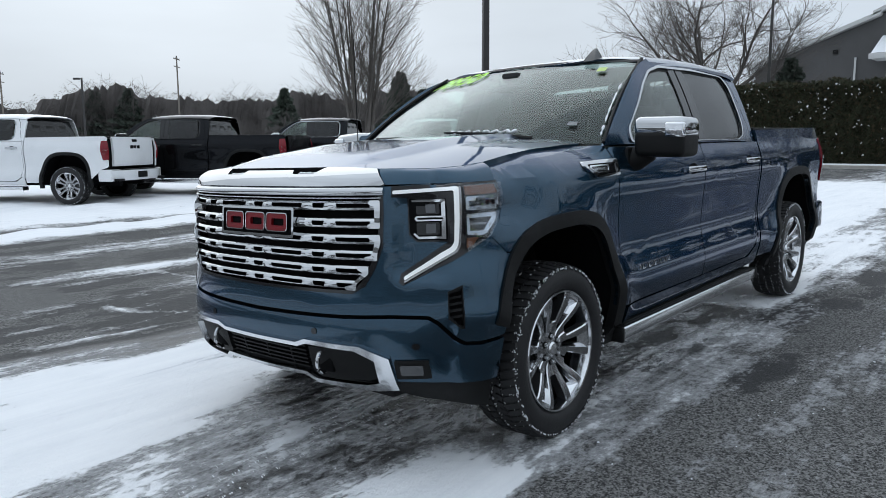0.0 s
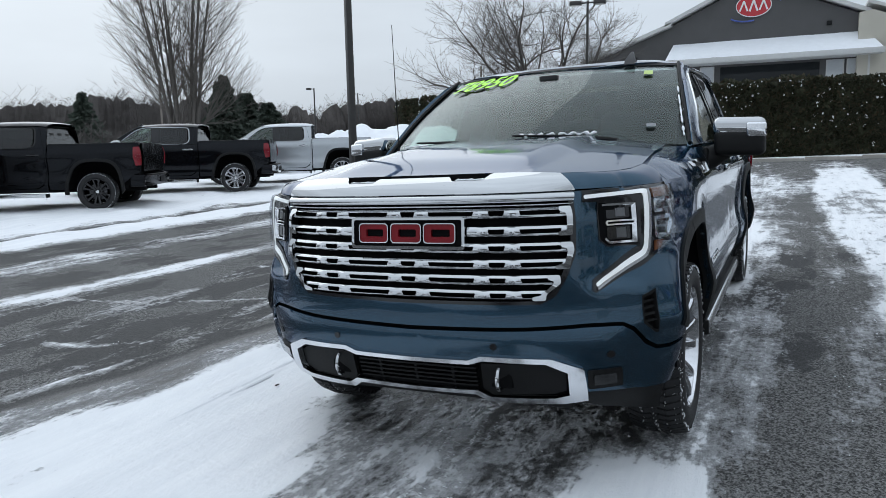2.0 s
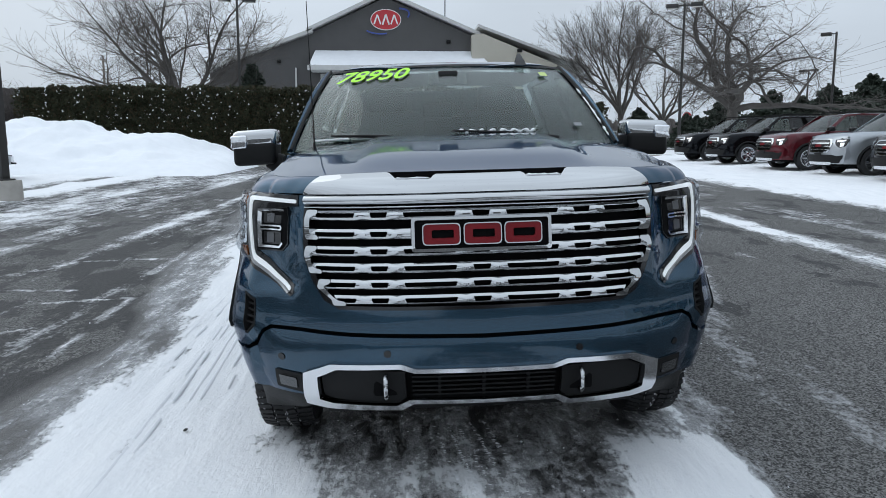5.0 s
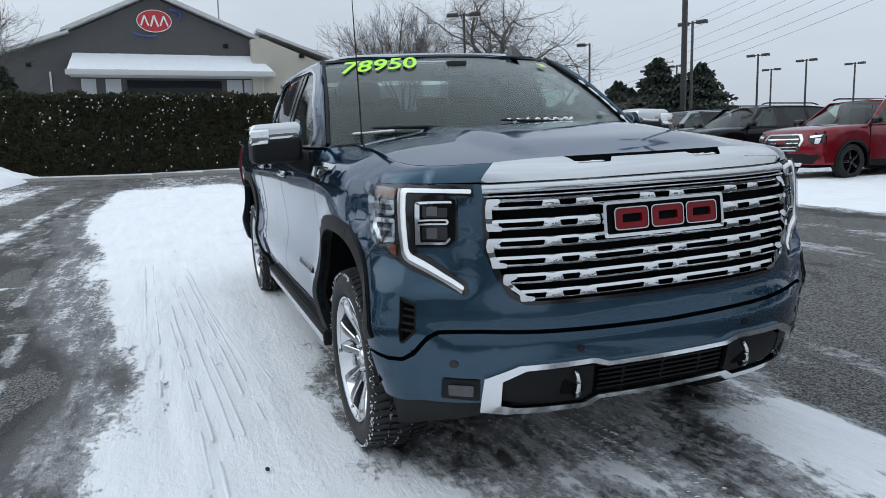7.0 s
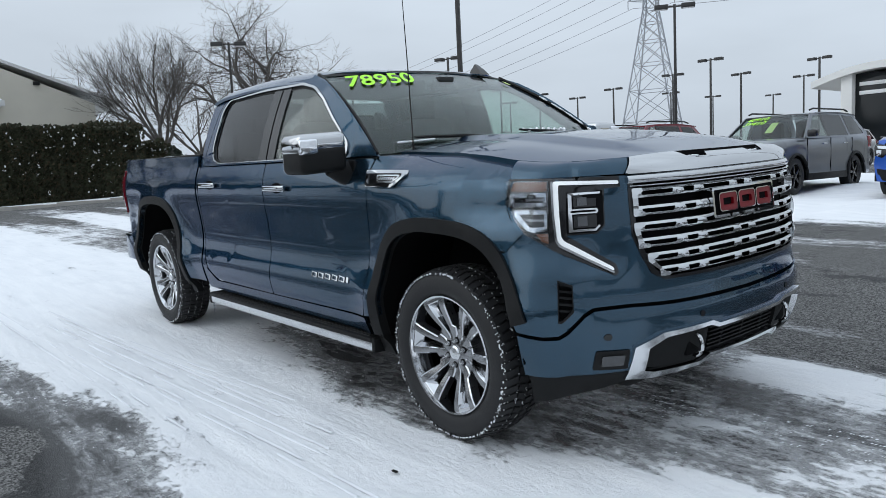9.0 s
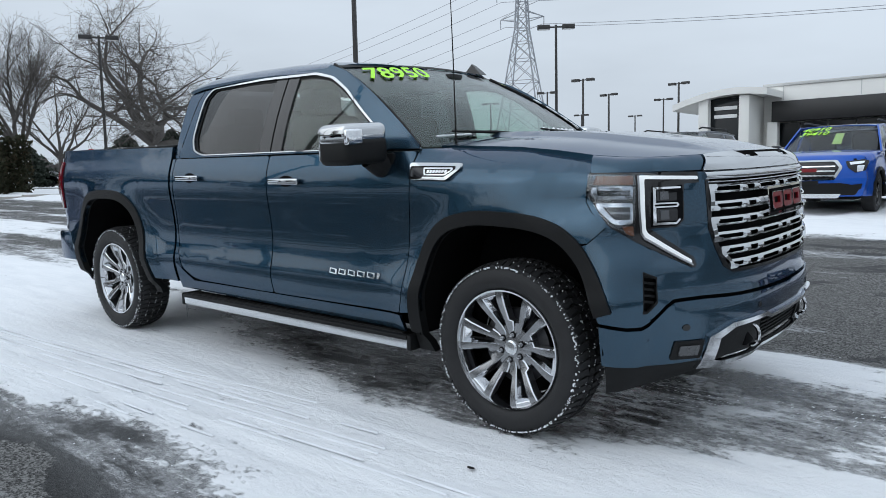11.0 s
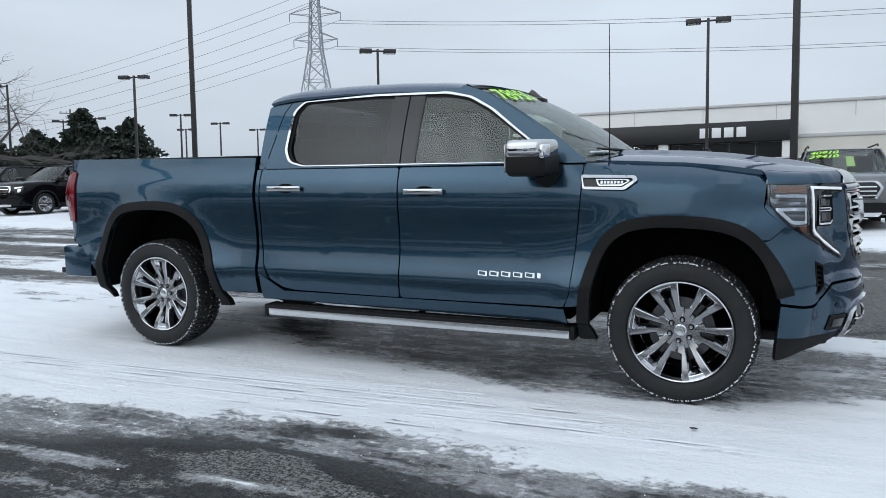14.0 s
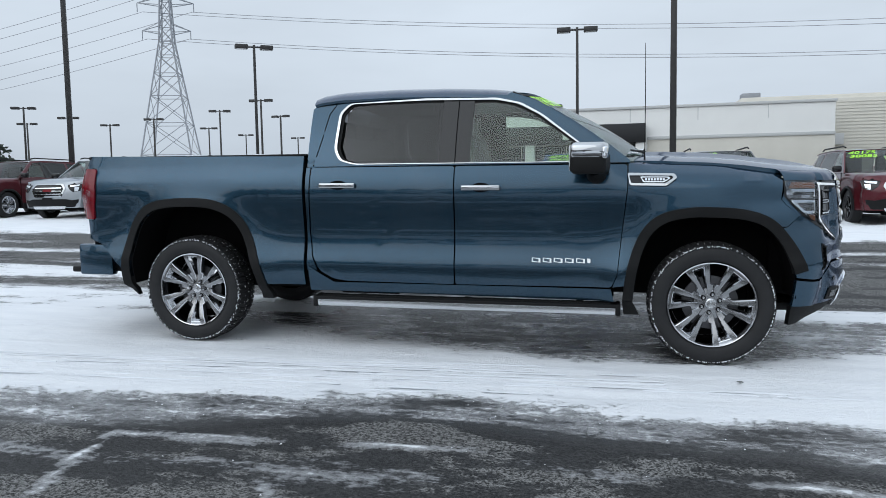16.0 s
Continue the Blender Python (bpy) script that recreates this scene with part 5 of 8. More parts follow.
def wheel(parent, x, y, z, sign):
    w = new("wheel")
    w.parent = parent
    w.location = (x, y, z)
    w.scale = (0.965, 1.0, 0.965)
    w.rotation_euler = (0, radians(21.0 if sign < 0 else 30.0) if x > -1 else 0.0, 0.0 if sign > 0 else math.pi)
    # the tyre: y is outwards
    prof = [(0.290, 0.105), (0.305, 0.122), (0.335, 0.130), (0.372, 0.126), (0.392, 0.112), (0.405, 0.098), (0.409, 0.060), (0.410, 0.0), (0.409, -0.06), (0.405, -0.098), (0.385, -0.118), (0.335, -0.13), (0.29, -0.11), (0.275, 0.0)]
    tyre = part("tyre", lathe(bmesh.new(), prof, "y", 72, True), M_RUBBER, w, "black all-season tyre with snow in its tread")
    bm = bmesh.new()
    for k in range(64):
        a = 2 * math.pi * k / 64
        for y0, y1, sk in ((0.055, 0.118, 0.25), (0.012, 0.048, -0.3), (-0.048, -0.012, 0.3), (-0.118, -0.055, -0.25)):
            m = Matrix.Rotation(-a, 4, "Y") @ Matrix.Translation((0.411, (y0 + y1) / 2, 0)) @ Matrix.Rotation(sk, 4, "X")
            vs = box(bm, -0.012, 0.008, -(y1 - y0) / 2, (y1 - y0) / 2, -0.0135, 0.0135)
            for v in vs:
                if abs(v.co.y) > 0.02 and v.co.y * (y0 + y1) > 0 and abs(y0 + y1) > 0.12:
                    v.co.x -= 0.014
            bmesh.ops.transform(bm, matrix=m, verts=vs)
    part("tread", bm, M_RUBBER, tyre)
    bm = bmesh.new()
    rnd = random.Random(5)
    for k in range(1100):
        a = rnd.uniform(0, 2 * math.pi)
        y0 = rnd.choice((0.052, 0.0, -0.052, 0.09, 0.105, 0.118, 0.112, 0.122)) + rnd.uniform(-0.008, 0.008)
        r0 = 0.413 if abs(y0) < 0.08 else 0.410 - (abs(y0) - 0.08) * 0.35
        m = Matrix.Rotation(-a, 4, "Y") @ Matrix.Translation((r0, y0, 0)) @ Matrix.Rotation(rnd.uniform(-1, 1), 4, "X")
        l, h = rnd.uniform(0.0008, 0.0050), rnd.uniform(0.0004, 0.0011)
        box(bm, -0.004, 0.0025, -h, h, -l, l, m=m)
    tagged(part("snow_in_tread", bm, M_TREADSNOW, tyre, "packed snow in the tread"), kind="stuff")
    # the rim
    rim = part("rim", lathe(bmesh.new(), [(0.292, 0.112), (0.288, 0.118), (0.280, 0.116), (0.276, 0.104), (0.262, 0.06), (0.255, -0.09), (0.285, -0.11)], "y", 64), M_RIM, w, "machined alloy rim with split spokes")
    bm = lathe(bmesh.new(), [(0.0, 0.02), (0.10, 0.02), (0.185, 0.012), (0.185, -0.01), (0.0, -0.01)], "y", 40)
    part("brake_disc", bm, M_STEEL, w)
    # near-black disc: the barrel's shade behind the spokes, put into colour
    part("wheel_barrel", lathe(bmesh.new(), [(0.252, -0.08), (0.0, -0.085)], "y", 32), M_DARK, w)
    n = 6
    face, side, satin = bmesh.new(), bmesh.new(), bmesh.new()
    def strip(target, rows_):
        for p0, p1 in zip(rows_, rows_[1:]):
            for i in range(len(p0) - 1):
                target.faces.new([target.verts.new(c) for c in (p0[i], p0[i + 1], p1[i + 1], p1[i])])
    for k in range(n):
        a = 2 * math.pi * (k + 0.5) / n
        def at(r, dep, o):
            q = Vector((r, dep, o))
            q.rotate(Euler((0, -a, 0)))
            return q
        for sgn in (-1, 1):
            # one arm of the split spoke: radius, its edge on the window, its edge on the pocket
            line = [(0.050, 0.029, 0.004), (0.090, 0.051, 0.008), (0.116, 0.062, 0.012), (0.130, 0.0445, 0.0150), (0.155, 0.0520, 0.0185), (0.188, 0.0620, 0.0240), (0.220, 0.0710, 0.0300), (0.245, 0.0785, 0.0355), (0.262, 0.0835, 0.0400), (0.287, 0.0910, 0.0450)]
            outer_edge, top_, lip, window_side, pocket_side, pocket_low = [], [], [], [], [], []
            for r, wo, wi in line:
                dep = 0.055 + 0.050 * smooth(0.06, 0.26, r)
                outer_edge.append((at(r, dep - 0.005, sgn * wo), at(r, dep, sgn * (wo - 0.0060))))
                top_.append((at(r, dep, sgn * (wo - 0.0060)), at(r, dep + 0.001, sgn * (0.5 * wo + 0.5 * wi)), at(r, dep, sgn * (wi + 0.0040))))
                lip.append((at(r, dep, sgn * (wi + 0.0040)), at(r, dep - 0.005, sgn * wi)))
                window_side.append((at(r, dep - 0.055, sgn * (wo - 0.004)), at(r, dep - 0.005, sgn * wo)))
                slope = 0.012 * smooth(0.10, 0.20, r)
                pocket_side.append((at(r, dep - 0.005, sgn * wi), at(r, dep - 0.030, sgn * max(0.001, wi - slope))))
                pocket_low.append((at(r, dep - 0.030, sgn * max(0.001, wi - slope)), at(r, dep - 0.062, sgn * max(0.001, wi - slope - 0.002))))
            strip(face, outer_edge)
            strip(face, lip)
            strip(satin, top_)
            strip(side, window_side)
            strip(satin, pocket_side[:6])
            strip(face, pocket_side[5:])
            strip(side, pocket_low)
        # the bright web that closes the pocket near the rim
        strip(face, [(at(0.236, 0.064, -0.030), at(0.236, 0.064, 0.030)), (at(0.257, 0.1025, -0.040), at(0.257, 0.1025, 0.040)), (at(0.261, 0.105, -0.042), at(0.261, 0.105, 0.042)), (at(0.288, 0.106, -0.048), at(0.288, 0.106, 0.048))])
    for b in (face, side, satin):
        bmesh.ops.remove_doubles(b, verts=b.verts, dist=0.0005)
    part("spoke_face", face, M_RIM, rim, "bright machined spoke faces", 25)
    part("spoke_top", satin, M_RIMSATIN, rim, "satin grey spoke tops", 25)
    part("spoke_side", side, M_RIMDARK, rim, "dark grey painted spoke flanks")
    part("hub", lathe(bmesh.new(), [(0.0, 0.060), (0.035, 0.060), (0.078, 0.054), (0.108, 0.050), (0.115, 0.03), (0.115, 0.0)], "y", 36), M_RIMSATIN, rim)
    cap = part("centre_cap", lathe(bmesh.new(), [(0.0, 0.075), (0.028, 0.073), (0.036, 0.066), (0.037, 0.055)], "y", 28), M_BRIGHT, rim, "bright centre cap")
    for k in range(6):
        a = 2 * math.pi * k / 6
        bm = lathe(bmesh.new(), [(0.0, 0.078), (0.007, 0.077), (0.0105, 0.07), (0.0115, 0.045)], "y", 10)
        bmesh.ops.translate(bm, vec=(0.062 * math.cos(a), 0, 0.062 * math.sin(a)), verts=bm.verts)
        part("lug_nut", bm, M_CHROME, rim)
        # no hollow here: a dark disc paints the pocket's shade round the nut
        bm = lathe(bmesh.new(), [(0.0, 0.0585), (0.0165, 0.0585), (0.0175, 0.05)], "y", 14)
        bmesh.ops.translate(bm, vec=(0.062 * math.cos(a), 0, 0.062 * math.sin(a)), verts=bm.verts)
        part("lug_pocket", bm, M_DARK, rim)
    return w


def zhood(x, y):
    z = lerp_table(HOODZ, x)
    ay = abs(y)
    z += 0.022 * smooth(0.49, 0.42, ay) * smooth(0.80, 0.50, x) - 0.055 * (ay / 0.83) ** 3.5
    return z


HOODZ = [(-0.60, 1.384), (-0.3, 1.382), (0.0, 1.370), (0.2, 1.352), (0.4, 1.325), (0.6, 1.300), (0.72, 1.283), (0.85, 1.262)]


def build_truck(m, label):
    t = thing("pickup_truck", m, label, "pickup truck")
    body = new("body")
    body.parent = t
    tagged(body, "blue metallic clear-coated bodywork with thin road salt")
    # an added near-black core; its colour gives the shade inside the shut lines
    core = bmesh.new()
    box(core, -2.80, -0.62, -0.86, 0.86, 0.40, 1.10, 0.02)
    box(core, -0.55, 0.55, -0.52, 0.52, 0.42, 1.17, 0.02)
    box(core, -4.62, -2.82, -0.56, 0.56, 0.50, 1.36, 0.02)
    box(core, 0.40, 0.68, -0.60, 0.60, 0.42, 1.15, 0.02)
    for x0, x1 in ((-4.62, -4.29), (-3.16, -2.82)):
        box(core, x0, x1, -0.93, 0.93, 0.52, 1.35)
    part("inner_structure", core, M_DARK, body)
    for sg in (1, -1):
        fl, up = flank(sg), upper(sg)
        # front wing
        out = [(-0.632, 0.50), (-0.60, 0.58), (-0.538, 1.17), (-0.538, 1.322), (-0.30, 1.324), (-0.15, 1.320), (0.0, 1.313), (0.2, 1.295), (0.30, 1.281), (0.405, 1.262), (0.410, 1.198), (0.400, 1.08), (0.427, 1.045), (0.508, 0.982), (0.432, 0.912), (0.49, 0.60)]
        arch = [p for p in ARCH_F if p[1] > 0.50 and not (p[0] > 0.25 and p[1] < 0.905)]
        loop = out[:-1] + arch[::-1]
        panel("front_wing", [loop], sg, M_PAINT, body)
        # doors
        fd = rounded([(-0.545, 1.312), (-0.545, 1.16), (-0.605, 0.58), (-0.64, 0.498), (-1.699, 0.492), (-1.699, 1.312)], 0.02)
        d1 = panel("front_door", [fd], sg, M_PAINT, t, "blue front door")
        rd = rounded([(-1.708, 1.312), (-1.708, 0.492), (-2.50, 0.497), (-2.60, 0.512), (-2.70, 0.57), (-2.755, 0.68), (-2.772, 0.85), (-2.76, 1.312)], 0.02)
        d2 = panel("rear_door", [rd], sg, M_PAINT, t, "blue rear door")
        panel("rocker_panel", [[(-0.64, 0.486), (-2.60, 0.486), (-2.79, 0.60), (-2.79, 0.42), (-0.62, 0.40)]], sg, M_PAINT, body)
        panel("cab_corner", [[(-2.768, 1.312), (-2.782, 0.85), (-2.764, 0.68), (-2.72, 0.575), (-2.80, 0.575), (-2.80, 1.312)]], sg, M_PAINT, body)
        # bed side
        bs = [(-2.825, 1.395), (-2.825, 0.46), (-3.185, 0.46)] + [p for p in ARCH_R if p[1] > 0.47][::-1] + [(-4.262, 0.50), (-4.53, 0.74), (-4.60, 0.76), (-4.66, 0.78), (-4.66, 0.92), (-4.58, 0.92), (-4.545, 1.12), (-4.55, 1.32), (-4.66, 1.335), (-4.66, 1.415)]
        panel("bed_side", [bs], sg, M_PAINT, body, thick=0.03)
        # bed rail cap
        bm = bmesh.new()
        for x0, x1 in ((-2.83, -4.64),):
            box(bm, x1, x0, sg * 0.87 - 0.052, sg * 0.87 + 0.052, 1.392, 1.412, 0.008)
        part("bed_rail_cap", bm, M_BLACK, body, "black rail cap")
        # arch lips and liners
        for nm, pts, cx, cz in (("front", ARCH_F, 0.0, 0.42), ("rear", ARCH_R, -3.72, 0.45)):
            outer = flare(pts, cx, cz, 0.066)
            lip = [p for p in outer] + [p for p in pts[::-1]]
            if nm == "front":
                keep = [p for p in pts if p[0] < 0 or p[1] > 0.60]
                lip = [(-0.555, 0.31)] + flare(keep, cx, cz, 0.066) + keep[::-1] + [(-0.455, 0.31)]
            else:
                lip = [(-4.24, 0.34)] + outer + [(-3.09, 0.345), (-3.18, 0.345)] + pts[::-1]
            panel("arch_lip", [lip], sg, M_BLACK, t, "black textured wheel arch moulding", lift=0.010, thick=0.05, du=0.06)
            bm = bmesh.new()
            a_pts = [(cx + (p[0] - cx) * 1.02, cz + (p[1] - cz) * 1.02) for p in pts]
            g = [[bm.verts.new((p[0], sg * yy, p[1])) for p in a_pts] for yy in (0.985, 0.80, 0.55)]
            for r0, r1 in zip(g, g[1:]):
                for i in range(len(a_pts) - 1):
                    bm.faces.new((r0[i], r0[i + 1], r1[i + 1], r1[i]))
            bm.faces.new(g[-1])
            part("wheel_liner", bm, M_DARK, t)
        # upper cab side with window openings
        edge = [(-0.53, 1.325), (-0.66, 1.425), (-0.80, 1.525), (-0.95, 1.63), (-1.08, 1.712), (-1.20, 1.772), (-1.36, 1.802)]
        outer = edge + [(-2.0, 1.815), (-2.55, 1.808), (-2.72, 1.795), (-2.80, 1.74), (-2.80, 1.318)]
        win = rounded([(-0.80, 1.334), (-0.80, 1.405), (-0.985, 1.545), (-1.13, 1.655), (-1.28, 1.735), (-1.44, 1.768), (-1.95, 1.778), (-2.50, 1.766), (-2.565, 1.70), (-2.578, 1.44), (-2.535, 1.362), (-2.42, 1.334)], 0.03, 3)
        part("cab_side", patch([outer, win], up, 0.12, 0.06, 0.03), M_PAINT, body)
        # chrome surround of the side windows
        cx, cz = -1.7, 1.55
        big = flare(win, cx, cz, 0.020)
        part("window_trim", patch([big, win], up, 0.2, 0.1, 0.02, 0.008), M_CHROME, t, "chrome window surround")
        g1 = rounded([(-0.815, 1.336), (-0.815, 1.40), (-0.99, 1.535), (-1.13, 1.645), (-1.28, 1.725), (-1.44, 1.757), (-1.60, 1.765), (-1.612, 1.336)], 0.015)
        g2 = rounded([(-1.80, 1.336), (-1.795, 1.768), (-1.95, 1.77), (-2.47, 1.757), (-2.522, 1.70), (-2.538, 1.45), (-2.498, 1.368), (-2.40, 1.338)], 0.02)
        part("front_door_window", patch([g1], up, 0.2, 0.1, 0.004, -0.008), M_SIDEGLASS, d1, "lightly tinted door glass")
        part("rear_door_window", patch([g2], up, 0.2, 0.1, 0.004, -0.008), M_TINT, d2, "dark privacy glass")
        part("window_pillar", patch([[(-1.60, 1.335), (-1.588, 1.772), (-1.81, 1.776), (-1.815, 1.335)]], up, 0.2, 0.1, 0.02, -0.002), M_GLOSSBLACK, t, "gloss black pillar")
        part("window_seal", patch([flare(win, cx, cz, -0.001), flare(win, cx, cz, -0.020)], up, 0.2, 0.1, 0.012, -0.006), M_BLACK, t)
        part("door_frame_gap", patch([[(-1.700, 1.335), (-1.693, 1.80), (-1.699, 1.80), (-1.706, 1.335)]], up, 0.2, 0.1, 0.01, 0.0005), M_DARK, t)
        part("rear_door_gap", patch([[(-2.748, 1.32), (-2.70, 1.50), (-2.66, 1.70), (-2.60, 1.79), (-2.607, 1.792), (-2.668, 1.70), (-2.708, 1.50), (-2.756, 1.32)]], up, 0.2, 0.1, 0.01, 0.0005), M_DARK, t)
        # door handles
        for hx, dr in ((-1.515, d1), (-2.55, d2)):
            zz = 1.165 if hx > -2 else 1.185
            # flat near-black oval that paints the shade of the hand recess
            cup = [(s_x(hx + 0.07 * math.cos(a)), zz + 0.032 * math.sin(a)) for a in np.linspace(0, 2 * math.pi, 20)[:-1]]
            part("handle_recess", patch([cup], fl, 0.1, 0.1, 0.002, 0.0015), M_DARK, dr)
            bm = bmesh.new()
            q = fl(s_x(hx), zz, 0.0)
            box(bm, hx - 0.135, hx + 0.135, q.y + sg * 0.022 - 0.011, q.y + sg * 0.022 + 0.011, zz - 0.019, zz + 0.017, 0.009, 3)
            box(bm, hx - 0.125, hx - 0.085, q.y - 0.01, q.y + sg * 0.024, zz - 0.014, zz + 0.012)
            box(bm, hx + 0.085, hx + 0.125, q.y - 0.01, q.y + sg * 0.024, zz - 0.014, zz + 0.012)
            part("handle", bm, M_CHROME, dr, "chrome door handle")
        # wing badge: chrome frame, black field, small plain bars for its writing
        fr_o = rounded([(-0.545, 1.257), (-0.25, 1.250), (-0.232, 1.225), (-0.30, 1.172), (-0.53, 1.176)], 0.012)
        fr_i = rounded([(-0.535, 1.240), (-0.265, 1.236), (-0.258, 1.222), (-0.312, 1.187), (-0.522, 1.190)], 0.008)
        panel("badge_frame", [fr_o, fr_i], sg, M_CHROME, t, "chrome wing vent frame", lift=0.016, thick=0.016)
        bd = panel("badge_field", [fr_i], sg, M_GLOSSBLACK, t, lift=0.006, thick=0.006)
        in_o = rounded([(-0.465, 1.232), (-0.285, 1.230), (-0.275, 1.220), (-0.315, 1.194), (-0.445, 1.195)], 0.008)
        in_i = rounded([(-0.455, 1.225), (-0.295, 1.224), (-0.290, 1.217), (-0.320, 1.201), (-0.438, 1.201)], 0.006)
        panel("badge_bezel", [in_o, in_i], sg, M_BRIGHT, bd, lift=0.010, thick=0.006)
        for i in range(7):
            x0 = -0.435 + 0.0185 * i
            panel("badge_bar", [[(x0, 1.220), (x0 + 0.013, 1.220), (x0 + 0.013, 1.206), (x0, 1.206)]], sg, M_BRIGHT, bd, lift=0.009, thick=0.004)
        # door badge: six plain chrome bars
        for i in range(6):
            x0, w = (-1.165 + 0.074 * i) if sg < 0 else (-1.165 + 0.074 * i), 0.058 if i < 5 else 0.02
            sl = -0.006
            ring = [(x0, 0.697 + sl), (x0 + w, 0.692 + sl), (x0 + w, 0.664 + sl), (x0, 0.669 + sl)]
            hole = [(x0 + 0.006, 0.6925 + sl), (x0 + w - 0.012, 0.688 + sl), (x0 + w - 0.012, 0.6695 + sl), (x0 + 0.006, 0.674 + sl)]
            panel("badge_bar", [ring, hole] if i < 5 else [ring], sg, M_CHROME, d1, "chrome badge bar", lift=0.006, thick=0.007)
        # running board
        rb = new("running_board")
        rb.parent = t
        bm = boxed(-2.74, -0.60, sg * 0.92 - 0.075, sg * 0.92 + 0.065, 0.357, 0.382, 0.008)
        part("step_pad", bm, M_BLACK, rb, "ribbed black step pad")
        bm = bmesh.new()
        for yy in (0.90, 0.92, 0.945, 0.968):
            box(bm, -2.70, -0.64, sg * yy - 0.006, sg * yy + 0.006, 0.380, 0.388, 0.002, 1)
        part("rib", bm, M_BLACK, rb)
        bm = boxed(-2.73, -0.605, sg * 0.982 - 0.008, sg * 0.982 + 0.010, 0.310, 0.380, 0.010, 3)
        part("bright_edge", bm, M_BRIGHT, rb, "bright aluminium edge")
        part("end_cap", boxed(-0.606, -0.575, sg * 0.92 - 0.07, sg * 0.92 + 0.075, 0.302, 0.385, 0.01), M_BLACK, rb)
        part("end_cap", boxed(-2.765, -2.728, sg * 0.92 - 0.07, sg * 0.92 + 0.075, 0.302, 0.385, 0.01), M_BLACK, rb)
        for xx in (-2.45, -1.65, -0.85):
            part("bracket", boxed(xx - 0.03, xx + 0.03, sg * 0.86 - 0.10, sg * 0.86 + 0.10, 0.33, 0.37, 0.01), M_DARK, rb)
        # icicles under the board
        for xx, dz in ((-2.735, 0.10), (-2.72, 0.06), (-2.1, 0.03)):
            part("icicle", tube(bmesh.new(), [(xx, sg * 0.972, 0.318), (xx, sg * 0.972, 0.311 - dz)], [0.006, 0.001], 6), M_LENS, rb, "clear icicle")
        # headlamp
        hl = new("headlamp")
        hl.parent = t
        tagged(hl, "headlamp with a white light bar and clear lens")
        def lamp(name, loops, mtl, lift, thick=0.012, label="", du=0.04, dv=0.05, sharp=35.0, f=None):
            return part(name, patch(loops, f or fl, du, dv, thick, lift), mtl, hl, label, sharp)
        lamp("housing", [[(0.728, 1.193), (1.0, 1.197), (1.243, 1.199), (1.238, 1.10), (1.125, 0.980), (1.02, 0.920), (0.90, 0.864), (0.768, 0.806), (0.754, 0.818), (0.760, 0.850), (0.895, 0.930), (0.962, 0.972), (0.832, 0.972), (0.797, 1.002), (0.795, 1.146), (0.728, 1.150)]], M_GLOSSBLACK, 0.004, label="gloss black lamp housing")
        bar = [(0.735, 1.176), (1.010, 1.186), (1.006, 1.05), (0.998, 0.958), (0.986, 0.939), (0.90, 0.890), (0.774, 0.825), (0.772, 0.838), (0.89, 0.905), (0.972, 0.953), (0.983, 0.972), (0.987, 1.06), (0.989, 1.171), (0.735, 1.162)]
        lamp("light_bar", [rounded(bar, 0.008, 3)], M_DRL, 0.008, 0.012, "white running light bar")
        edge_lo = [(1.018, 1.186), (1.014, 1.05), (1.006, 0.956), (0.992, 0.933), (0.90, 0.881), (0.777, 0.817), (0.774, 0.823), (0.90, 0.890), (0.986, 0.939), (0.998, 0.958), (1.006, 1.05), (1.010, 1.186)]
        lamp("light_bar_edge", [edge_lo], M_RIMSATIN, 0.014, 0.014)
        # inner module: dark bezel, bright E-shaped bracket, two projector lenses
        lamp("module_bezel", [rounded([(0.800, 1.142), (0.958, 1.142), (0.958, 0.978), (0.834, 0.978), (0.802, 1.006)], 0.01)], M_DARK, 0.006, 0.004)
        ee = [(0.814, 1.137), (0.951, 1.137), (0.951, 0.985), (0.838, 0.985), (0.818, 1.004), (0.824, 1.009), (0.841, 0.994), (0.934, 0.994), (0.936, 1.054), (0.832, 1.054), (0.824, 1.064), (0.832, 1.074), (0.936, 1.074), (0.936, 1.128), (0.814, 1.129)]
        lamp("lamp_bracket", [ee, [(0.836, 1.060), (0.836, 1.068), (0.942, 1.068), (0.942, 1.060)]], M_LAMPIN, 0.013, 0.010, "bright lamp bracket", 0.03, 0.012, 20)
        for z0, z1 in ((1.080, 1.124), (1.000, 1.049)):
            lamp("projector", [rounded([(0.832, z1), (0.930, z1), (0.930, z0), (0.832, z0)], 0.008)], M_GLOSSBLACK, 0.010, 0.004, "dark projector lens")
            lamp("projector_rim", [[(0.872, z1 - 0.006), (0.914, z1 - 0.006), (0.914, z0 + 0.006), (0.872, z0 + 0.006)]], M_RIMDARK, 0.0125, 0.003)
        # outer module: an amber reflector over two bright loops, a small amber one below
        lamp("amber_reflector", [rounded([(1.034, 1.186), (1.200, 1.187), (1.214, 1.152), (1.034, 1.150)], 0.006)], M_AMBER, 0.010, 0.008, "amber side reflector")
        lamp("amber_reflector", [[(1.034, 0.985), (1.080, 0.985), (1.060, 0.955), (1.032, 0.945)]], M_AMBER, 0.010, 0.008)
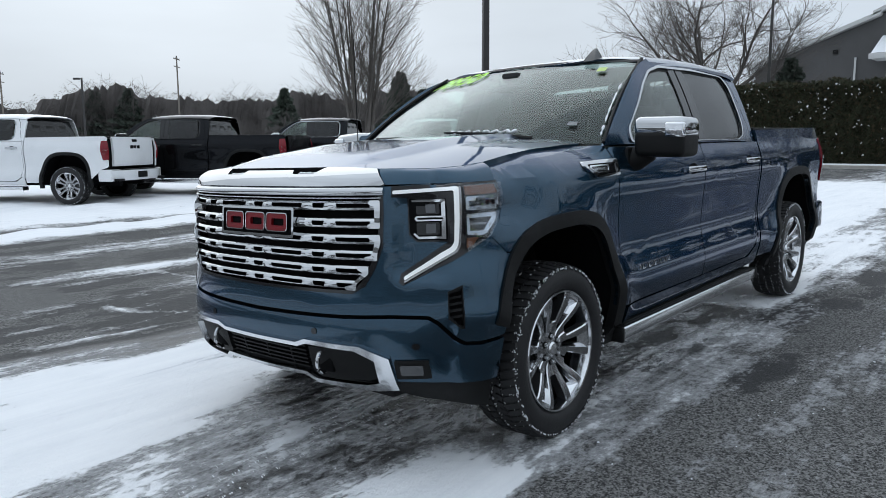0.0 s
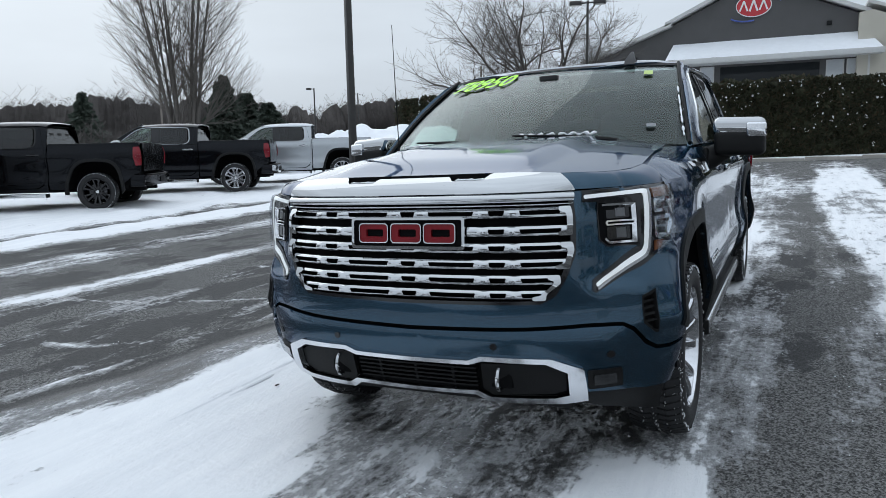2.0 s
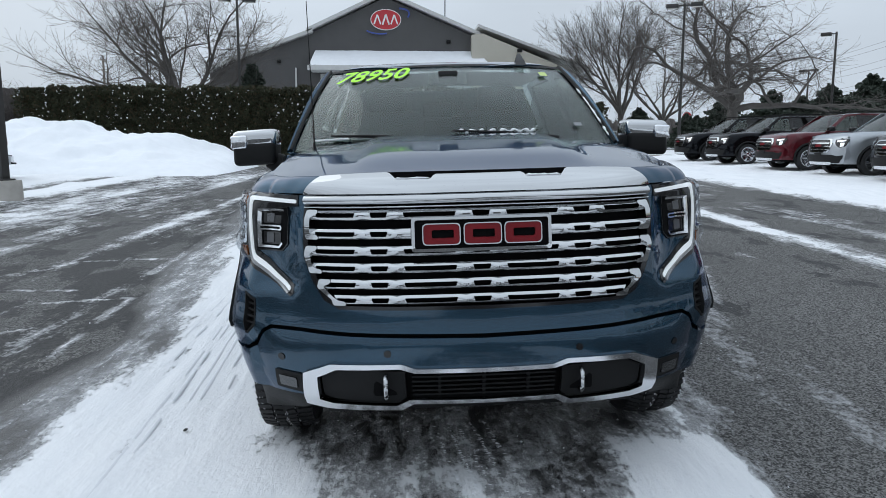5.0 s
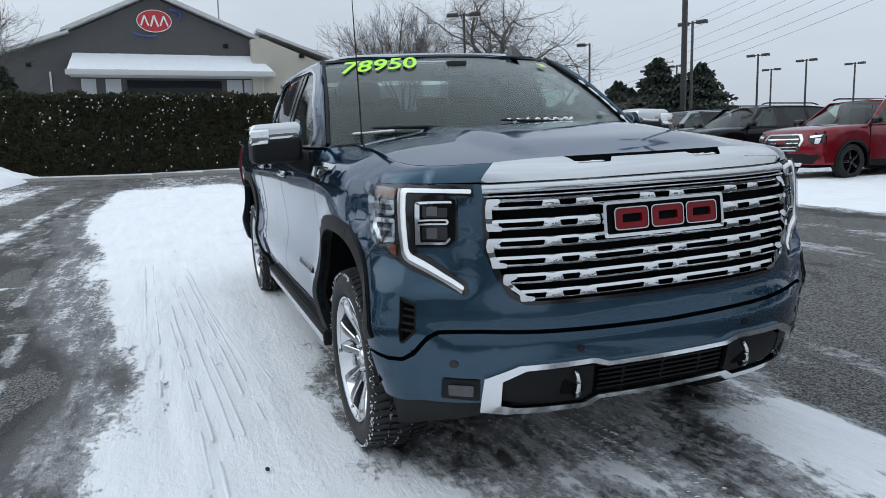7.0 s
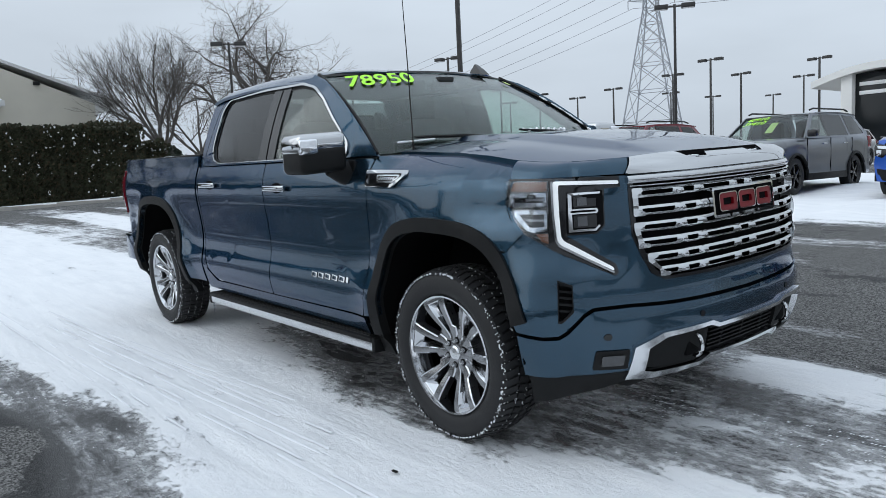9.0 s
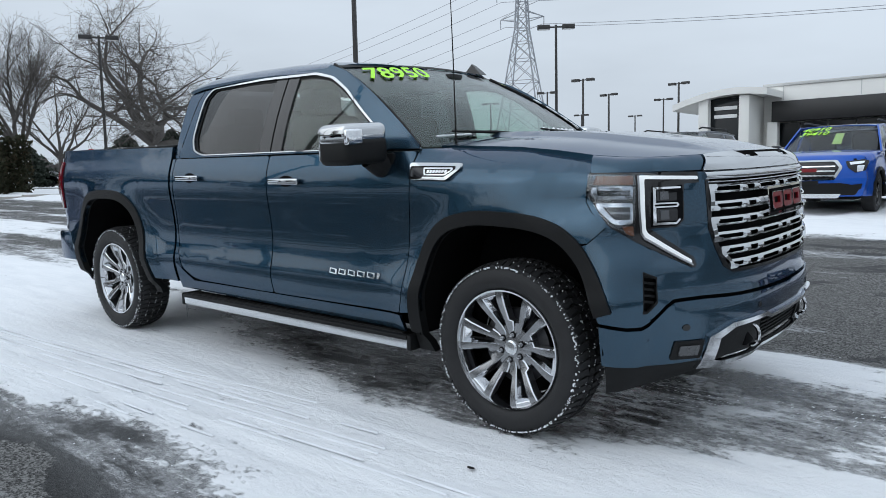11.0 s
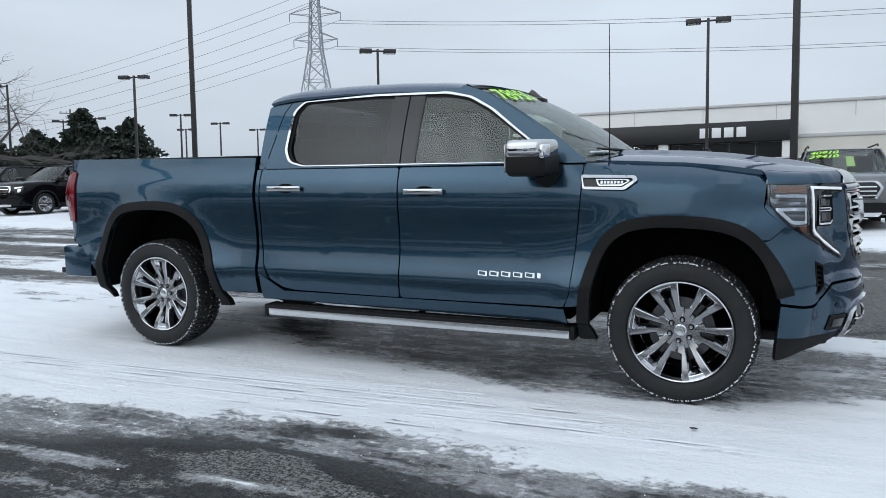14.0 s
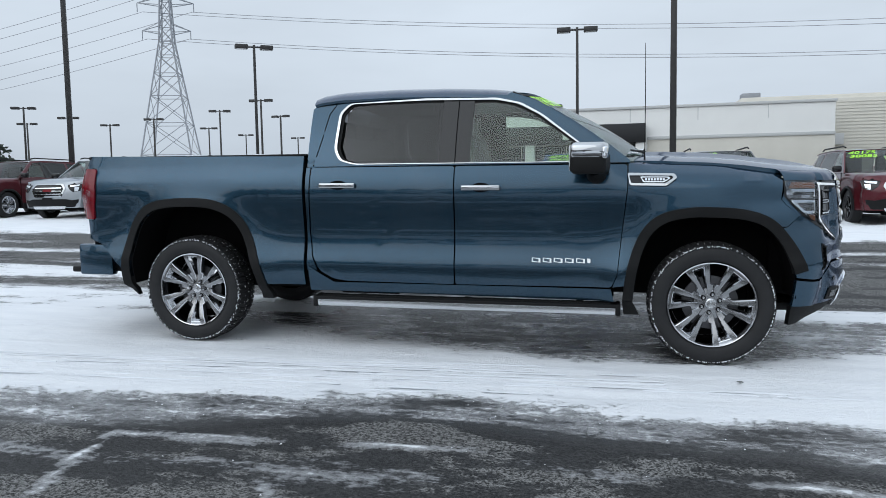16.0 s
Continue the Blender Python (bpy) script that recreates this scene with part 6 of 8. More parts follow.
        for ring, slot in (([(1.036, 1.145), (1.205, 1.144), (1.226, 1.132), (1.226, 1.110), (1.205, 1.090), (1.036, 1.092)], [(1.036, 1.128), (1.185, 1.127), (1.190, 1.118), (1.180, 1.106), (1.036, 1.107)]),
                           ([(1.036, 1.078), (1.196, 1.076), (1.186, 1.058), (1.120, 0.998), (1.090, 0.991), (1.036, 0.996)], [(1.036, 1.062), (1.160, 1.060), (1.145, 1.044), (1.108, 1.010), (1.036, 1.012)])):
            def fz(u, v, off=0.0):
                return fl(u, v, off + 0.006 * math.sin(u * 60.0))
            lamp("reflector_loop", [rounded(ring, 0.008, 3), [(1.046 if a < 1.04 else a, b) for a, b in slot]], M_LAMPIN, 0.012, 0.012, "", 0.02, 0.010, 20, fz)
            lamp("reflector_blade", [[(1.042, sum(b for _, b in slot) / len(slot) + 0.004), (1.130, sum(b for _, b in slot) / len(slot) + 0.004), (1.122, sum(b for _, b in slot) / len(slot) - 0.004), (1.042, sum(b for _, b in slot) / len(slot) - 0.004)]], M_RIMSATIN, 0.011, 0.010)
        lamp("lens", [[(1.024, 1.190), (1.238, 1.194), (1.233, 1.102), (1.120, 0.984), (1.03, 0.932)]], M_LENS, 0.026, 0.004)
        # side air slot in the bumper; a near-black sheet paints the shade in its depth
        part("bumper_air_slot", patch([flare(SLOT, 0.973, 0.725, 0.010)], fl, 0.03, 0.05, 0.012, -0.026), M_DARK, t)
        part("slot_frame", patch([flare(SLOT, 0.973, 0.725, 0.004), flare(SLOT, 0.973, 0.725, -0.006)], fl, 0.03, 0.05, 0.035, 0.003), M_BLACK, t)
        for k in range(5):
            z0 = 0.672 + 0.025 * k
            part("slot_rib", patch([[(0.948, z0 + 0.010), (0.997, z0 + 0.018), (0.997, z0 + 0.010), (0.948, z0)]], fl, 0.05, 0.05, 0.012, -0.010), M_BLACK, t)
        # fog lamp
        part("fog_surround", patch([rounded([(0.722, 0.506), (0.862, 0.508), (0.876, 0.428), (0.728, 0.424)], 0.008)], fl, 0.05, 0.05, 0.012, 0.006), M_BLACK, t)
        part("fog_lamp", patch([rounded([(0.745, 0.486), (0.838, 0.488), (0.842, 0.444), (0.750, 0.442)], 0.006)], fl, 0.05, 0.05, 0.008, 0.012), M_FOG, t, "rectangular fog lamp")
        # painted rear corner behind the tail lamp
        part("rear_corner", patch([[(s_x(-4.60), 1.405), (S_REAR + 0.165, 1.405), (S_REAR + 0.165, 0.80), (s_x(-4.60), 0.80)]], fl, 0.05, 0.06, 0.03, -0.004), M_PAINT, body)
        # tail lamp
        tl = [(s_x(-4.545), 1.318), (S_REAR + 0.16, 1.322), (S_REAR + 0.17, 0.935), (s_x(-4.575), 0.928), (s_x(-4.54), 1.12)]
        part("tail_lamp", patch([rounded(tl, 0.02)], fl, 0.05, 0.05, 0.03, 0.012), M_RED, t, "red wrap-around tail lamp")
        part("tail_lamp_inner", patch([rounded([(S_REAR + 0.05, 1.16), (S_REAR + 0.15, 1.16), (S_REAR + 0.15, 1.05), (S_REAR + 0.05, 1.05)], 0.01)], fl, 0.05, 0.05, 0.01, 0.018), M_LENS, t)
        # mirror
        mi = new("wing_mirror")
        mi.parent = t
        tagged(mi, "wing mirror with a chrome cap and black base")
        def msh(x0, x1, y0, y1, z0, z1, bev):
            bm = boxed(x0, x1, min(sg * y0, sg * y1), max(sg * y0, sg * y1), z0, z1, bev, 4)
            for v in bm.verts:   # swept back outwards, rounded front
                k = (abs(v.co.y) - 0.98) / 0.28
                v.co.x -= 0.035 * k
                v.co.z -= 0.012 * k
            return bm
        part("chrome_cap", msh(-0.872, -0.655, 1.005, 1.262, 1.355, 1.462, 0.035), M_CHROME, mi, "polished chrome cap")
        part("housing", msh(-0.868, -0.648, 1.01, 1.258, 1.262, 1.395, 0.032), M_BLACK, mi)
        part("turn_signal", msh(-0.672, -0.640, 1.17, 1.266, 1.36, 1.435, 0.012), M_LAMPIN, mi, "clear turn signal")
        part("mirror_glass", msh(-0.876, -0.866, 1.03, 1.245, 1.285, 1.44, 0.004), M_CHROME, mi)
        bm = bmesh.new()
        tube(bm, [(-0.74, sg * 0.93, 1.24), (-0.745, sg * 0.99, 1.25), (-0.755, sg * 1.06, 1.285)], [0.075, 0.062, 0.05], 14)
        box(bm, -0.80, -0.66, sg * 0.965 - 0.012, sg * 0.965 + 0.018, 1.19, 1.31, 0.02)
        part("arm", bm, M_BLACK, mi)
        # front pillar between windscreen and side
        wedge = [wind(sg * 1.0, k) for k in np.linspace(0, 1, len(edge))]
        bm = bmesh.new()
        a = [bm.verts.new(up(x, z, 0.0)) for x, z in edge]
        mid = [bm.verts.new(Vector(up(x, z, 0.004)) * 0.5 + Vector(w) * 0.5 + Vector((0.012, sg * 0.006, 0.012))) for (x, z), w in zip(edge, wedge)]
        b = [bm.verts.new(Vector(w) + Vector((0.004, 0, 0.004))) for w in wedge]
        for r0, r1 in ((a, mid), (mid, b)):
            for i in range(len(a) - 1):
                bm.faces.new((r0[i], r0[i + 1], r1[i + 1], r1[i]))
        part("front_pillar", bm, M_PAINT, body, "", 60)
        # dark seal down the windscreen edge
        bm = bmesh.new()
        tube(bm, [Vector(w) + Vector((0.004, 0, 0.007)) for w in wedge], 0.011, 6)
        part("windscreen_seal", bm, M_BLACK, t)
    # bonnet
    def hood(u, v, off=0.0):
        return Vector((u, v, zhood(u, v) + off))
    front_line = [(0.80 - 0.055 * (y / 0.60) ** 2, y) for y in np.linspace(-0.60, 0.60, 13)]
    shoulder = [(0.712, 0.655), (0.665, 0.72), (0.60, 0.775), (0.50, 0.815), (0.38, 0.835), (0.2, 0.832), (0.0, 0.825), (-0.25, 0.818), (-0.50, 0.808)]
    cowl = [(-0.40 - 0.10 * (y / 0.8) ** 2 + 0.0, y) for y in np.linspace(0.79, -0.79, 11)]
    lp = front_line + shoulder[:-1] + cowl + [(x, -y) for x, y in shoulder[:-1]][::-1]
    part("bonnet", patch([lp], hood, 0.07, 0.06, 0.03), M_HOOD, t, "blue bonnet with a raised centre", 50)
    # the bonnet's turned-down front corners over the lamps
    for sg in (1, -1):
        tops = spline([front_line[-1]] + shoulder[:5], 5)
        lows = np.interp(np.linspace(0, 5, len(tops)), range(6), [s_y(0.685), s_y(0.74), s_y(0.80), s_y(0.88), s_x(0.50), s_x(0.415)])

        def corner(u, v):
            k = u * (len(tops) - 1)
            i0 = min(len(tops) - 2, int(k))
            x, y = Vector(tops[i0]).lerp(Vector(tops[i0 + 1]), k - i0)
            top = Vector((x, sg * y, zhood(x, y) - 0.001))
            low = flank(sg)(float(np.interp(k, range(len(tops)), lows)), 1.199, 0.0)
            bend = Vector((low.x * 0.8 + top.x * 0.2, low.y * 0.8 + top.y * 0.2, top.z * 0.85 + low.z * 0.15))
            bend = bend.lerp((top + low) / 2, max(0.0, 1 - 3.0 * u))
            swell = Vector((0.010, 0, 0.006)) * math.sin(math.pi * v) * max(0.0, 1 - 5.0 * u)
            return (1 - v) ** 2 * top + 2 * v * (1 - v) * bend + v * v * low + swell
        bm = sheet(len(tops) - 1, 8, corner)
        part("bonnet_corner", bm, M_HOOD, t, "", 60)
    # air intake slot under the bonnet's front edge, its shade painted as a near-black sheet
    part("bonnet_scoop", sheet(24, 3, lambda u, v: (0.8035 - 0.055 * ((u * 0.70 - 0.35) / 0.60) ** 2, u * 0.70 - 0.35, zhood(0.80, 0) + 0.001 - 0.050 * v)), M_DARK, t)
    # windscreen and rear window
    part("windscreen", thicken(sheet(24, 10, lambda u, v: wind(2 * u - 1, v)), 0.005), M_GLASS, t, "windscreen with a handwritten green price")
    part("windscreen_band", thicken(sheet(24, 1, lambda u, v: Vector(wind(2 * u - 1, 0.965 + 0.035 * v)) + Vector((0.004, 0, 0.004))), 0.003), M_BLACK, t)
    part("cowl_panel", sheet(20, 3, lambda u, v: Vector((-0.385 - 0.10 * ((2 * u - 1)) ** 2 - 0.14 * v, (2 * u - 1) * 0.79, 1.345 + 0.012 * v - 0.05 * abs(2 * u - 1) ** 3))), M_BLACK, t)
    for (y0, y1) in ((0.55, -0.02), (-0.15, -0.68)):
        bm = bmesh.new()
        p0, p1 = Vector(wind(y0 / 0.89, 0.02)), Vector(wind(y1 / 0.89, 0.10))
        tube(bm, [p0 + Vector((0.02, 0, 0.016)), p0.lerp(p1, 0.5) + Vector((0.02, 0, 0.024)), p1 + Vector((0.016, 0, 0.016))], [0.012, 0.010, 0.006], 6)
        part("wiper", bm, M_BLACK, t)
    back = lambda u, v: Vector((-2.80 + 0.10 * v - 0.0, (2 * u - 1) * (0.84 - 0.12 * v), 1.36 + 0.40 * v))
    part("rear_window", sheet(8, 4, back), M_TINT, t, "tinted rear window")
    bm = bmesh.new()
    box(bm, -2.80, -2.74, -0.93, 0.93, 0.55, 1.37, 0.01)
    part("cab_back", bm, M_PAINT, body)
    # roof
    roofz = [(-1.10, 1.80), (-1.20, 1.835), (-1.32, 1.860), (-1.5, 1.880), (-1.8, 1.896), (-2.2, 1.902), (-2.6, 1.893), (-2.76, 1.874), (-2.86, 1.840)]
    def roof(u, v):
        y = (2 * v - 1) * 0.790
        xf = -1.185 + 0.04 - 0.19 * (abs(y) / 0.70) ** 2.4
        x = xf + (-2.84 + 0.055 * (abs(y) / 0.79) ** 4 - xf) * u
        z = float(np.interp(-x, [-r[0] for r in roofz], [r[1] for r in roofz]))
        return (x, y, z - 0.012 * (y / 0.7) ** 2 - 0.080 * (abs(y) / 0.79) ** 7)
    part("roof", thicken(sheet(26, 48, roof), 0.02), M_PAINT, body, "", 50)
    part("headliner", sheet(6, 6, lambda u, v: (-1.35 - 1.38 * u, (2 * v - 1) * 0.70, 1.80 - 0.02 * (2 * v - 1) ** 2)), M_HEADLINER, t)
    # shark fin aerial and whip aerial
    bm = bmesh.new()
    fin = [(-1.175, 1.822, 0.034), (-1.205, 1.850, 0.030), (-1.250, 1.890, 0.014), (-1.272, 1.904, 0.009), (-1.315, 1.852, 0.022)]
    for sgn in (1, -1):
        bm.faces.new([bm.verts.new((x, 0.472 + sgn * w, z)) for x, z, w in fin])
    vs = bm.verts[:]
    for i in range(5):
        j = (i + 1) % 5
        bm.faces.new((vs[i], vs[j], vs[5 + j], vs[5 + i]))
    part("roof_aerial", bm, M_GLOSSBLACK, t, "grey shark-fin aerial")
    bm = bmesh.new()
    tube(bm, [(-0.43, -0.76, 1.34), (-0.43, -0.76, 1.40), (-0.432, -0.762, 1.75), (-0.438, -0.765, 2.11)], [0.008, 0.0035, 0.003, 0.002], 6)
    part("whip_aerial", bm, M_BLACK, t, "thin black whip aerial")
    # nose: upper fascia, bumper, lower valance
    def both(loops_y, name, mtl, lift=0.0, thick=0.02, du=0.05, dv=0.05, label="", holder=None, bulge=0.0):
        """A panel right across the nose, from outlines in (y, z)."""
        l1, r1 = flank(1), flank(-1)
        zs = [z for lp in loops_y for _, z in lp]
        zc, zh = (min(zs) + max(zs)) / 2, (max(zs) - min(zs)) / 2
        if bulge:
            dv = zh * 0.42

        def f(u, v, off=0.0):
            off += bulge * (1 - ((v - zc) / zh) ** 2)
            return l1(u, v, off) if u >= 0 else r1(-u, v, off)
        return part(name, patch([[(math.copysign(s_y(y), y), z) for y, z in lp] for lp in loops_y], f, du, dv, thick, lift), mtl, holder or t, label)
    GR = [(y * 1.045, z) for y, z in [(-0.645, 1.19), (0.645, 1.19), (0.652, 1.10), (0.648, 0.96), (0.615, 0.87), (0.575, 0.80), (0.52, 0.768), (0.0, 0.762), (-0.52, 0.768), (-0.575, 0.80), (-0.615, 0.87), (-0.648, 0.96), (-0.652, 1.10)]]
    up_s = [(s_y(0.692), 1.192), (s_y(0.90), 1.20), (s_x(0.43), 1.195), (s_x(0.4045), 1.08), (s_x(0.431), 1.0455), (s_x(0.5105), 0.9795), (s_x(0.4340), 0.9090), (s_x(0.345), 0.885), (s_x(0.40), 0.815), (s_x(0.455), 0.70), (s_x(0.488), 0.592), (1.06, 0.579), (1.005, 0.581), (0.970, 0.602), (0.908, 0.666), (0.870, 0.686), (s_y(0.70), 0.690), (s_y(0.5), 0.682)]
    l1, r1 = flank(1), flank(-1)
    fn = lambda u, v, off=0.0: l1(u, v, off) if u >= 0 else r1(-u, v, off)
    outer = [(u, v) for u, v in up_s] + [(0.0, 0.672)] + [(-u, v) for u, v in up_s[::-1]]
    hole = [(math.copysign(s_y(y), y), z) for y, z in GR]
    # the opening is cut down from the top edge
    part("front_fascia", patch([outer + [hole[0]] + hole[:1:-1] + [hole[1]], SLOT, [(-a, b) for a, b in SLOT]], fn, 0.04, 0.03, 0.035), M_PAINT, t, "blue front fascia", 40)
    low_s = [(s_y(0.5), 0.667), (s_y(0.70), 0.675), (0.865, 0.671), (0.900, 0.652), (0.962, 0.587), (1.002, 0.565), (1.06, 0.563), (s_x(0.488), 0.576), (s_x(0.488), 0.40), (s_y(0.85), 0.405), (s_y(0.66), 0.415), (s_y(0.64), 0.51), (s_y(0.56), 0.552), (s_y(0.30), 0.556)]
    loop = [(0.0, 0.656)] + low_s + [(s_y(0.26), 0.536), (0.0, 0.530)]
    loop = loop + [(-u, v) for u, v in loop[::-1][1:-1]]
    part("front_bumper", patch([loop], fn, 0.05, 0.03, 0.035), M_PAINT, t, "blue painted front bumper", 40)
    val = [(s_x(0.495), 0.395), (s_y(0.86), 0.400), (s_y(0.66), 0.41), (s_y(0.66), 0.37), (s_y(0.80), 0.315), (s_x(0.56), 0.275), (s_x(0.495), 0.27)]
    for sg in (1, -1):
        part("lower_valance", patch([val], flank(sg), 0.05, 0.03, 0.05, -0.006), M_BLACK, t, "black lower valance")
    part("under_tray", boxed(0.10, 0.74, -0.62, 0.62, 0.31, 0.37, 0.02), M_BLACK, t)
    # near-black sheets paint the shade behind the bumper trim and in the groove
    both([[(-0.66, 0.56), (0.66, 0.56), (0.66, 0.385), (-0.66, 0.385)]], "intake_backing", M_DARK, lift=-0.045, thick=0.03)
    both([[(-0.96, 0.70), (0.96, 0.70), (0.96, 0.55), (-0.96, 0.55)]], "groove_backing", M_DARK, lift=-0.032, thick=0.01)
    # chrome lower surround
    co = [(0.0, 0.545), (0.255, 0.548), (0.31, 0.568), (0.575, 0.562), (0.688, 0.515), (0.712, 0.372), (0.62, 0.360), (0.32, 0.366), (0.27, 0.398), (0.0, 0.394)]
    ci = [(0.0, 0.528), (0.262, 0.531), (0.318, 0.549), (0.555, 0.541), (0.632, 0.503), (0.640, 0.405), (0.59, 0.392), (0.335, 0.390), (0.285, 0.418), (0.0, 0.412)]
    mir = lambda h: h + [(-y, z) for y, z in h[::-1][1:-1]]
    both([mir(co), mir(ci)], "bumper_trim", M_TRIM, lift=0.016, thick=0.03, label="chrome lower grille surround")
    for sg in (1, -1):
        pod = [(sg * 0.30, 0.53), (sg * 0.555, 0.532), (sg * 0.630, 0.498), (sg * 0.632, 0.418), (sg * 0.585, 0.404), (sg * 0.33, 0.398), (sg * 0.30, 0.42)]
        both([pod], "tow_hook_panel", M_BLACK, lift=-0.012, thick=0.02)
        ring = bmesh.new()
        pts = [(0.935 + 0.012 * math.sin(a), sg * 0.375 + 0.022 * math.cos(a), 0.468 + 0.048 * math.sin(a)) for a in np.linspace(-1.5, 4.6, 16)]
        pts = [(0.900 + 0.030 * math.cos(a), sg * 0.372, 0.470 + 0.046 * math.sin(a)) for a in np.linspace(-1.9, 1.9, 14)]
        tube(ring, pts, 0.009, 10)
        part("tow_hook", ring, M_CHROME, t, "chrome tow hook")
        # solid near-black block; the pocket's shade is in its colour
        part("tow_hook_pocket", boxed(0.84, 0.893, sg * 0.372 - 0.05, sg * 0.372 + 0.05, 0.425, 0.52, 0.015), M_DARK, t)
    for k in range(6):
        z0 = 0.425 + 0.019 * k
        both([[(-0.275, z0 + 0.007), (0.275, z0 + 0.007), (0.275, z0), (-0.275, z0)]], "lower_grille_slat", M_BLACK, lift=-0.018, thick=0.02)
    for yy in (-0.17, 0.0, 0.17):
        both([[(yy - 0.006, 0.53), (yy + 0.006, 0.53), (yy + 0.006, 0.42), (yy - 0.006, 0.42)]], "lower_grille_rib", M_BLACK, lift=-0.022, thick=0.015)
    for yy, zz in ((0.36, 0.605), (-0.36, 0.605), (0.78, 0.565), (-0.78, 0.565)):
        c = [(yy + 0.014 * math.cos(a), zz + 0.014 * math.sin(a)) for a in np.linspace(0, 2 * math.pi, 13)[:-1]]
        both([c], "parking_sensor", M_GLOSSBLACK, lift=0.003, thick=0.003)
    # grille
    gr = new("grille")
    gr.parent = t
    tagged(gr, "chrome grille of slotted bars in a dark opening")
    # the shade behind the bars is this sheet's near-black colour
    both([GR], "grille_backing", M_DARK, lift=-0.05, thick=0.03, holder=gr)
    both([GR, [(y * 0.972, (1.178 if z > 1.18 else z + 0.014)) for y, z in GR]], "grille_frame", M_GLOSSBLACK, lift=0.003, thick=0.05, holder=gr)
    both([[(-0.680, 1.193), (0.680, 1.193), (0.678, 1.160), (-0.678, 1.160)]], "top_bar", M_CHROME, lift=0.006, thick=0.04, holder=gr, bulge=0.012, label="chrome top bar")
    both([[(-0.674, 1.153), (0.674, 1.153), (0.674, 1.146), (-0.674, 1.146)]], "thin_bar", M_CHROME, lift=0.008, thick=0.03, holder=gr, bulge=0.005)
    bars = [(1.120, 0.666), (1.050, 0.667), (0.986, 0.667), (0.923, 0.654), (0.862, 0.617), (0.803, 0.564)]

    def chain(z, y0, y1, hh):
        """One grille row: two rails joined by faceted links with a short slot in each link."""
        def edge_y(y):
            return math.copysign(s_y(y), y)
        slots, cuts = [], []
        for c in (-0.382, 0.0, 0.382):
            cuts.append((c - 0.034, c + 0.034, 0.0095))
        for a0, a1 in ((-0.630, -0.472), (-0.290, -0.092), (0.092, 0.290), (0.472, 0.630)):
            cuts.append((a0, a1, 0.0085))
        for a0, a1, h in cuts:
            a0, a1 = max(a0, y0 + 0.016), min(a1, y1 - 0.016)
            if a1 - a0 > 0.03:
                sk = 0.006
                slots.append(rounded([(edge_y(a0), z + h), (edge_y(a1), z + h), (edge_y(a1 - sk), z - h), (edge_y(a0 + sk), z - h)], 0.003, 2))
        outline = [(edge_y(y), z + hh) for y in np.linspace(y0, y1, 14)] + [(edge_y(y), z - hh) for y in np.linspace(y1, y0, 14)]

        def f(u, v, off=0.0):
            k = (v - z) / hh
            d = min(abs(abs(u) - c) for c in (0.062, 0.322, 0.447))
            off += 0.0095 * (1 - k * k) - 0.004 + 0.007 * max(0.0, 1 - d / 0.03) * (1 - 0.8 * abs(k))
            return l1(u, v, off) if u >= 0 else r1(-u, v, off)
        return part("grille_bar", patch([outline] + slots, f, 0.022, hh * 0.36, 0.03, 0.0), M_CHROME, gr, "", 22)

    for i, (z, half) in enumerate(bars):
        for a, b in (((-half, -0.262), (0.262, half)) if i == 1 else ((-half, half),)):
            chain(z, a, b, 0.0185)
        for sg in (1, -1):
            if i % 2 == 0 and i + 1 < len(bars):
                h2, z2 = bars[i + 1][1], bars[i + 1][0]
                cap = [(sg * (half - 0.045), z + 0.020), (sg * half, z + 0.020), (sg * (half + 0.004), z - 0.01), (sg * (h2 + 0.002), z2 + 0.005), (sg * h2, z2 - 0.020), (sg * (h2 - 0.05), z2 - 0.020), (sg * (h2 - 0.05), z2 - 0.004), (sg * (h2 - 0.018), z2 + 0.002), (sg * (half - 0.018), z - 0.006), (sg * (half - 0.045), z + 0.005)]
                both([rounded(cap, 0.008, 3)], "end_loop", M_CHROME, lift=0.004, thick=0.035, holder=gr, bulge=0.010)
    # emblem plate with three plain red blocks edged in chrome
    both([rounded([(-0.258, 1.110), (0.258, 1.110), (0.258, 0.984), (-0.258, 0.984)], 0.012), rounded([(-0.246, 1.100), (0.246, 1.100), (0.246, 0.996), (-0.246, 0.996)], 0.01)], "emblem_frame", M_CHROME, lift=0.020, thick=0.05, holder=gr, label="chrome emblem frame")
    both([rounded([(-0.246, 1.100), (0.246, 1.100), (0.246, 0.996), (-0.246, 0.996)], 0.01)], "emblem_field", M_DARK, lift=0.008, thick=0.02, holder=gr)
    for yc in (-0.148, 0.003, 0.152):
        blk = rounded([(yc - 0.070, 1.088), (yc + 0.070, 1.088), (yc + 0.070, 1.008), (yc - 0.070, 1.008)], 0.018)
        inn = [(yc + (y - yc) * 0.945, 1.048 + (z - 1.048) * 0.905) for y, z in blk]
        slot = rounded([(yc - 0.036, 1.063), (yc + 0.045, 1.063), (yc + 0.045, 1.033), (yc - 0.036, 1.033)], 0.006)
        both([blk, inn], "emblem_edge", M_CHROME, lift=0.024, thick=0.02, holder=gr)
        both([inn, slot], "emblem_block", M_EMBLEM, lift=0.020, thick=0.014, holder=gr, label="red enamel block")
    # the wide chrome bar on the bonnet's leading edge
    def brow_top(y):
        """How far the bar's upper edge lies below the bonnet: two slots and a low bridge between them."""
        ay = abs(y)
        return 0.033 * smooth(0.340, 0.305, ay) - 0.020 * smooth(0.185, 0.160, ay)

    def brow_at(y, v):
        a = fn(math.copysign(s_y(y), y) if abs(y) > 1e-6 else 0.0, 1.197, 0.010)
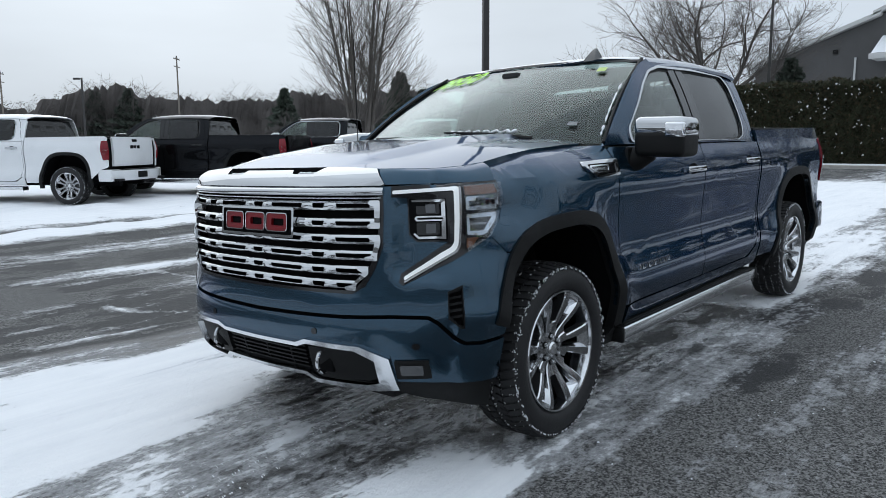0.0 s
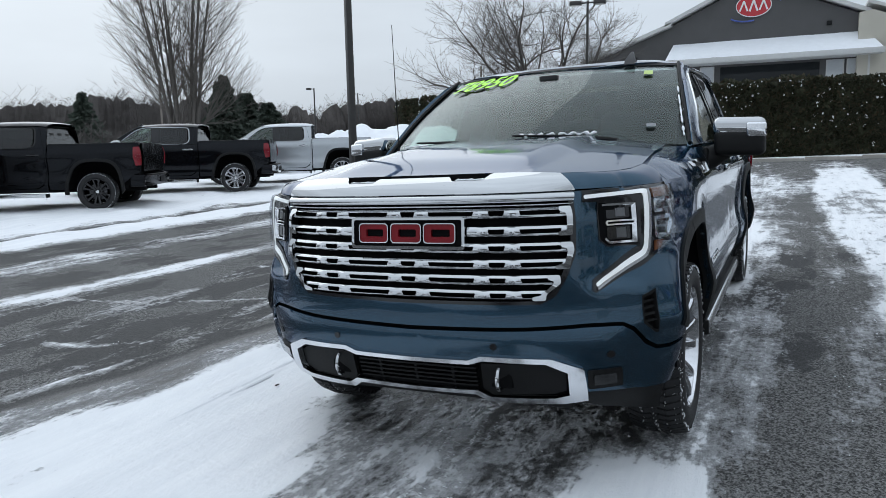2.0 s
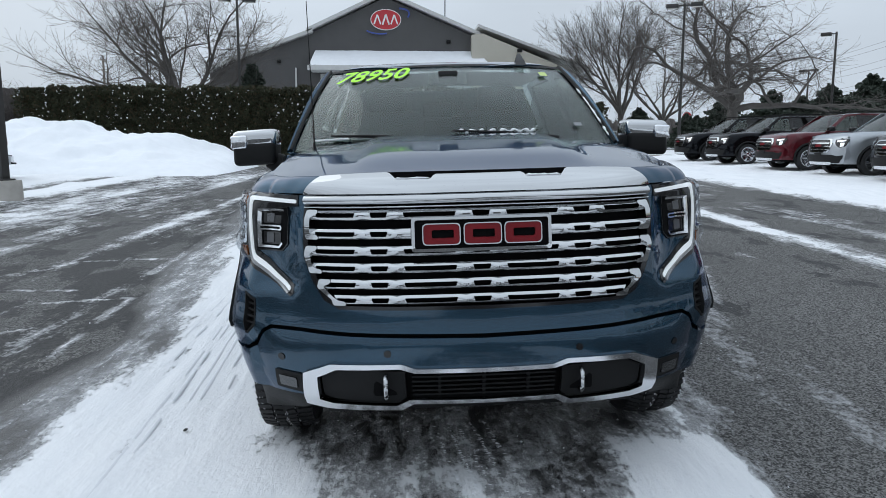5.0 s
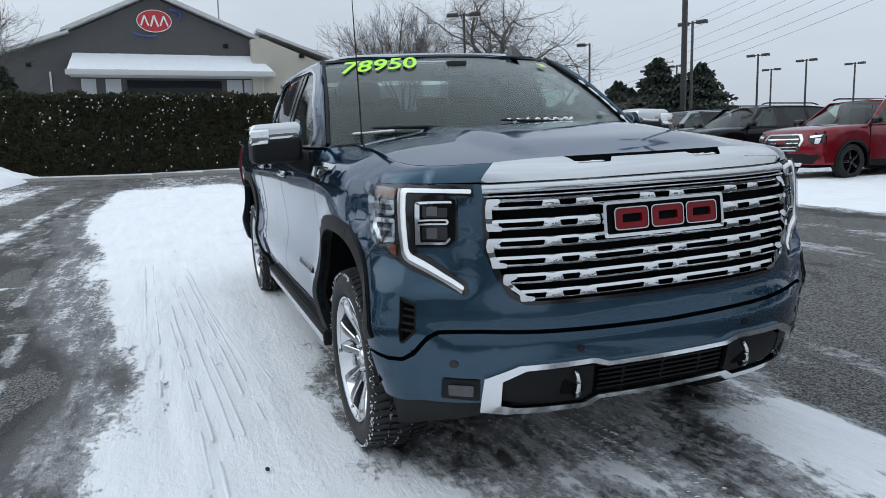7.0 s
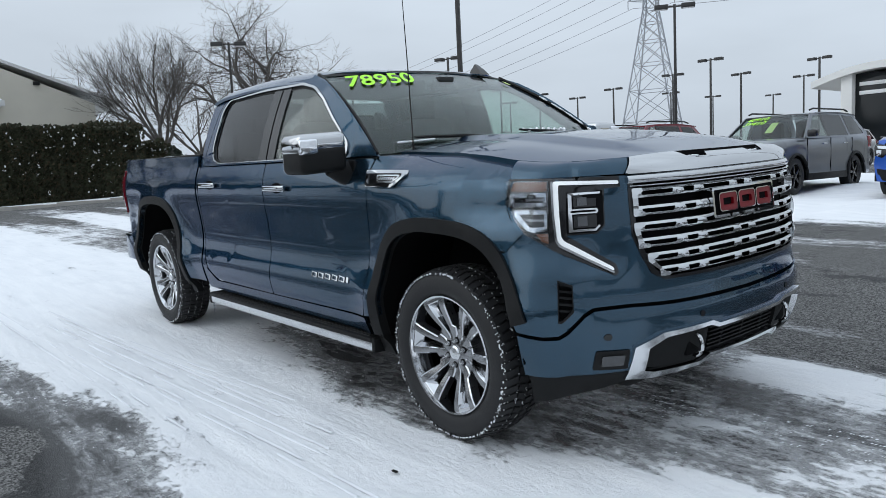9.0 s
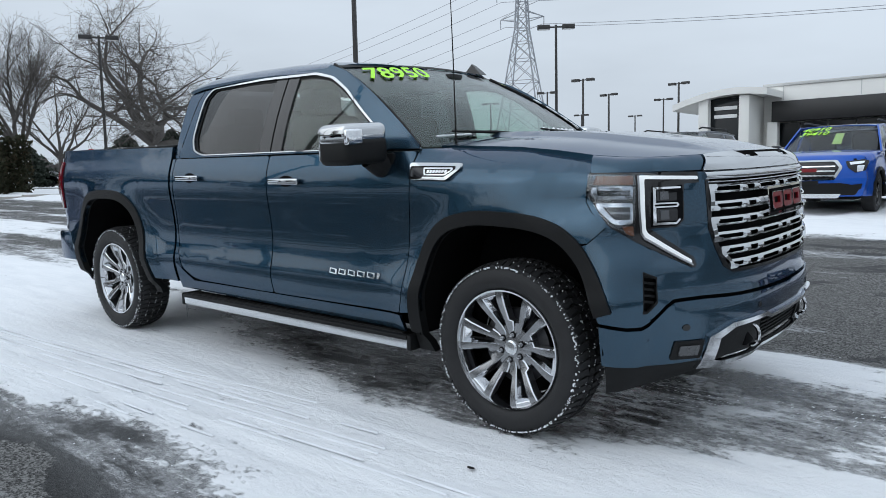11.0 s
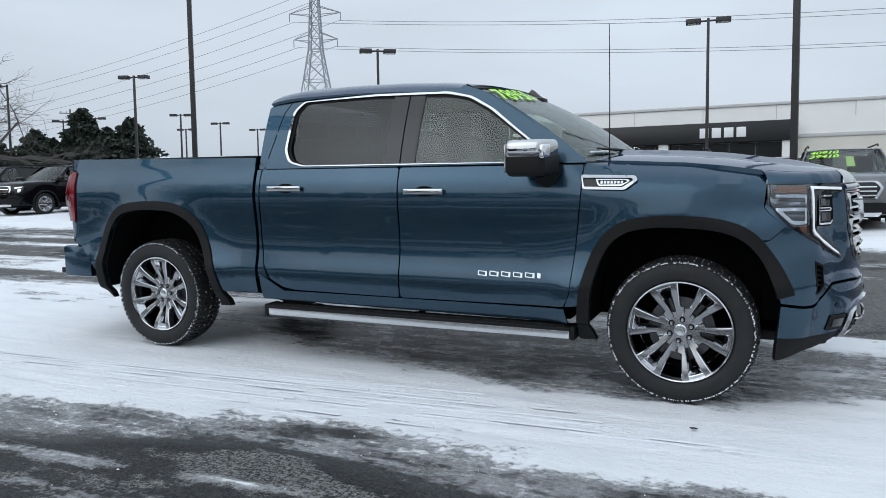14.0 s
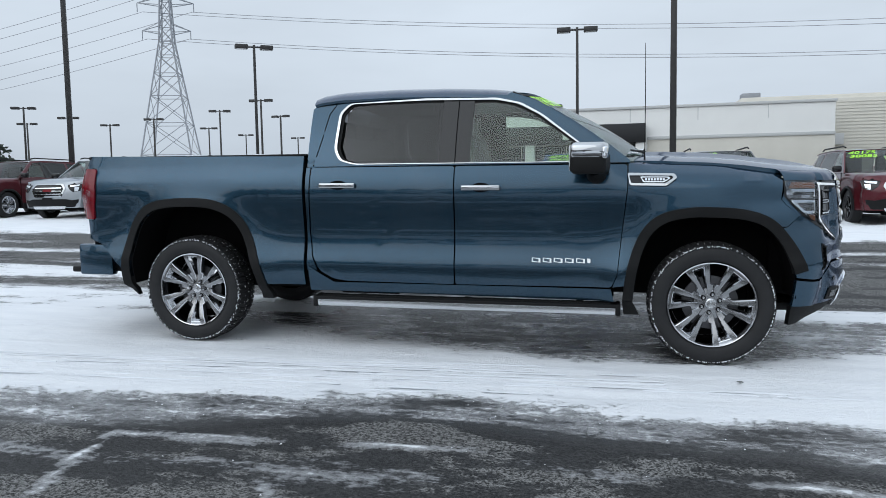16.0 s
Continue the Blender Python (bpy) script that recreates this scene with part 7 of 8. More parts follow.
        x1 = 0.808 - 0.055 * (y / 0.60) ** 2
        b = Vector((x1, y, zhood(x1, y) + 0.002))
        v *= 1.0 - brow_top(y) / 0.078
        p = Vector(a).lerp(b, v)
        return p + Vector((0.012, 0, 0.006)) * math.sin(math.pi * v)

    def brow(u, v):
        return brow_at((2 * u - 1) * (0.684 - 0.088 * v ** 1.3), v)
    part("bonnet_trim", thicken(sheet(112, 10, brow), 0.006), M_CHROME, t, "wide chrome bar on the bonnet edge", 60)
    # rear: tailgate, bumper, bed cover
    def rear(u, v, off=0.0):
        return Vector((-4.665 - 0.025 * (1 - (u / 0.8) ** 2) - off - 0.01 * math.sin((v - 0.8) * 6), u, v))
    gate = part("tailgate", patch([rounded([(-0.76, 1.405), (0.76, 1.405), (0.755, 0.80), (-0.755, 0.80)], 0.02)], rear, 0.1, 0.06, 0.05, 0.01), M_PAINT, t, "closed tailgate")
    part("gate_handle", boxed(-4.712, -4.69, -0.09, 0.09, 1.30, 1.36, 0.008), M_GLOSSBLACK, gate)
    for yc in (-0.13, 0.0, 0.13):
        part("gate_emblem", boxed(-4.715, -4.70, yc - 0.055, yc + 0.055, 1.16, 1.235, 0.006), M_CHROME, gate)
    bm = bmesh.new()
    def rb_(u, v):
        y = (2 * u - 1) * 0.965
        x = -4.86 + 0.13 * (abs(y) / 0.965) ** 4
        z = 0.50 + 0.24 * v
        return (x + 0.03 * (1 - v) ** 2 + (0.16 if v > 0.99 else 0.0), y, min(z, 0.735))
    part("rear_bumper", thicken(sheet(24, 8, rb_), 0.03), M_PAINT, t, "rear bumper with corner steps")
    part("bumper_step", boxed(-4.80, -4.55, -0.62, 0.62, 0.70, 0.738, 0.01), M_BLACK, t)
    for sg in (1, -1):
        part("bumper_end", boxed(-4.74, -4.44, sg * 0.94 - 0.035, sg * 0.94 + 0.035, 0.49, 0.735, 0.02), M_PAINT, t)
        part("corner_step", boxed(-4.87, -4.74, sg * 0.80 - 0.1, sg * 0.80 + 0.1, 0.50, 0.545, 0.01), M_BLACK, t)
    part("number_plate_recess", boxed(-4.868, -4.855, -0.18, 0.18, 0.55, 0.68, 0.01), M_BLACK, t)
    part("bed_cover", boxed(-4.64, -2.82, -0.83, 0.83, 1.385, 1.40, 0.006), M_TONNEAU, t, "black tonneau cover dusted with snow")
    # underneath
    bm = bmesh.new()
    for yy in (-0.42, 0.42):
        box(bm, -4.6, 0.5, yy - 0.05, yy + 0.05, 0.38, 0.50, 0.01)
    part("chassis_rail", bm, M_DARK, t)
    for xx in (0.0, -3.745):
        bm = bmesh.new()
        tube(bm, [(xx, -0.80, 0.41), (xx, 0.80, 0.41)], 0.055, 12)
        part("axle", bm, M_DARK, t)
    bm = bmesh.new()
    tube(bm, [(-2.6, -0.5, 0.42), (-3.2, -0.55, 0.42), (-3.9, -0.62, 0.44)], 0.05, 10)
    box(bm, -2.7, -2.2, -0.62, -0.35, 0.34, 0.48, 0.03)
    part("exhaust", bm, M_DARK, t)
    # cabin
    ca = new("cabin")
    ca.parent = t
    tagged(ca, "dark cabin interior")
    part("cabin_floor", boxed(-2.72, -0.55, -0.84, 0.84, 0.55, 0.60), M_TRIMIN, ca)
    part("dashboard", boxed(-0.88, -0.42, -0.80, 0.80, 1.05, 1.325, 0.05, 3), M_TRIMIN, ca)
    part("screen", boxed(-0.90, -0.875, -0.15, 0.15, 1.20, 1.36, 0.008), M_GLOSSBLACK, ca)
    for yy in (0.40, -0.40):
        st = part("front_seat", boxed(-1.72, -1.18, yy - 0.27, yy + 0.27, 0.80, 0.98, 0.06, 3), M_SEAT, ca, "dark leather front seat")
        bm = boxed(-0.09, 0.09, yy - 0.26, yy + 0.26, 0.0, 0.66, 0.06, 3)
        bmesh.ops.transform(bm, matrix=Matrix.Translation((-1.68, 0, 0.92)) @ Matrix.Rotation(radians(-14), 4, "Y"), verts=bm.verts)
        part("backrest", bm, M_SEAT, st)
        part("headrest", boxed(-1.93, -1.80, yy - 0.14, yy + 0.14, 1.56, 1.74, 0.04, 3), M_SEAT, st)
    part("rear_bench", boxed(-2.66, -2.20, -0.72, 0.72, 0.80, 0.98, 0.05), M_SEAT, ca)
    part("rear_backrest", boxed(-2.74, -2.62, -0.72, 0.72, 0.95, 1.55, 0.05), M_SEAT, ca)
    for yy in (0.42, -0.42, 0.0):
        part("rear_headrest", boxed(-2.74, -2.64, yy - 0.13, yy + 0.13, 1.52, 1.66, 0.03), M_SEAT, ca)
    bm = bmesh.new()
    ringp = [Vector((0.04 * 0, 0.19 * math.cos(a), 0.19 * math.sin(a))) for a in np.linspace(0, 2 * math.pi, 29)]
    tube(bm, ringp, 0.016, 8, False)
    box(bm, -0.02, 0.03, -0.07, 0.07, -0.06, 0.06, 0.02)
    for a in (0, math.pi, -math.pi / 2):
        tube(bm, [(0, 0, 0), (0, 0.18 * math.cos(a), 0.18 * math.sin(a))], 0.014, 6)
    bmesh.ops.transform(bm, matrix=Matrix.Translation((-1.02, 0.40, 1.24)) @ Matrix.Rotation(radians(25), 4, "Y"), verts=bm.verts)
    part("steering_wheel", bm, M_SEAT, ca)
    p = Vector(wind(0.0, 0.82))
    part("rear_view_mirror", boxed(p.x - 0.10, p.x - 0.07, -0.12, 0.12, p.z - 0.05, p.z + 0.025, 0.012), M_GLOSSBLACK, ca)
    part("sensor_box", boxed(p.x - 0.07, p.x - 0.015, -0.06, 0.06, p.z - 0.03, p.z + 0.03, 0.01), M_TRIMIN, ca)
    for sx, sy in ((0.0, 0.950), (0.0, -0.950), (-3.745, 0.950), (-3.745, -0.950)):
        sg = 1 if sy > 0 else -1
        wheel(t, sx, sy - sg * 0.088, 0.398, sg)
    return t


def wind(a, v):
    """The windscreen: a from -1 to 1 across, v from 0 at the cowl to 1 at the roof."""
    half = 0.905 + (0.742 - 0.905) * v
    y = a * half
    x = -0.345 - 0.205 * a * a * (1 - 0.3 * v) - 0.84 * v + 0.035 * math.sin(math.pi * v)
    z = 1.352 + 0.482 * v - 0.022 * a * a + 0.018 * math.sin(math.pi * v)
    return (x, y, z)


truck = build_truck(LEVEL, "blue metallic crew-cab pickup truck parked on icy asphalt")

# ---- other vehicles ----
def recolour(ob, swaps):
    """Other paint for a copied vehicle: materials set on its own objects, the meshes stay shared."""
    for o in (ob, *ob.children_recursive):
        if o.type != "MESH":
            continue
        for sl in o.material_slots:
            if sl.material in swaps:
                to = swaps[sl.material]
                sl.link = "OBJECT"
                sl.material = to


P_WHITE = car_paint("white_paint", (0.74, 0.75, 0.76), 0.0, 0.35, 0.4)
P_BLACK = car_paint("black_paint", (0.003, 0.003, 0.0034), 0.1, 0.25, 0.02, coat=0.45)
P_BROWN = car_paint("dark_brown_paint", (0.003, 0.0028, 0.0028), 0.1, 0.25, 0.02, coat=0.35)
P_SILVER = car_paint("silver_paint", (0.40, 0.42, 0.44), 0.7, 0.3, 0.4)
P_RED = car_paint("red_paint", (0.17, 0.006, 0.012), 0.4, 0.3, 0.3)
P_MAROON = car_paint("maroon_paint", (0.085, 0.008, 0.012), 0.4, 0.3, 0.3)
P_GREY = car_paint("grey_paint", (0.16, 0.165, 0.17), 0.6, 0.3, 0.3)
P_BLUE = car_paint("bright_blue_paint", (0.012, 0.085, 0.42), 0.4, 0.3, 0.3)

HEAD = -58.0
for wx, wy, paint, extra, words in ((-4.41, -14.6, P_WHITE, {}, "white crew-cab pickup truck with black arches parked on snow"),
                                    (-8.26, -13.2, P_BROWN, {M_CHROME: M_GLOSSBLACK, M_RIM: M_GLOSSBLACK, M_RIMSATIN: M_GLOSSBLACK, M_RIMDARK: M_GLOSSBLACK}, "black crew-cab pickup truck with black wheels parked on snow"),
                                    (-13.5, -13.7, P_BLACK, {}, "black pickup truck with bright wheels parked on snow"),
                                    (-18.2, -13.0, P_SILVER, {}, "silver-grey pickup truck parked beside a snow heap")):
    c, s = math.cos(radians(HEAD)), math.sin(radians(HEAD))
    lx, ly = -3.745 * 1.10, 0.95 * 1.10
    X, Y = wx - (c * lx - s * ly), wy - (s * lx + c * ly)
    other = copy_thing(truck, pose(X, Y, gz(wx, wy) + 0.02, 0, 0, HEAD) @ Matrix.Scale(1.10, 4))
    tagged(other, words, "pickup truck", "parked pickups")
    recolour(other, {M_PAINT: paint, M_HOOD: paint, **extra})
    for o in other.children:
        if o.name.startswith("rear_bumper") and paint in (P_SILVER, P_BLACK):
            for sl in o.material_slots:
                sl.link = "OBJECT"
                sl.material = M_CHROME


def flat_text(words, size):
    """The outline mesh of some words, in its own plane."""
    cu = bpy.data.curves.new("words", "FONT")
    cu.body, cu.size, cu.align_x = words, size, "LEFT"
    cu.resolution_u = 3
    cu.offset = size * 0.018
    cu.shear = 0.25
    tmp = bpy.data.objects.new("words", cu)
    scene.collection.objects.link(tmp)
    me = bpy.data.meshes.new_from_object(tmp.evaluated_get(bpy.context.evaluated_depsgraph_get()))
    bm = bmesh.new()
    bm.from_mesh(me)
    bpy.data.objects.remove(tmp)
    bpy.data.curves.remove(cu)
    bpy.data.meshes.remove(me)
    bmesh.ops.triangulate(bm, faces=bm.faces[:])
    return bm


def text_on(words, size, f, name, material, parent, label, cuts=10):
    """Words laid on a curved surface f(u, v), u and v running over the words' box from 0 to 1."""
    bm = flat_text(words, size)
    xs, ys = [v.co.x for v in bm.verts], [v.co.y for v in bm.verts]
    x0, x1, y0, y1 = min(xs), max(xs), min(ys), max(ys)
    cut_grid(bm, np.linspace(x0, x1, cuts)[1:-1], [])
    for v in bm.verts:
        v.co = f((v.co.x - x0) / (x1 - x0), (v.co.y - y0) / (y1 - y0))
    return part(name, bm, material, parent, label)


def suv_screen(u, v):
    a = 2 * u - 1
    half = 0.80 - 0.12 * v
    return Vector((-0.20 - 0.16 * a * a - 0.86 * v, a * half, 1.075 + 0.53 * v - 0.015 * a * a + 0.015 * math.sin(math.pi * v)))


def build_suv(m):
    t = thing("sport_utility_vehicle", m, "grey sport utility vehicle with a green price on its windscreen", "car", "parked cars")
    WB = -2.75
    def half(x):
        return 0.925 - 0.16 * smooth(0.30, 0.92, x) ** 1.5 - 0.10 * smooth(-3.3, -3.72, x) ** 1.4
    def top(x):
        return lerp_table(((-3.78, 0.98), (-3.70, 1.13), (-3.4, 1.17), (-2.0, 1.13), (-0.35, 1.095), (0.1, 1.08), (0.5, 1.035), (0.78, 0.97), (0.9, 0.88)), x)
    def low(x):
        z = 0.30
        for ax in (0.0, WB):
            d = abs(x - ax)
            if d < 0.43:
                z = max(z, 0.34 + math.sqrt(max(0.0, 0.43 ** 2 - d * d)) * 0.98)
        return z
    xs = sorted(set(list(np.linspace(0.64, -3.76, 50)) + [q + s * 0.43 * k for q in (0.0, WB) for s in (-1, 1) for k in (1.0, 0.97, 0.9, 0.75, 0.5)]), reverse=True)
    sec = [(0.0, 0.985), (0.12, 1.0), (0.30, 0.985), (0.55, 1.0), (0.78, 0.995), (0.92, 0.965), (1.0, 0.90)]
    bm = bmesh.new()
    rows_ = []
    for x in xs:
        w, zt, zb = half(x), top(x), low(x)
        ring = []
        for s in (1, -1):
            side = [Vector((x, s * w * k, zb + (zt - zb) * h)) for h, k in sec]
            mid = [Vector((x, s * w * q, zt + 0.035 * (1 - q * q))) for q in (0.75, 0.5, 0.25)]
            side += mid
            ring = side + [Vector((x, 0, zt + 0.035))] if s == 1 else ring + side[::-1]
        rows_.append([bm.verts.new(p) for p in ring])
    for r0, r1 in zip(rows_, rows_[1:]):
        for i in range(len(r0) - 1):
            bm.faces.new((r0[i], r0[i + 1], r1[i + 1], r1[i]))
    bm.faces.new(rows_[0])
    bm.faces.new(rows_[-1][::-1])
    body = part("body", bm, P_GREY, t, "", 40)
    part("under_body", boxed(-3.6, 0.75, -0.70, 0.70, 0.24, 0.95, 0.03), M_DARK, t)
    # nose
    def nose_f(u, v, off=0.0):
        return Vector((0.925 - 0.24 * abs(u / 0.9) ** 2.4 - 0.10 * smooth(0.72, 1.0, v) ** 2 + 0.02 * math.sin((v - 0.3) * 5) + off, u, v))
    part("front_fascia", patch([rounded([(-0.80, 0.93), (0.80, 0.93), (0.86, 0.60), (0.80, 0.30), (-0.80, 0.30), (-0.86, 0.60)], 0.05)], nose_f, 0.1, 0.08, 0.10), P_GREY, t, "", 40)
    def bonnet_front(u, v):
        y = (2 * u - 1) * (half(0.64) * 0.965 * (1 - v) + 0.80 * v)
        back = Vector((0.64, y, top(0.64) + 0.035 * (1 - (y / half(0.64)) ** 2) - 0.02 * (abs(y) / half(0.64)) ** 6))
        p = back.lerp(nose_f(y, 0.93), v)
        return p + Vector((0.012, 0, 0.022)) * math.sin(math.pi * v)
    part("bonnet_front", sheet(20, 6, bonnet_front), P_GREY, t, "", 60)
    for s in (1, -1):
        part("bumper_corner", sheet(4, 8, lambda u, v: Vector((0.60, s * half(0.60) * (0.985 - 0.05 * v ** 3), 0.30 + 0.66 * v)).lerp(nose_f(s * (0.80 + 0.05 * math.sin(math.pi * min(1.0, v * 1.1))), 0.30 + 0.63 * v), u)), P_GREY, t, "", 60)
    go = rounded([(-0.42, 0.93), (0.42, 0.93), (0.52, 0.80), (0.40, 0.58), (-0.40, 0.58), (-0.52, 0.80)], 0.04)
    gi = [(y * 0.90, 0.755 + (z - 0.755) * 0.84) for y, z in go]
    gr = part("grille", patch([go, gi], nose_f, 0.08, 0.08, 0.03, 0.018), M_CHROME, t, "chrome-framed grille")
    part("grille_field", patch([gi], nose_f, 0.08, 0.08, 0.02, 0.006), M_GLOSSBLACK, gr)
    for z in (0.66, 0.74, 0.82):
        part("grille_bar", patch([[(-0.40, z + 0.012), (0.40, z + 0.012), (0.40, z - 0.012), (-0.40, z - 0.012)]], nose_f, 0.1, 0.1, 0.015, 0.012), M_BRIGHT, gr)
    part("emblem", patch([rounded([(-0.12, 0.785), (0.12, 0.785), (0.12, 0.725), (-0.12, 0.725)], 0.01)], nose_f, 0.1, 0.1, 0.02, 0.022), M_EMBLEM, gr)
    part("lower_intake", patch([rounded([(-0.78, 0.47), (-0.50, 0.53), (0.50, 0.53), (0.78, 0.47), (0.70, 0.32), (-0.70, 0.32)], 0.03)], nose_f, 0.1, 0.08, 0.02, 0.010), M_BLACK, t)
    part("skid_plate", patch([rounded([(-0.50, 0.345), (0.50, 0.345), (0.45, 0.27), (-0.45, 0.27)], 0.02)], nose_f, 0.1, 0.08, 0.02, 0.014), M_BRIGHT, t)
    for s in (1, -1):
        lamp = [(s * 0.54, 0.90), (s * 0.80, 0.93), (s * 0.875, 0.90), (s * 0.84, 0.74), (s * 0.70, 0.70), (s * 0.60, 0.78)]
        hl = part("headlamp", patch([rounded(lamp, 0.02)], nose_f, 0.06, 0.06, 0.02, 0.012), M_GLOSSBLACK, t, "headlamp with bright reflectors")
        part("reflector", patch([rounded([(s * 0.60, 0.885), (s * 0.82, 0.905), (s * 0.80, 0.86), (s * 0.62, 0.84)], 0.01)], nose_f, 0.06, 0.06, 0.012, 0.018), M_LAMPIN, hl)
        part("reflector", patch([rounded([(s * 0.72, 0.83), (s * 0.82, 0.83), (s * 0.80, 0.73), (s * 0.72, 0.72)], 0.01)], nose_f, 0.06, 0.06, 0.012, 0.018), M_LAMPIN, hl)
        part("fog_lamp", patch([rounded([(s * 0.66, 0.50), (s * 0.80, 0.52), (s * 0.78, 0.42), (s * 0.66, 0.42)], 0.015)], nose_f, 0.06, 0.06, 0.012, 0.014), M_BLACK, t)
        # glass sides and pillars
        sw = lambda u, v, off=0.0: Vector((u, s * (0.865 - 0.175 * (v - 1.12) / 0.48 - 0.05 * smooth(-2.9, -3.6, u) + off), v))
        g = [rounded([(-0.62, 1.13), (-1.12, 1.545), (-1.42, 1.575), (-1.47, 1.13)], 0.02), rounded([(-1.55, 1.13), (-1.50, 1.578), (-2.42, 1.575), (-2.50, 1.14)], 0.02), rounded([(-2.60, 1.15), (-2.52, 1.57), (-3.02, 1.55), (-3.42, 1.22), (-3.42, 1.17)], 0.02)]
        for k, o in enumerate(g):
            part("side_window", patch([o], sw, 0.3, 0.2, 0.01, 0.004), M_SIDEGLASS if k == 0 else M_TINT, t)
        outer = [(-0.42, 1.085), (-1.08, 1.60), (-1.60, 1.635), (-2.60, 1.635), (-3.15, 1.60), (-3.66, 1.20), (-3.66, 1.10)]
        part("window_frame", patch([outer] + [flare(o, sum(p[0] for p in o) / len(o), 1.36, -0.002) for o in g], sw, 0.3, 0.2, 0.03), P_GREY, body)
        part("window_pillar", patch([[(-1.46, 1.12), (-1.41, 1.59), (-1.51, 1.59), (-1.56, 1.12)]], sw, 0.3, 0.3, 0.01, 0.006), M_GLOSSBLACK, t)
        part("roof_rail", tube(bmesh.new(), [(-1.15, s * 0.64, 1.665), (-1.3, s * 0.645, 1.70), (-2.8, s * 0.64, 1.70), (-3.0, s * 0.63, 1.66)], 0.018, 6), M_BLACK, t)
        part("wing_mirror", boxed(-0.62, -0.46, s * 0.985 - 0.09, s * 0.985 + 0.09, 1.11, 1.25, 0.03), M_GLOSSBLACK, t)
        for xx in (-1.20, -2.22):
            part("door_handle", boxed(xx - 0.10, xx + 0.10, s * 0.925 - 0.01, s * 0.925 + 0.012, 0.965, 0.99, 0.005), M_CHROME, t)
        for xx in (-1.50, -0.45, -2.55):
            part("door_gap", boxed(xx - 0.003, xx + 0.003, s * 0.918 - 0.008, s * 0.918 + 0.009, 0.40, 1.09), M_DARK, t)
        part("sill", boxed(-2.30, -0.45, s * 0.90 - 0.03, s * 0.90 + 0.035, 0.26, 0.40, 0.015), M_BLACK, t)
        part("tail_lamp", boxed(-3.74, -3.52, s * 0.80 - 0.06, s * 0.80 + 0.075, 0.86, 1.12, 0.03), M_RED, t, "red tail lamp")
        for ax in (0.0, WB):
            lip = tube(bmesh.new(), [(ax + 0.445 * math.cos(a), s * (half(ax + 0.44 * math.cos(a)) + 0.0), 0.34 + 0.435 * math.sin(a)) for a in np.linspace(-0.1, math.pi + 0.1, 18)], 0.032, 6)
            part("arch_lip", lip, M_BLACK, t)
            w = new("wheel")
            w.parent = t
            w.matrix_basis = pose(ax, s * 0.80, 0.355, 0, 0, 0 if s > 0 else 180)
            part("tyre", lathe(bmesh.new(), [(0.235, 0.09), (0.26, 0.11), (0.32, 0.112), (0.348, 0.095), (0.356, 0.0), (0.348, -0.095), (0.30, -0.11), (0.235, -0.09)], "y", 36, True), M_RUBBER, w)
            rim = part("rim", lathe(bmesh.new(), [(0.245, 0.10), (0.235, 0.105), (0.225, 0.09), (0.215, -0.06), (0.0, -0.07)], "y", 32), M_RIMDARK, w)
            for k in range(5):
                bmk = boxed(0.03, 0.232, 0.055, 0.085, -0.030, 0.030, 0.008)
                bmesh.ops.rotate(bmk, cent=(0, 0, 0), matrix=Matrix.Rotation(2 * math.pi * k / 5, 3, "Y"), verts=bmk.verts)
                part("spoke", bmk, M_RIM, rim)
            part("hub", lathe(bmesh.new(), [(0.0, 0.095), (0.05, 0.09), (0.06, 0.04)], "y", 16), M_RIM, rim)
    part("windscreen", sheet(10, 5, suv_screen), M_GLASS, t)
    part("roof", thicken(sheet(12, 10, lambda u, v: (-1.06 - 2.20 * u - 0.12 * (1 - u) * (2 * v - 1) ** 2, (2 * v - 1) * 0.70, 1.665 - 0.03 * (2 * v - 1) ** 4 - 0.055 * (1 - u) ** 4 - 0.05 * u ** 4)), 0.02), P_GREY, body, "", 50)
    part("rear_window", sheet(6, 4, lambda u, v: (-3.24 - 0.40 * v, (2 * u - 1) * (0.64 + 0.06 * v), 1.60 - 0.46 * v)), M_TINT, t)
    part("cabin", boxed(-3.3, -0.5, -0.72, 0.72, 0.6, 1.12, 0.05), M_TRIMIN, t, "dark cabin")
    for yy in (-0.38, 0.38):
        part("seat", boxed(-1.75, -1.60, yy - 0.24, yy + 0.24, 1.0, 1.48, 0.06), M_SEAT, t)
    part("front_plate", patch([rounded([(-0.15, 0.57), (0.15, 0.57), (0.15, 0.50), (-0.15, 0.50)], 0.008)], nose_f, 0.1, 0.1, 0.01, 0.02), M_BLACK, t)
    return t


def suv_price(t, rows_of_words, tag=True):
    for k, words in enumerate(rows_of_words):
        v0 = 0.80 - 0.17 * k
        f = lambda u, v, v0=v0: suv_screen(0.06 + 0.38 * u, v0 + 0.135 * v) + Vector((0.012, 0, 0.008))
        text_on(words, 0.12, f, "price_writing", M_PRICE, t, "green handwritten price")
    if tag:
        part("price_tag", sheet(2, 2, lambda u, v: suv_screen(0.52 + 0.10 * u, 0.30 + 0.40 * v) + Vector((-0.02, 0, -0.01))), M_STICKER, t, "pale green tag")


suv = build_suv(pose(1.85, 11.2, gz(1.85, 11.2) + 0.04, 0, 0, -90))
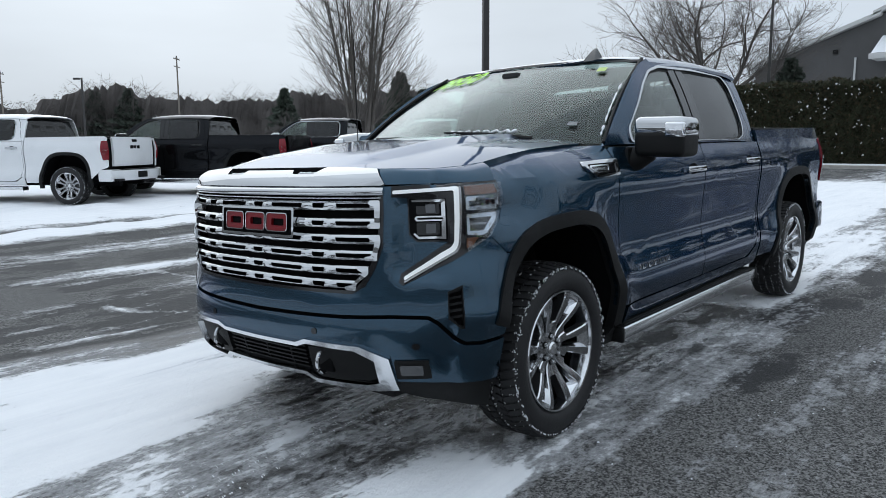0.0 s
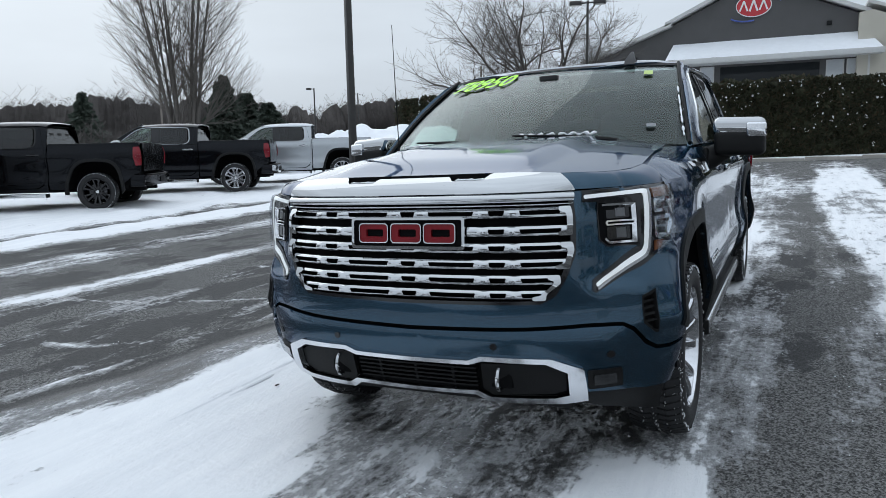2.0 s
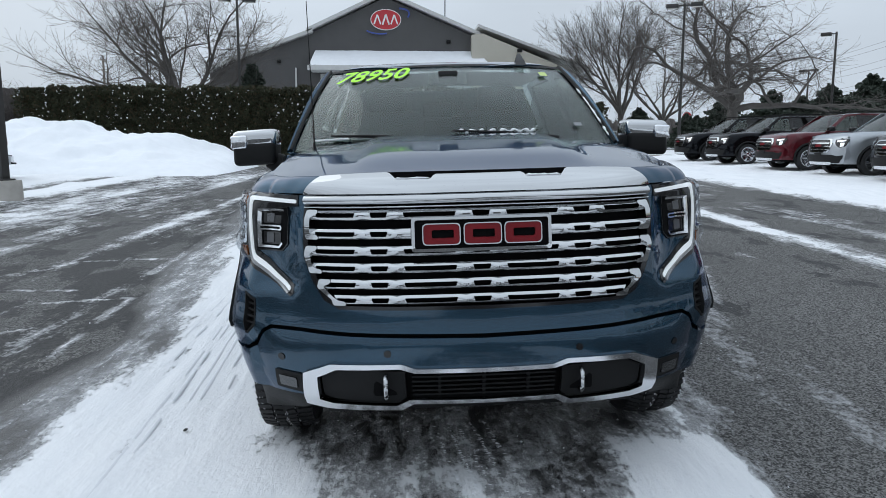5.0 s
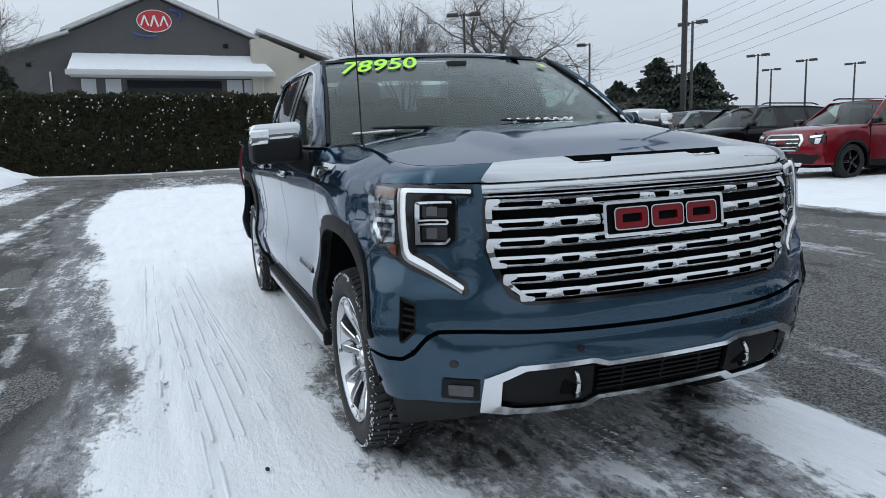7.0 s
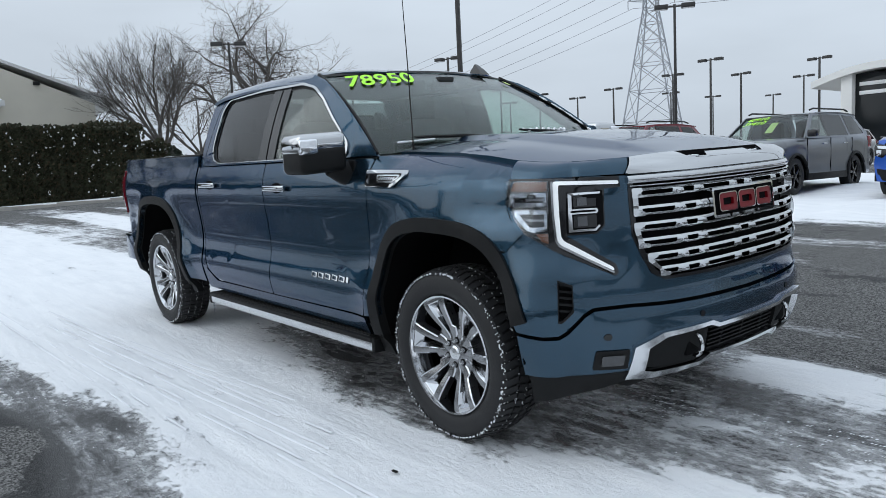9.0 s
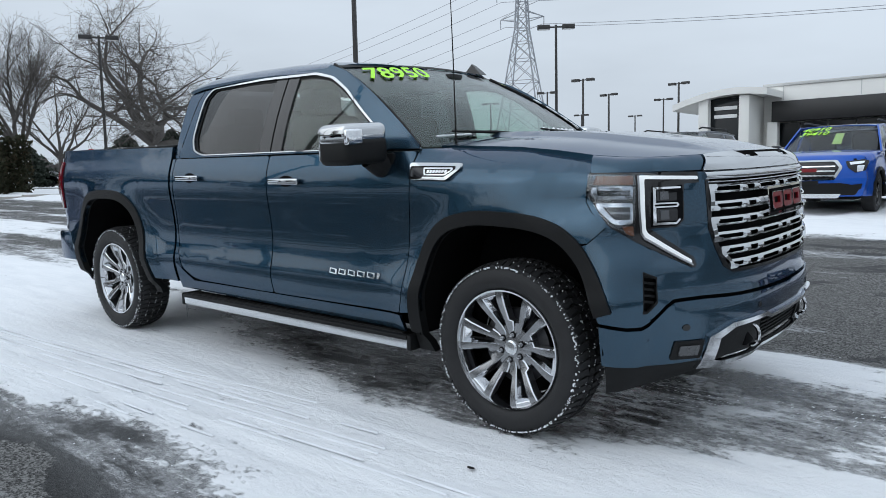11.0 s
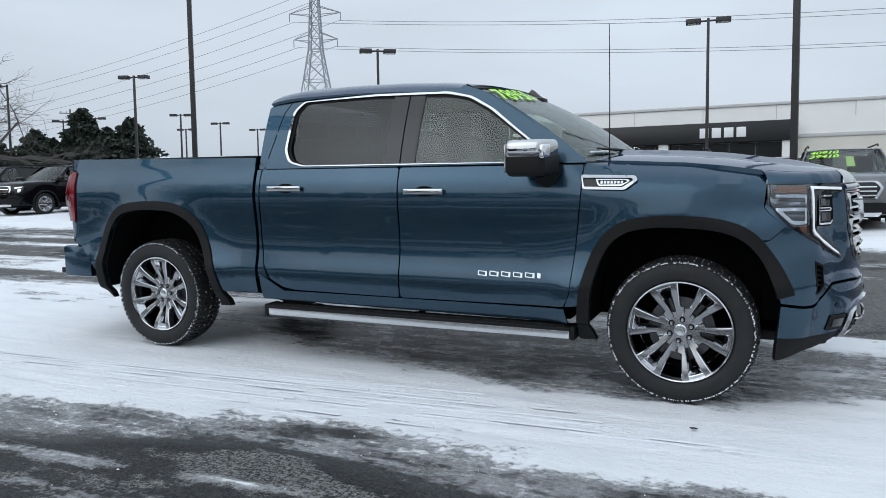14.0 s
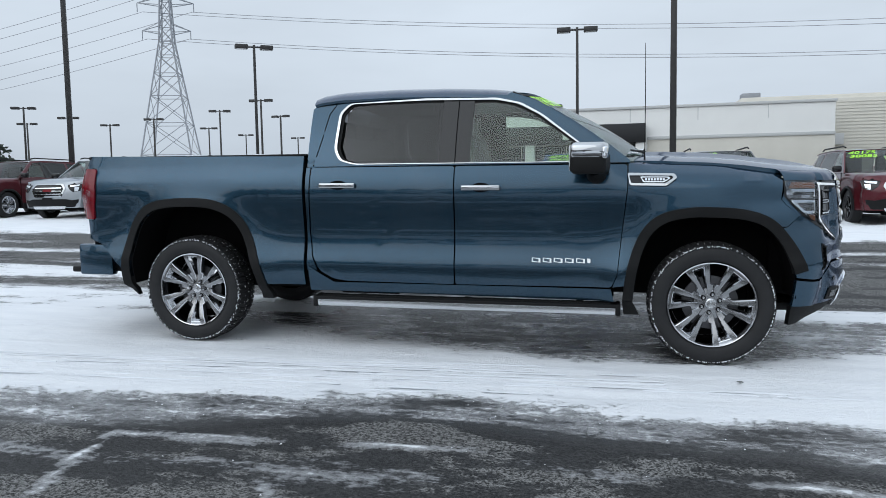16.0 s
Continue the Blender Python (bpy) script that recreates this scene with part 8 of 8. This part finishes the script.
ROW = ((-24.8, P_BLACK, {}, "black", None), (-21.7, P_BLACK, {M_RIMDARK: M_RIM}, "black", None), (-17.9, P_MAROON, {M_RIMDARK: M_RIM}, "dark red", None), (-14.9, P_SILVER, {}, "silver", None), (-12.2, P_BLACK, {M_RIMDARK: M_RIM}, "black", ("3", "3")),
       (-8.8, P_RED, {M_RIM: M_GLOSSBLACK, M_RIMDARK: M_GLOSSBLACK}, "red", ("4", "3")), (-4.9, P_GREY, {M_RIM: M_GLOSSBLACK, M_RIMDARK: M_GLOSSBLACK}, "grey", ("40910", "39410")), (-1.5, P_BLUE, {M_RIM: M_GLOSSBLACK, M_RIMDARK: M_GLOSSBLACK}, "bright blue", ("40910", "39410")),
       (5.2, P_MAROON, {M_RIM: M_GLOSSBLACK, M_RIMDARK: M_GLOSSBLACK}, "dark red", ("40175", "38085")))
for x, paint, extra, word, price in ROW:
    c = copy_thing(suv, pose(x, 11.2, gz(x, 11.2) + 0.04, 0, 0, -90))
    recolour(c, {P_GREY: paint, **extra})
    tagged(c, word + " sport utility vehicle parked on snow, nose to the lane")
    if price and len(price[0]) > 2:
        suv_price(c, price)
suv_price(suv, ("40910", "39410"))
# further rows of parked cars
rnd = random.Random(4)
far_paints = (P_WHITE, P_BLACK, P_SILVER, P_GREY, P_RED, P_WHITE, P_MAROON)
FAR = [(0.9, 20.2, 90)] + [(-30.0 + 3.1 * k, 30.0, -90) for k in range(9)] + [(8.0 + 3.0 * k, 30.0, 90) for k in range(4)] + [(-68.0, 21.0, 20), (-74.0, 27.0, 15)]
FAR += [(-30.0 - 3.2 * k, -78.0 - 1.0 * k, 60) for k in range(10)] + [(-44.0, -62.0, 10)] + [(-8.0 - 3.3 * k, -95.0 + 0.5 * k, 70) for k in range(8)]
for k, (x, y, a) in enumerate(FAR):
    c = copy_thing(suv, pose(x, y, gz(x, y) + 0.02, 0, 0, a + rnd.uniform(-3, 3)))
    for o in list(c.children):
        if o.name.split(".")[0] in ("price_writing", "price_tag", "door_gap", "door_handle", "sill", "arch_lip", "fog_lamp", "skid_plate", "front_plate", "seat", "roof_rail", "lower_intake", "window_pillar", "under_body"):
            for q in (*o.children_recursive, o):
                bpy.data.objects.remove(q)
    pt = far_paints[k % 7] if k else P_WHITE
    recolour(c, {P_GREY: pt})
    tagged(c, {P_WHITE: "white", P_BLACK: "black", P_SILVER: "silver", P_GREY: "grey", P_RED: "red", P_MAROON: "dark red"}[pt] + " sport utility vehicle parked in a far row", "car", "far parked cars")

# ---- the blue truck's window writing, stickers and snow ----
def on_screen(a, v, lift=0.009):
    return Vector(wind(a * 0.9, v)) + Vector((lift, 0, lift * 1.2))


text_on("78950", 0.2, lambda u, v: on_screen(-0.985 + 0.63 * u + 0.02 * v, 0.765 + 0.175 * v + 0.02 * u, 0.006), "price_writing", M_PRICE, truck, "large green handwritten price", 16)
part("inspection_sticker", sheet(3, 3, lambda u, v: on_screen(0.83 + 0.07 * u, 0.80 + 0.06 * v)), M_STICKER, truck, "yellow-green windscreen sticker")
part("paper_sticker", sheet(3, 3, lambda u, v: on_screen(0.86 + 0.06 * u, 0.155 + 0.035 * v)), M_STICKERGREY, truck, "small white sticker")


def snow_ridge(points, width, seed, name="snow_ridge"):
    """An uneven, broken line of leftover snow: low lumps run together, with crumbs beside them."""
    rnd2 = random.Random(seed)
    bm = bmesh.new()
    fat = [max(0.0, 0.62 + 0.75 * noise.noise(Vector((k * 0.33, seed * 7.0, 0.0))) + rnd2.uniform(-0.22, 0.22)) for k in range(len(points))]
    run = []
    for k, p in enumerate(list(points) + [None]):
        if p is not None and fat[k] > 0.22:
            run.append((p + Vector((0, 0, width * 0.15)), width * fat[k]))
            continue
        if len(run) > 1:
            tube(bm, [q for q, _ in run], [width * 0.15] + [r for _, r in run[1:-1]] + [width * 0.15], 7)
        run = []
    for p in points:
        if rnd2.random() < 0.5:
            r = width * rnd2.uniform(0.15, 0.4)
            q = bmesh.ops.create_icosphere(bm, subdivisions=1, radius=r)
            off = Vector((rnd2.gauss(0, width * 0.7), rnd2.gauss(0, width * 0.9), 0))
            for v in q["verts"]:
                v.co = Vector((v.co.x, v.co.y * 1.3, v.co.z * 0.6)) + p + off
    return tagged(part(name, bm, M_SNOW, truck, "leftover crumbly snow", 60), kind="stuff")


snow_ridge([on_screen(0.02 + 0.0115 * k, 0.10 + 0.01 * math.sin(k)) for k in range(48)], 0.010, 1)
snow_ridge([on_screen(1.085, 0.06 + 0.016 * k) for k in range(36)], 0.007, 2)
snow_ridge([on_screen(-0.97 + 0.012 * k, 0.07) for k in range(22)], 0.008, 3)
snow_ridge([Vector((0.812, -0.315 + 0.012 * k, 1.246)) for k in range(12)], 0.006, 6)
snow_ridge([Vector((0.812, 0.18 + 0.012 * k, 1.246)) for k in range(12)], 0.008, 8)
snow_ridge([Vector((-2.86 - 0.055 * k, -0.80 + 0.05 * math.sin(k * 1.7), 1.405)) for k in range(32)], 0.012, 4)

# ---- small things on the ground ----
def tread_prints():
    """Broken lines of packed snow that a tyre left on the ice."""
    rnd3 = random.Random(9)
    vs, fs = [], []
    for y0, dens in ((-0.205, 0.55), (-0.14, 0.95), (-0.085, 0.75), (-0.02, 1.0), (0.045, 0.6)):
        for k in range(170):
            x = 0.15 + 0.0145 * k
            if rnd3.random() > dens * (0.62 + 0.7 * noise.noise(Vector((x * 1.6, y0 * 9, 0.0)))):
                continue
            cx, cy = x + rnd3.gauss(0, 0.003), y0 + 0.14 * x + rnd3.gauss(0, 0.004)
            z = gz(cx, cy) + 0.001
            lx, ly = rnd3.uniform(0.0015, 0.0045), rnd3.uniform(0.005, 0.015)
            i = len(vs)
            vs.append((cx, cy, z + 0.003))
            for q in range(6):
                a = 2 * math.pi * q / 6
                vs.append((cx + lx * math.cos(a) * rnd3.uniform(0.6, 1.4) + 0.3 * ly * math.sin(a), cy + ly * math.sin(a) * rnd3.uniform(0.6, 1.3), z))
            fs += [(i, i + 1 + q, i + 1 + (q + 1) % 6) for q in range(6)]
    return tagged(raw("tread_print", vs, fs, M_SNOW), "broken lines of packed snow from a tyre", "snow", kind="stuff")


def snow_crumbs():
    """Loose crumbs of snow and grit scattered over the ice and asphalt."""
    rnd3 = random.Random(12)
    vs, fs = [], []
    for _ in range(2600):
        x, y = rnd3.uniform(-6.5, 3.0), rnd3.uniform(-3.6, 2.6)
        s, w = cover(x, y)
        if s > 0.85 or s < 0.25 or rnd3.random() > 0.1 + s:
            continue
        r = rnd3.uniform(0.002, 0.006) * (1.6 if rnd3.random() < 0.06 else 1.0)
        z = gz(x, y) + 0.0
        i = len(vs)
        for dx, dy, dz in ((1, 0, 0), (-0.5, 0.87, 0), (-0.5, -0.87, 0), (0, 0, 0.9)):
            vs.append((x + dx * r * rnd3.uniform(0.7, 1.3), y + dy * r * rnd3.uniform(0.7, 1.3), z + dz * r))
        fs += [(i, i + 1, i + 3), (i + 1, i + 2, i + 3), (i + 2, i, i + 3)]
    return tagged(raw("snow_crumb", vs, fs, M_SNOW, smooth=False), "loose crumbs of snow on ice and asphalt", "snow", kind="stuff")


def tyre_tracks():
    """Low broken ridges that passing tyres pressed up along the packed snow."""
    rnd3 = random.Random(21)
    vs, fs = [], []
    for y0, slope, x0, x1 in ((-1.30, 0.055, -5.5, 0.3), (-1.345, 0.055, -5.0, 0.0), (-1.42, 0.060, -4.5, -0.2), (-1.475, 0.060, -4.8, -0.1), (-1.57, 0.055, -3.6, 0.5), (-1.62, 0.052, -3.0, 0.9), (-1.20, 0.085, -4.2, -0.6), (-1.13, 0.09, -4.0, -0.9), (-1.78, 0.03, -6.0, -1.0), (-1.86, 0.03, -6.0, -1.6)):
        n = int((x1 - x0) / 0.03)
        prev = None
        for k in range(n + 1):
            x = x0 + (x1 - x0) * k / n
            y = y0 + slope * x + 0.012 * noise.noise(Vector((x * 0.9, y0 * 7.0, 0.0)))
            amp = max(0.0, 0.35 + noise.noise(Vector((x * 2.6, y0 * 11.0, 3.0)))) * smooth(x0, x0 + 0.4, x) * smooth(x1, x1 - 0.4, x)
            if amp < 0.12:
                prev = None
                continue
            h, w = 0.0032 * min(1.0, amp) + rnd3.uniform(0, 0.0018), 0.006 + 0.005 * min(1.0, amp) + rnd3.uniform(0, 0.003)
            z = gz(x, y) + 0.008
            i = len(vs)
            vs += [(x, y - w, z - 0.006), (x, y - w * 0.2, z + h), (x, y + w, z - 0.006)]
            if prev is not None:
                fs += [(prev, i, i + 1, prev + 1), (prev + 1, i + 1, i + 2, prev + 2)]
            prev = i
    return tagged(raw("tyre_track", vs, fs, M_TRACKED), "low ridges of snow along old tyre tracks", "snow", kind="stuff")


tread_prints()
snow_crumbs()
tyre_tracks()
# a dark scrap frozen into the snow beside the truck
bm = bmesh.new()
bmesh.ops.create_icosphere(bm, subdivisions=1, radius=0.020)
for v in bm.verts:
    v.co = Vector((v.co.x * 1.2, v.co.y * 0.55, v.co.z * 0.16)) + Vector((0.118, -1.39, gz(0.118, -1.39) + 0.014))
tagged(obj("ice_scrap", bm, M_BLACK), "small dark scrap lying on the packed snow", "scrap")

# thin panes let daylight into the cabins
for ob in bpy.data.objects:
    if ob.type == "MESH" and ob.data.materials and ob.data.materials[0] in PANES:
        ob.visible_shadow = False
